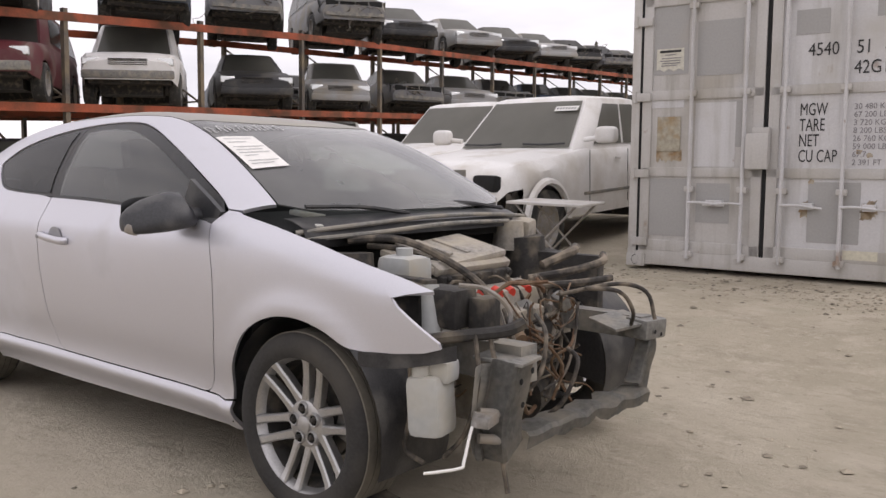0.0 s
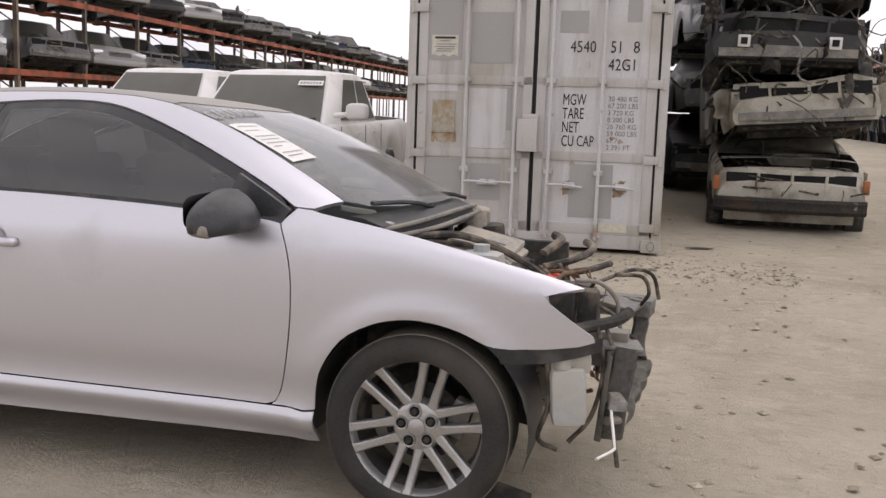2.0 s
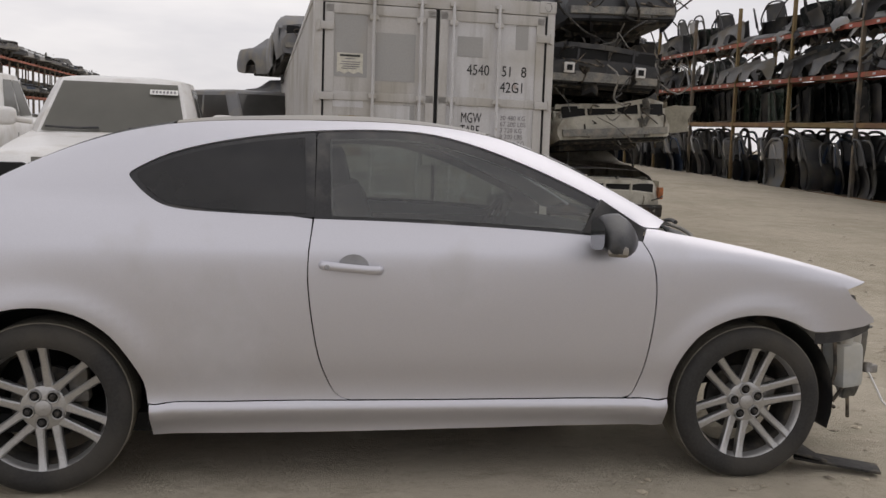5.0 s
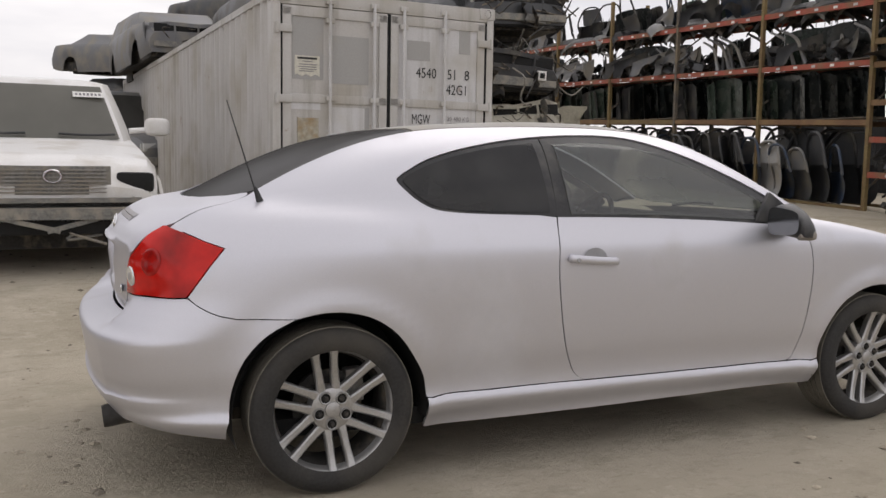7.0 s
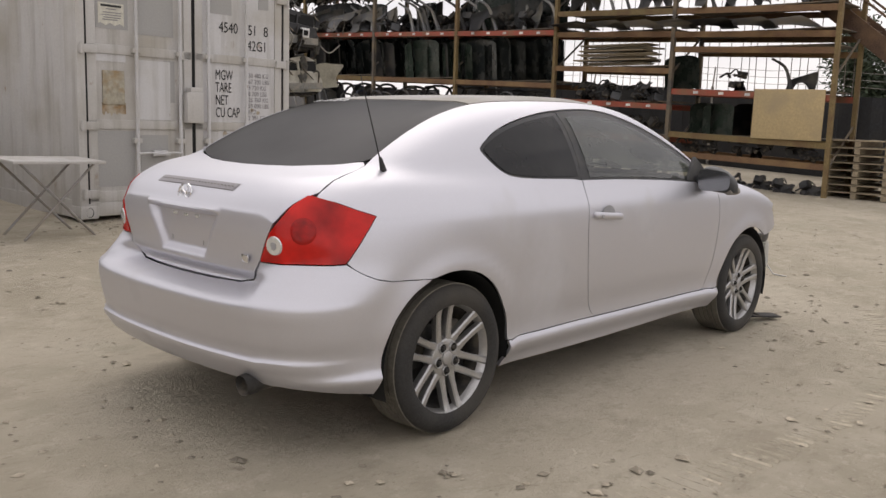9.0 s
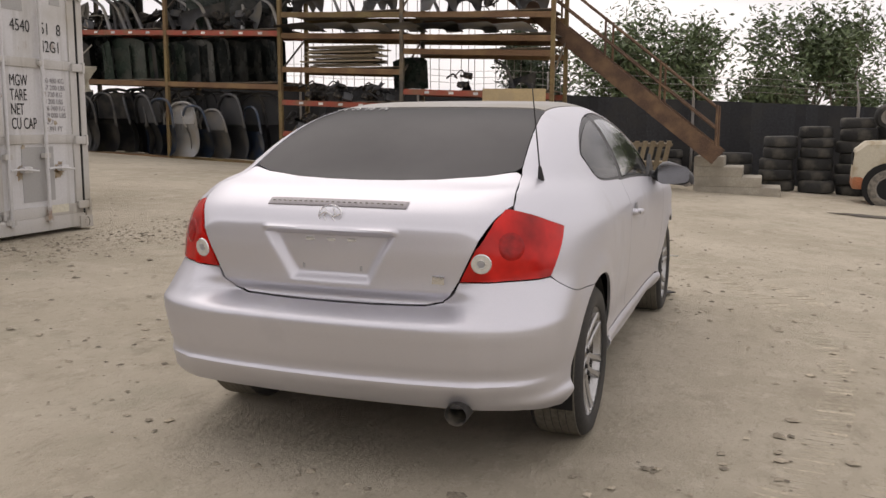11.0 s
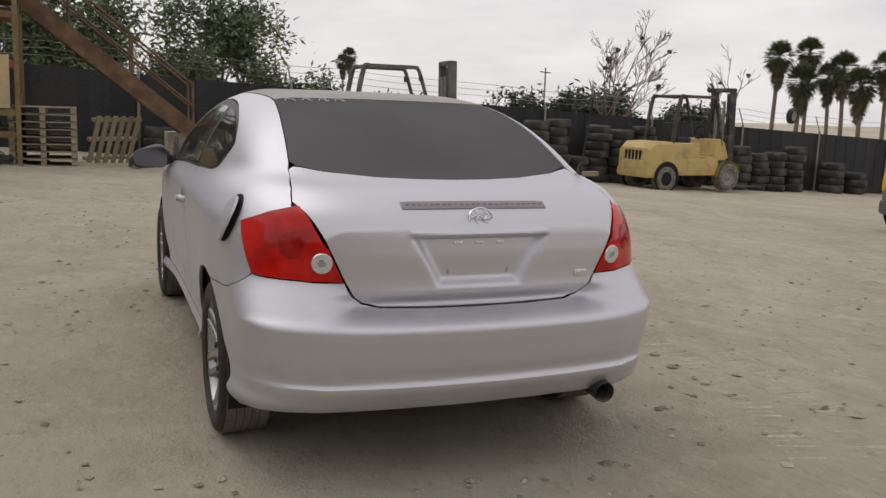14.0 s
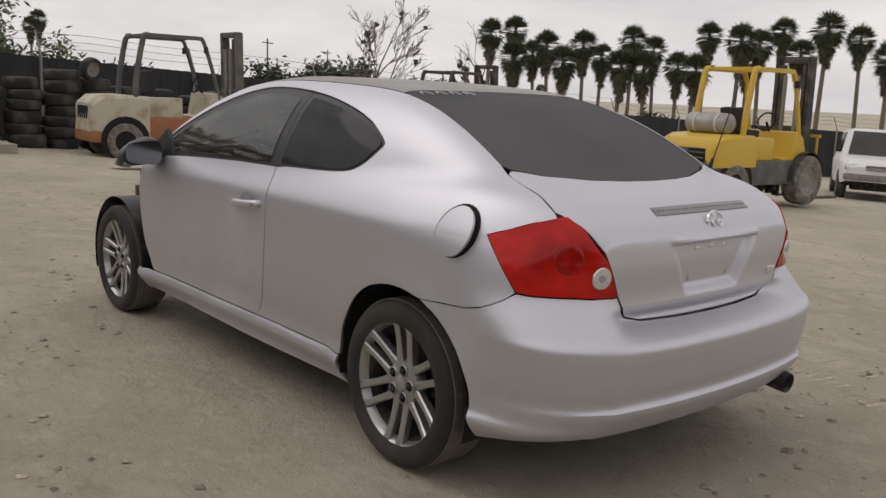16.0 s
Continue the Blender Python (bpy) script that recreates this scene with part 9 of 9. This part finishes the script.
    if rack_guard:
        for k in range(6):
            bm = bmesh.new()
            bar(bm, (1.38, -0.45 + 0.18 * k, 0.6), (1.38, -0.45 + 0.18 * k, 1.15), 0.03, 0.03)
            part("load_rail", bm, guard, f)
        bm = bmesh.new()
        bar(bm, (1.38, -0.5, 1.15), (1.38, 0.5, 1.15), 0.05, 0.05)
        part("load_rail_top", bm, guard, f)
    for s in (-1, 1):
        add_wheel(f, (0.95, s * 0.50, wheel_r[1]), wheel_r[1], 0.28, s)
        add_wheel(f, (-0.98, s * 0.46, wheel_r[0]), wheel_r[0], 0.22, s)
        bm = bmesh.new()
        rows = []
        for a in np.linspace(radians(15), radians(180), 12):
            rows.append([(0.95 + (wheel_r[1] + 0.05) * math.cos(a), s * w, wheel_r[1] + (wheel_r[1] + 0.05) * math.sin(a)) for w in (0.36, 0.62)])
        grid_surface(bm, rows)
        bmesh.ops.solidify(bm, geom=bm.faces[:], thickness=0.02)
        part("mudguard", bm, lower, f)
        # flat black disc painted as shade round the steering wheel's well
        bm = bmesh.new()
        lathe(bm, [(0.0, 0.0), (1.0, 0.0)], 20, Matrix.Translation((-0.98, s * 0.552, wheel_r[0] + 0.04)) @ pose(0, 0, 0, -90 * s) @ Matrix.Diagonal((wheel_r[0] + 0.09, wheel_r[0] + 0.07, 1, 1)))
        part("wheel_well", bm, "gap", f)
    if tank:
        bm = bmesh.new()
        lathe(bm, [(0.0, -0.42), (0.10, -0.41), (0.155, -0.36), (0.16, -0.30), (0.16, 0.30), (0.155, 0.36), (0.10, 0.41), (0.0, 0.42)], 24, Matrix.Translation((-1.0, 0, 1.32)) @ pose(0, 0, 0, 90))
        tk = part("gas_tank", bm, material("dull_gas_tank", (0.36, 0.35, 0.33), 0.5, 0.4, 40, 0.1, 0.05, (0.28, 0.26, 0.22), 5, 0.4), f, "grey gas cylinder across the rear")
        for y in (-0.2, 0.2):
            bm = bmesh.new()
            lathe(bm, [(0.165, -0.02), (0.168, 0.02)], 24, Matrix.Translation((-1.0, y, 1.32)) @ pose(0, 0, 0, 90))
            part("tank_strap", bm, "box_light", tk)
    for s in (-1, 1):
        bm = bmesh.new()
        box(bm, (0.50, s * 0.52, 1.98), (0.06, 0.10, 0.12), bevel=0.02)
        part("work_light", bm, "machine_dark", f)
    return f


fk1 = forklift("old cream and faded orange forklift with tall mast", Matrix.Translation((13.35, -4.72, ground_z(13.3, -4.7))) @ pose(0, 0, 0, 0, 0, -93), "cream", "rust_orange", "machine_grey", "machine_grey", 1.09, False, (0.33, 0.40), 2.35)
fk2 = forklift("pale yellow forklift with dark mast", Matrix.Translation((14.92, -13.7, ground_z(14.9, -13.7))) @ pose(0, 0, 0, 0, 0, -82.5), "pale_yellow", "pale_yellow", "machine_dark", "machine_dark", 1.14, False, (0.29, 0.33), 2.42)
fk3 = forklift("large bright yellow forklift with grey gas tank", Matrix.Translation((5.49, -13.1, ground_z(5.5, -13.1))) @ pose(0, 0, 0, 0, 0, -94), "yellow", "machine_grey", "yellow", "machine_dark", 1.19, True, (0.36, 0.42), 2.45, True)
vehicle("white_suv", "white off-road wagon with dark bumper parked beyond the forklift", "suv", "white", placed(6.45, -21.2, 118), front="lamps", seed=90)

# pallet leaning by the stairs
lean = thing("wooden_pallet", "broken wooden pallet leaning under the stairs", "pallet", m=Matrix.Translation((13.6, 0.95, ground_z(13.6, 0.9))) @ pose(0, 0, 0, 0, -22, 35))
for k in range(6):
    bm = bmesh.new()
    box(bm, (0, -0.45 + 0.18 * k, 0.5), (0.025, 0.10, 1.0))
    part("slat", bm, "wood", lean)
for z in (0.1, 0.5, 0.9):
    bm = bmesh.new()
    box(bm, (0.05, 0, z), (0.08, 1.1, 0.06))
    part("bearer", bm, "wood", lean)

# their tyres are pale with dust
M["dusty_tyre"] = material("dust_caked_tyre", (0.11, 0.102, 0.09), 0.9, 0.0, 60, 0.3, 0.2, (0.24, 0.215, 0.175), 4, 0.5)
DUSTY_TYRE = ROAD_WHEEL["tyre"].copy()
DUSTY_TYRE.materials[0] = M["dusty_tyre"]
for lift in (fk1, fk2, fk3):
    for o in lift.children:
        if o.name.split(".")[0] == "wheel":
            o.data = DUSTY_TYRE


# ---- trees and palms ----
M["bark"] = material("grey_brown_bark", (0.15, 0.12, 0.09), 0.9, 0.0, 25, 0.3, 0.4, (0.22, 0.18, 0.14), 4, 0.4, stretch=(3, 3, 0.6))
M["leaf"] = material("green_leaves", (0.10, 0.135, 0.06), 0.6, 0.0, 30, 0.2, 0.0, island=0.45)
M["leaf_dark"] = material("dark_green_leaves", (0.042, 0.060, 0.032), 0.65, 0.0, 30, 0.2, 0.0, island=0.45)
M["palm_leaf"] = material("palm_fronds", (0.075, 0.090, 0.046), 0.6, 0.0, 30, 0.2, 0.0, island=0.4)
M["dead_frond"] = material("dead_palm_skirt", (0.105, 0.092, 0.055), 0.9, 0.0, 30, 0.2, 0.0, island=0.4)
M["twig"] = material("bare_twigs", (0.17, 0.13, 0.11), 0.9, 0.0, 30, 0.2, 0.1)


def grow(rnd, base, way, length, r, depth, out, tips, spread=0.55, up=0.25):
    """Limbs that fork; fills out with tube lines and tips with ends."""
    pts = [base]
    p, d = base.copy(), way.normalized()
    for k in range(3):
        d = (d + Vector((rnd.uniform(-1, 1), rnd.uniform(-1, 1), rnd.uniform(-0.4, 0.7) * up * 2)) * 0.16).normalized()
        p = p + d * length / 3
        pts.append(p.copy())
        if depth <= 1:
            tips.append((p.copy(), d.copy()))
    out.append((pts, r, r * 0.6))
    if depth > 0:
        for k in range(rnd.choice((2, 3, 3))):
            nd = (d + Vector((rnd.uniform(-1, 1), rnd.uniform(-1, 1), rnd.uniform(-0.5, 0.9))) * spread).normalized()
            grow(rnd, pts[rnd.choice((1, 2, 3))], nd, length * rnd.uniform(0.55, 0.8), r * 0.55, depth - 1, out, tips, spread, up)


def leafy_tree(label, m, height, seed, leaves, leaf_mat="leaf", depth=4, spread=0.6, trunk_r=0.13, leaf=0.11, droop=0.2):
    rnd = random.Random(seed)
    t = thing("tree", label, "tree", m=m)
    out, tips = [], []
    for j in range(3):
        grow(rnd, Vector((0.25 * j - 0.25, 0.1 * j, 0)), Vector((rnd.uniform(-0.3, 0.3), rnd.uniform(-0.3, 0.3), 1)), height * 0.42, trunk_r, depth, out, tips, spread)
    bm = bmesh.new()
    for pts, r0, r1 in out:
        tube(bm, pts, r0, 6, 2, r1)
    part("trunk", bm, "bark", t, "forked trunk and limbs")
    vs, fs = [], []
    per = max(1, leaves // max(1, len(tips)))
    for p, d in tips:
        for k in range(per):
            c = p + Vector((rnd.gauss(0, 1), rnd.gauss(0, 1), rnd.gauss(0, 0.8))) * 0.30
            a = Vector((rnd.uniform(-1, 1), rnd.uniform(-1, 1), rnd.uniform(-0.6, 0.3) - droop)).normalized()
            b = a.cross(Vector((rnd.uniform(-1, 1), rnd.uniform(-1, 1), rnd.uniform(-1, 1)))).normalized()
            s = leaf * rnd.uniform(0.6, 1.4)
            i = len(vs)
            vs += [c - a * s, c + b * s * 0.32, c + a * s, c - b * s * 0.32]
            fs.append((i, i + 1, i + 2, i + 3))
    me = bpy.data.meshes.new("crown")
    me.from_pydata([tuple(v) for v in vs], [], fs)
    me.materials.append(M[leaf_mat])
    ob = new("crown", me)
    ob.parent = t
    return t


def at(x, y):
    return Matrix.Translation((x, y, ground_z(x, y)))


leafy_tree("leafy green tree behind the fence", at(24.0, 3.0), 4.2, 3, 4200, depth=4, spread=0.5, trunk_r=0.08)
leafy_tree("leafy green tree behind the stairs", at(23.6, 1.3), 4.7, 4, 5000, depth=4, spread=0.5, trunk_r=0.08)
leafy_tree("slim leafy tree rising over the fence", at(24.0, 0.35), 5.0, 8, 3400, depth=3, spread=0.36, trunk_r=0.07)
leafy_tree("low bushy tree over the fence", at(24.2, -1.7), 3.3, 17, 3000, depth=4, spread=0.55, trunk_r=0.07)
leafy_tree("tall leafy green tree over the fence", at(24.5, -2.7), 5.1, 5, 4600, depth=4, spread=0.42, trunk_r=0.08)
leafy_tree("slim leafy green tree over the fence", at(24.5, -3.6), 5.0, 6, 4000, depth=4, spread=0.42, trunk_r=0.08)
leafy_tree("low leafy tree over the fence", at(24.6, -4.6), 3.2, 7, 2600, depth=4, spread=0.55, trunk_r=0.07)
leafy_tree("dark evergreen shrub beyond the fence", at(26.0, 6.0), 4.6, 9, 8000, "leaf_dark", depth=3)
for k, (x, y, h) in enumerate(((30, -17.5, 3.4), (31, -20.5, 3.7), (32, -22.5, 3.2), (27, -23.5, 3.0), (38, -14, 3.0), (36, -8, 2.8), (33, -27, 2.8), (24, -36, 2.6), (10, -48, 3.0))):
    leafy_tree("dark bushy tree beyond the fence", at(x, y), h, 20 + k, 5000, "leaf_dark", depth=3, spread=0.8, leaf=0.14)


def bare_tree(label, m, height, seed, depth=5, r=0.13, spread=0.5):
    rnd = random.Random(seed)
    t = thing("bare_tree", label, "tree", m=m)
    out, tips = [], []
    grow(rnd, Vector((0, 0, 0)), Vector((0, 0, 1)), height * 0.38, r, depth, out, tips, spread, 0.5)
    bm = bmesh.new()
    for pts, r0, r1 in out:
        tube(bm, pts, max(r0, 0.007), 4, 2, max(r1, 0.005))
    part("trunk", bm, "twig", t, "bare trunk and twigs")
    # rough balls added as dark leaf clumps among the twigs
    for k in range(10):
        p, d = tips[rnd.randrange(len(tips))]
        bm = bmesh.new()
        bmesh.ops.create_icosphere(bm, subdivisions=2, radius=rnd.uniform(0.05, 0.10), matrix=Matrix.Translation(p))
        for v in bm.verts:
            v.co += Vector((noise.noise(v.co * 9), noise.noise(v.co * 8 + Vector((3, 0, 0))), noise.noise(v.co * 7))) * 0.06
        part("seed_pod", bm, "leaf_dark", t)
    return t


bare_tree("tall leafless tree with a few dark clumps", at(20.6, -14.9), 5.6, 12, 7, 0.085, 0.64)
bare_tree("thin leafless sapling at the far edge of the yard", at(20.4, -19.7), 4.9, 14, 5, 0.08, 0.42)
bare_tree("small leafless tree far off", at(40.0, -19.5), 3.6, 15, 5, 0.08, 0.6)
bare_tree("small leafless tree far off", at(44.0, -27.5), 4.2, 16, 5, 0.08, 0.6)


def palm(m, height, seed):
    rnd = random.Random(seed)
    t = thing("palm_tree", "tall fan palm with shaggy dead skirt", "palm", "row of palms", m)
    bm = bmesh.new()
    bend = rnd.uniform(-0.4, 0.4)
    tube(bm, [(0, 0, 0), (bend * 0.3, 0, height * 0.4), (bend, 0, height)], 0.21, 8, 4, 0.16)
    part("trunk", bm, "bark", t)
    for nm, mat, n, lo, hi, ln in (("crown", "palm_leaf", 120, -66, 90, 1.45), ("dead_skirt", "dead_frond", 70, -88, -45, 1.35)):
        vs, fs = [], []
        for k in range(n):
            az, el = rnd.uniform(0, 2 * math.pi), radians(rnd.uniform(lo, hi))
            d = Vector((math.cos(az) * math.cos(el), math.sin(az) * math.cos(el), math.sin(el)))
            side = Vector((-math.sin(az), math.cos(az), 0))
            upv = side.cross(d)
            drop = 2.4 * rnd.random() ** 1.4 if nm == "dead_skirt" else 0.0
            o = Vector((bend, 0, height - drop))
            reach = ln * (1.0 - 0.22 * drop)
            stem = o + d * reach * 0.5
            for j in range(9):
                a = radians(-70 + 17.5 * j)
                q = (d * math.cos(a) + side * math.sin(a)).normalized()
                tip = stem + q * reach * 0.62 * rnd.uniform(0.65, 1.25) - Vector((0, 0, 0.22 * rnd.random()))
                wv = upv.cross(q).normalized() * 0.055
                i = len(vs)
                vs += [tuple(stem - wv * 0.3), tuple(stem + q * reach * 0.3 + wv), tuple(tip), tuple(stem + q * reach * 0.3 - wv)]
                fs.append((i, i + 1, i + 2, i + 3))
            i = len(vs)
            vs += [tuple(o - side * 0.02), tuple(o + side * 0.02), tuple(stem + side * 0.015), tuple(stem - side * 0.015)]
            fs.append((i, i + 1, i + 2, i + 3))
        me = bpy.data.meshes.new(nm)
        me.from_pydata(vs, [], fs)
        me.materials.append(M[mat])
        ob = new(nm, me)
        ob.parent = t
    return t


def palm_at(azimuth, dist, rise, k):
    """A palm seen from the rear of the car at that azimuth, its crown at that rise per metre."""
    a = radians(azimuth)
    x, y = -4.68 + dist * math.cos(a), 1.7 + dist * math.sin(a)
    z = ground_z(x, y)
    palm(Matrix.Translation((x, y, z)), 1.36 + dist * rise - z - 1.0, 100 + k)


row = [(-42.5, 0.078), (-44.3, 0.082), (-43.9, 0.055), (-46.4, 0.068), (-45.6, 0.058), (-47.4, 0.052), (-48.6, 0.070), (-49.7, 0.056), (-50.7, 0.050), (-51.5, 0.076), (-53.1, 0.066), (-52.4, 0.048), (-54.4, 0.050), (-56.0, 0.082), (-57.8, 0.080), (-59.3, 0.075), (-60.6, 0.088), (-62.6, 0.093), (-61.6, 0.066), (-64.9, 0.082), (-66.2, 0.066), (-68.0, 0.085), (-58.6, 0.055), (-55.2, 0.048)]
for k, (az, h) in enumerate(row):
    palm_at(az, 84 + 9 * math.sin(k * 2.1), h, k)
palm_at(-15.9, 150, 0.062, 41)
palm_at(-15.5, 156, 0.055, 42)

# distant poles
for x, y, h in ((70, -39, 7.2), (95, -62, 8.6)):
    pole = thing("utility_pole", "distant wooden utility pole with a cross-arm", "pole", "distant poles", Matrix.Translation((x, y, ground_z(x, y))))
    bm = bmesh.new()
    rod(bm, (0, 0, 0), (0, 0, h), 0.10, 0.07, 8)
    part("shaft", bm, "bark", pole)
    bm = bmesh.new()
    bar(bm, (-0.5, 0.8, h - 0.4), (0.5, -0.8, h - 0.4), 0.1, 0.1)
    part("cross_arm", bm, "bark", pole)
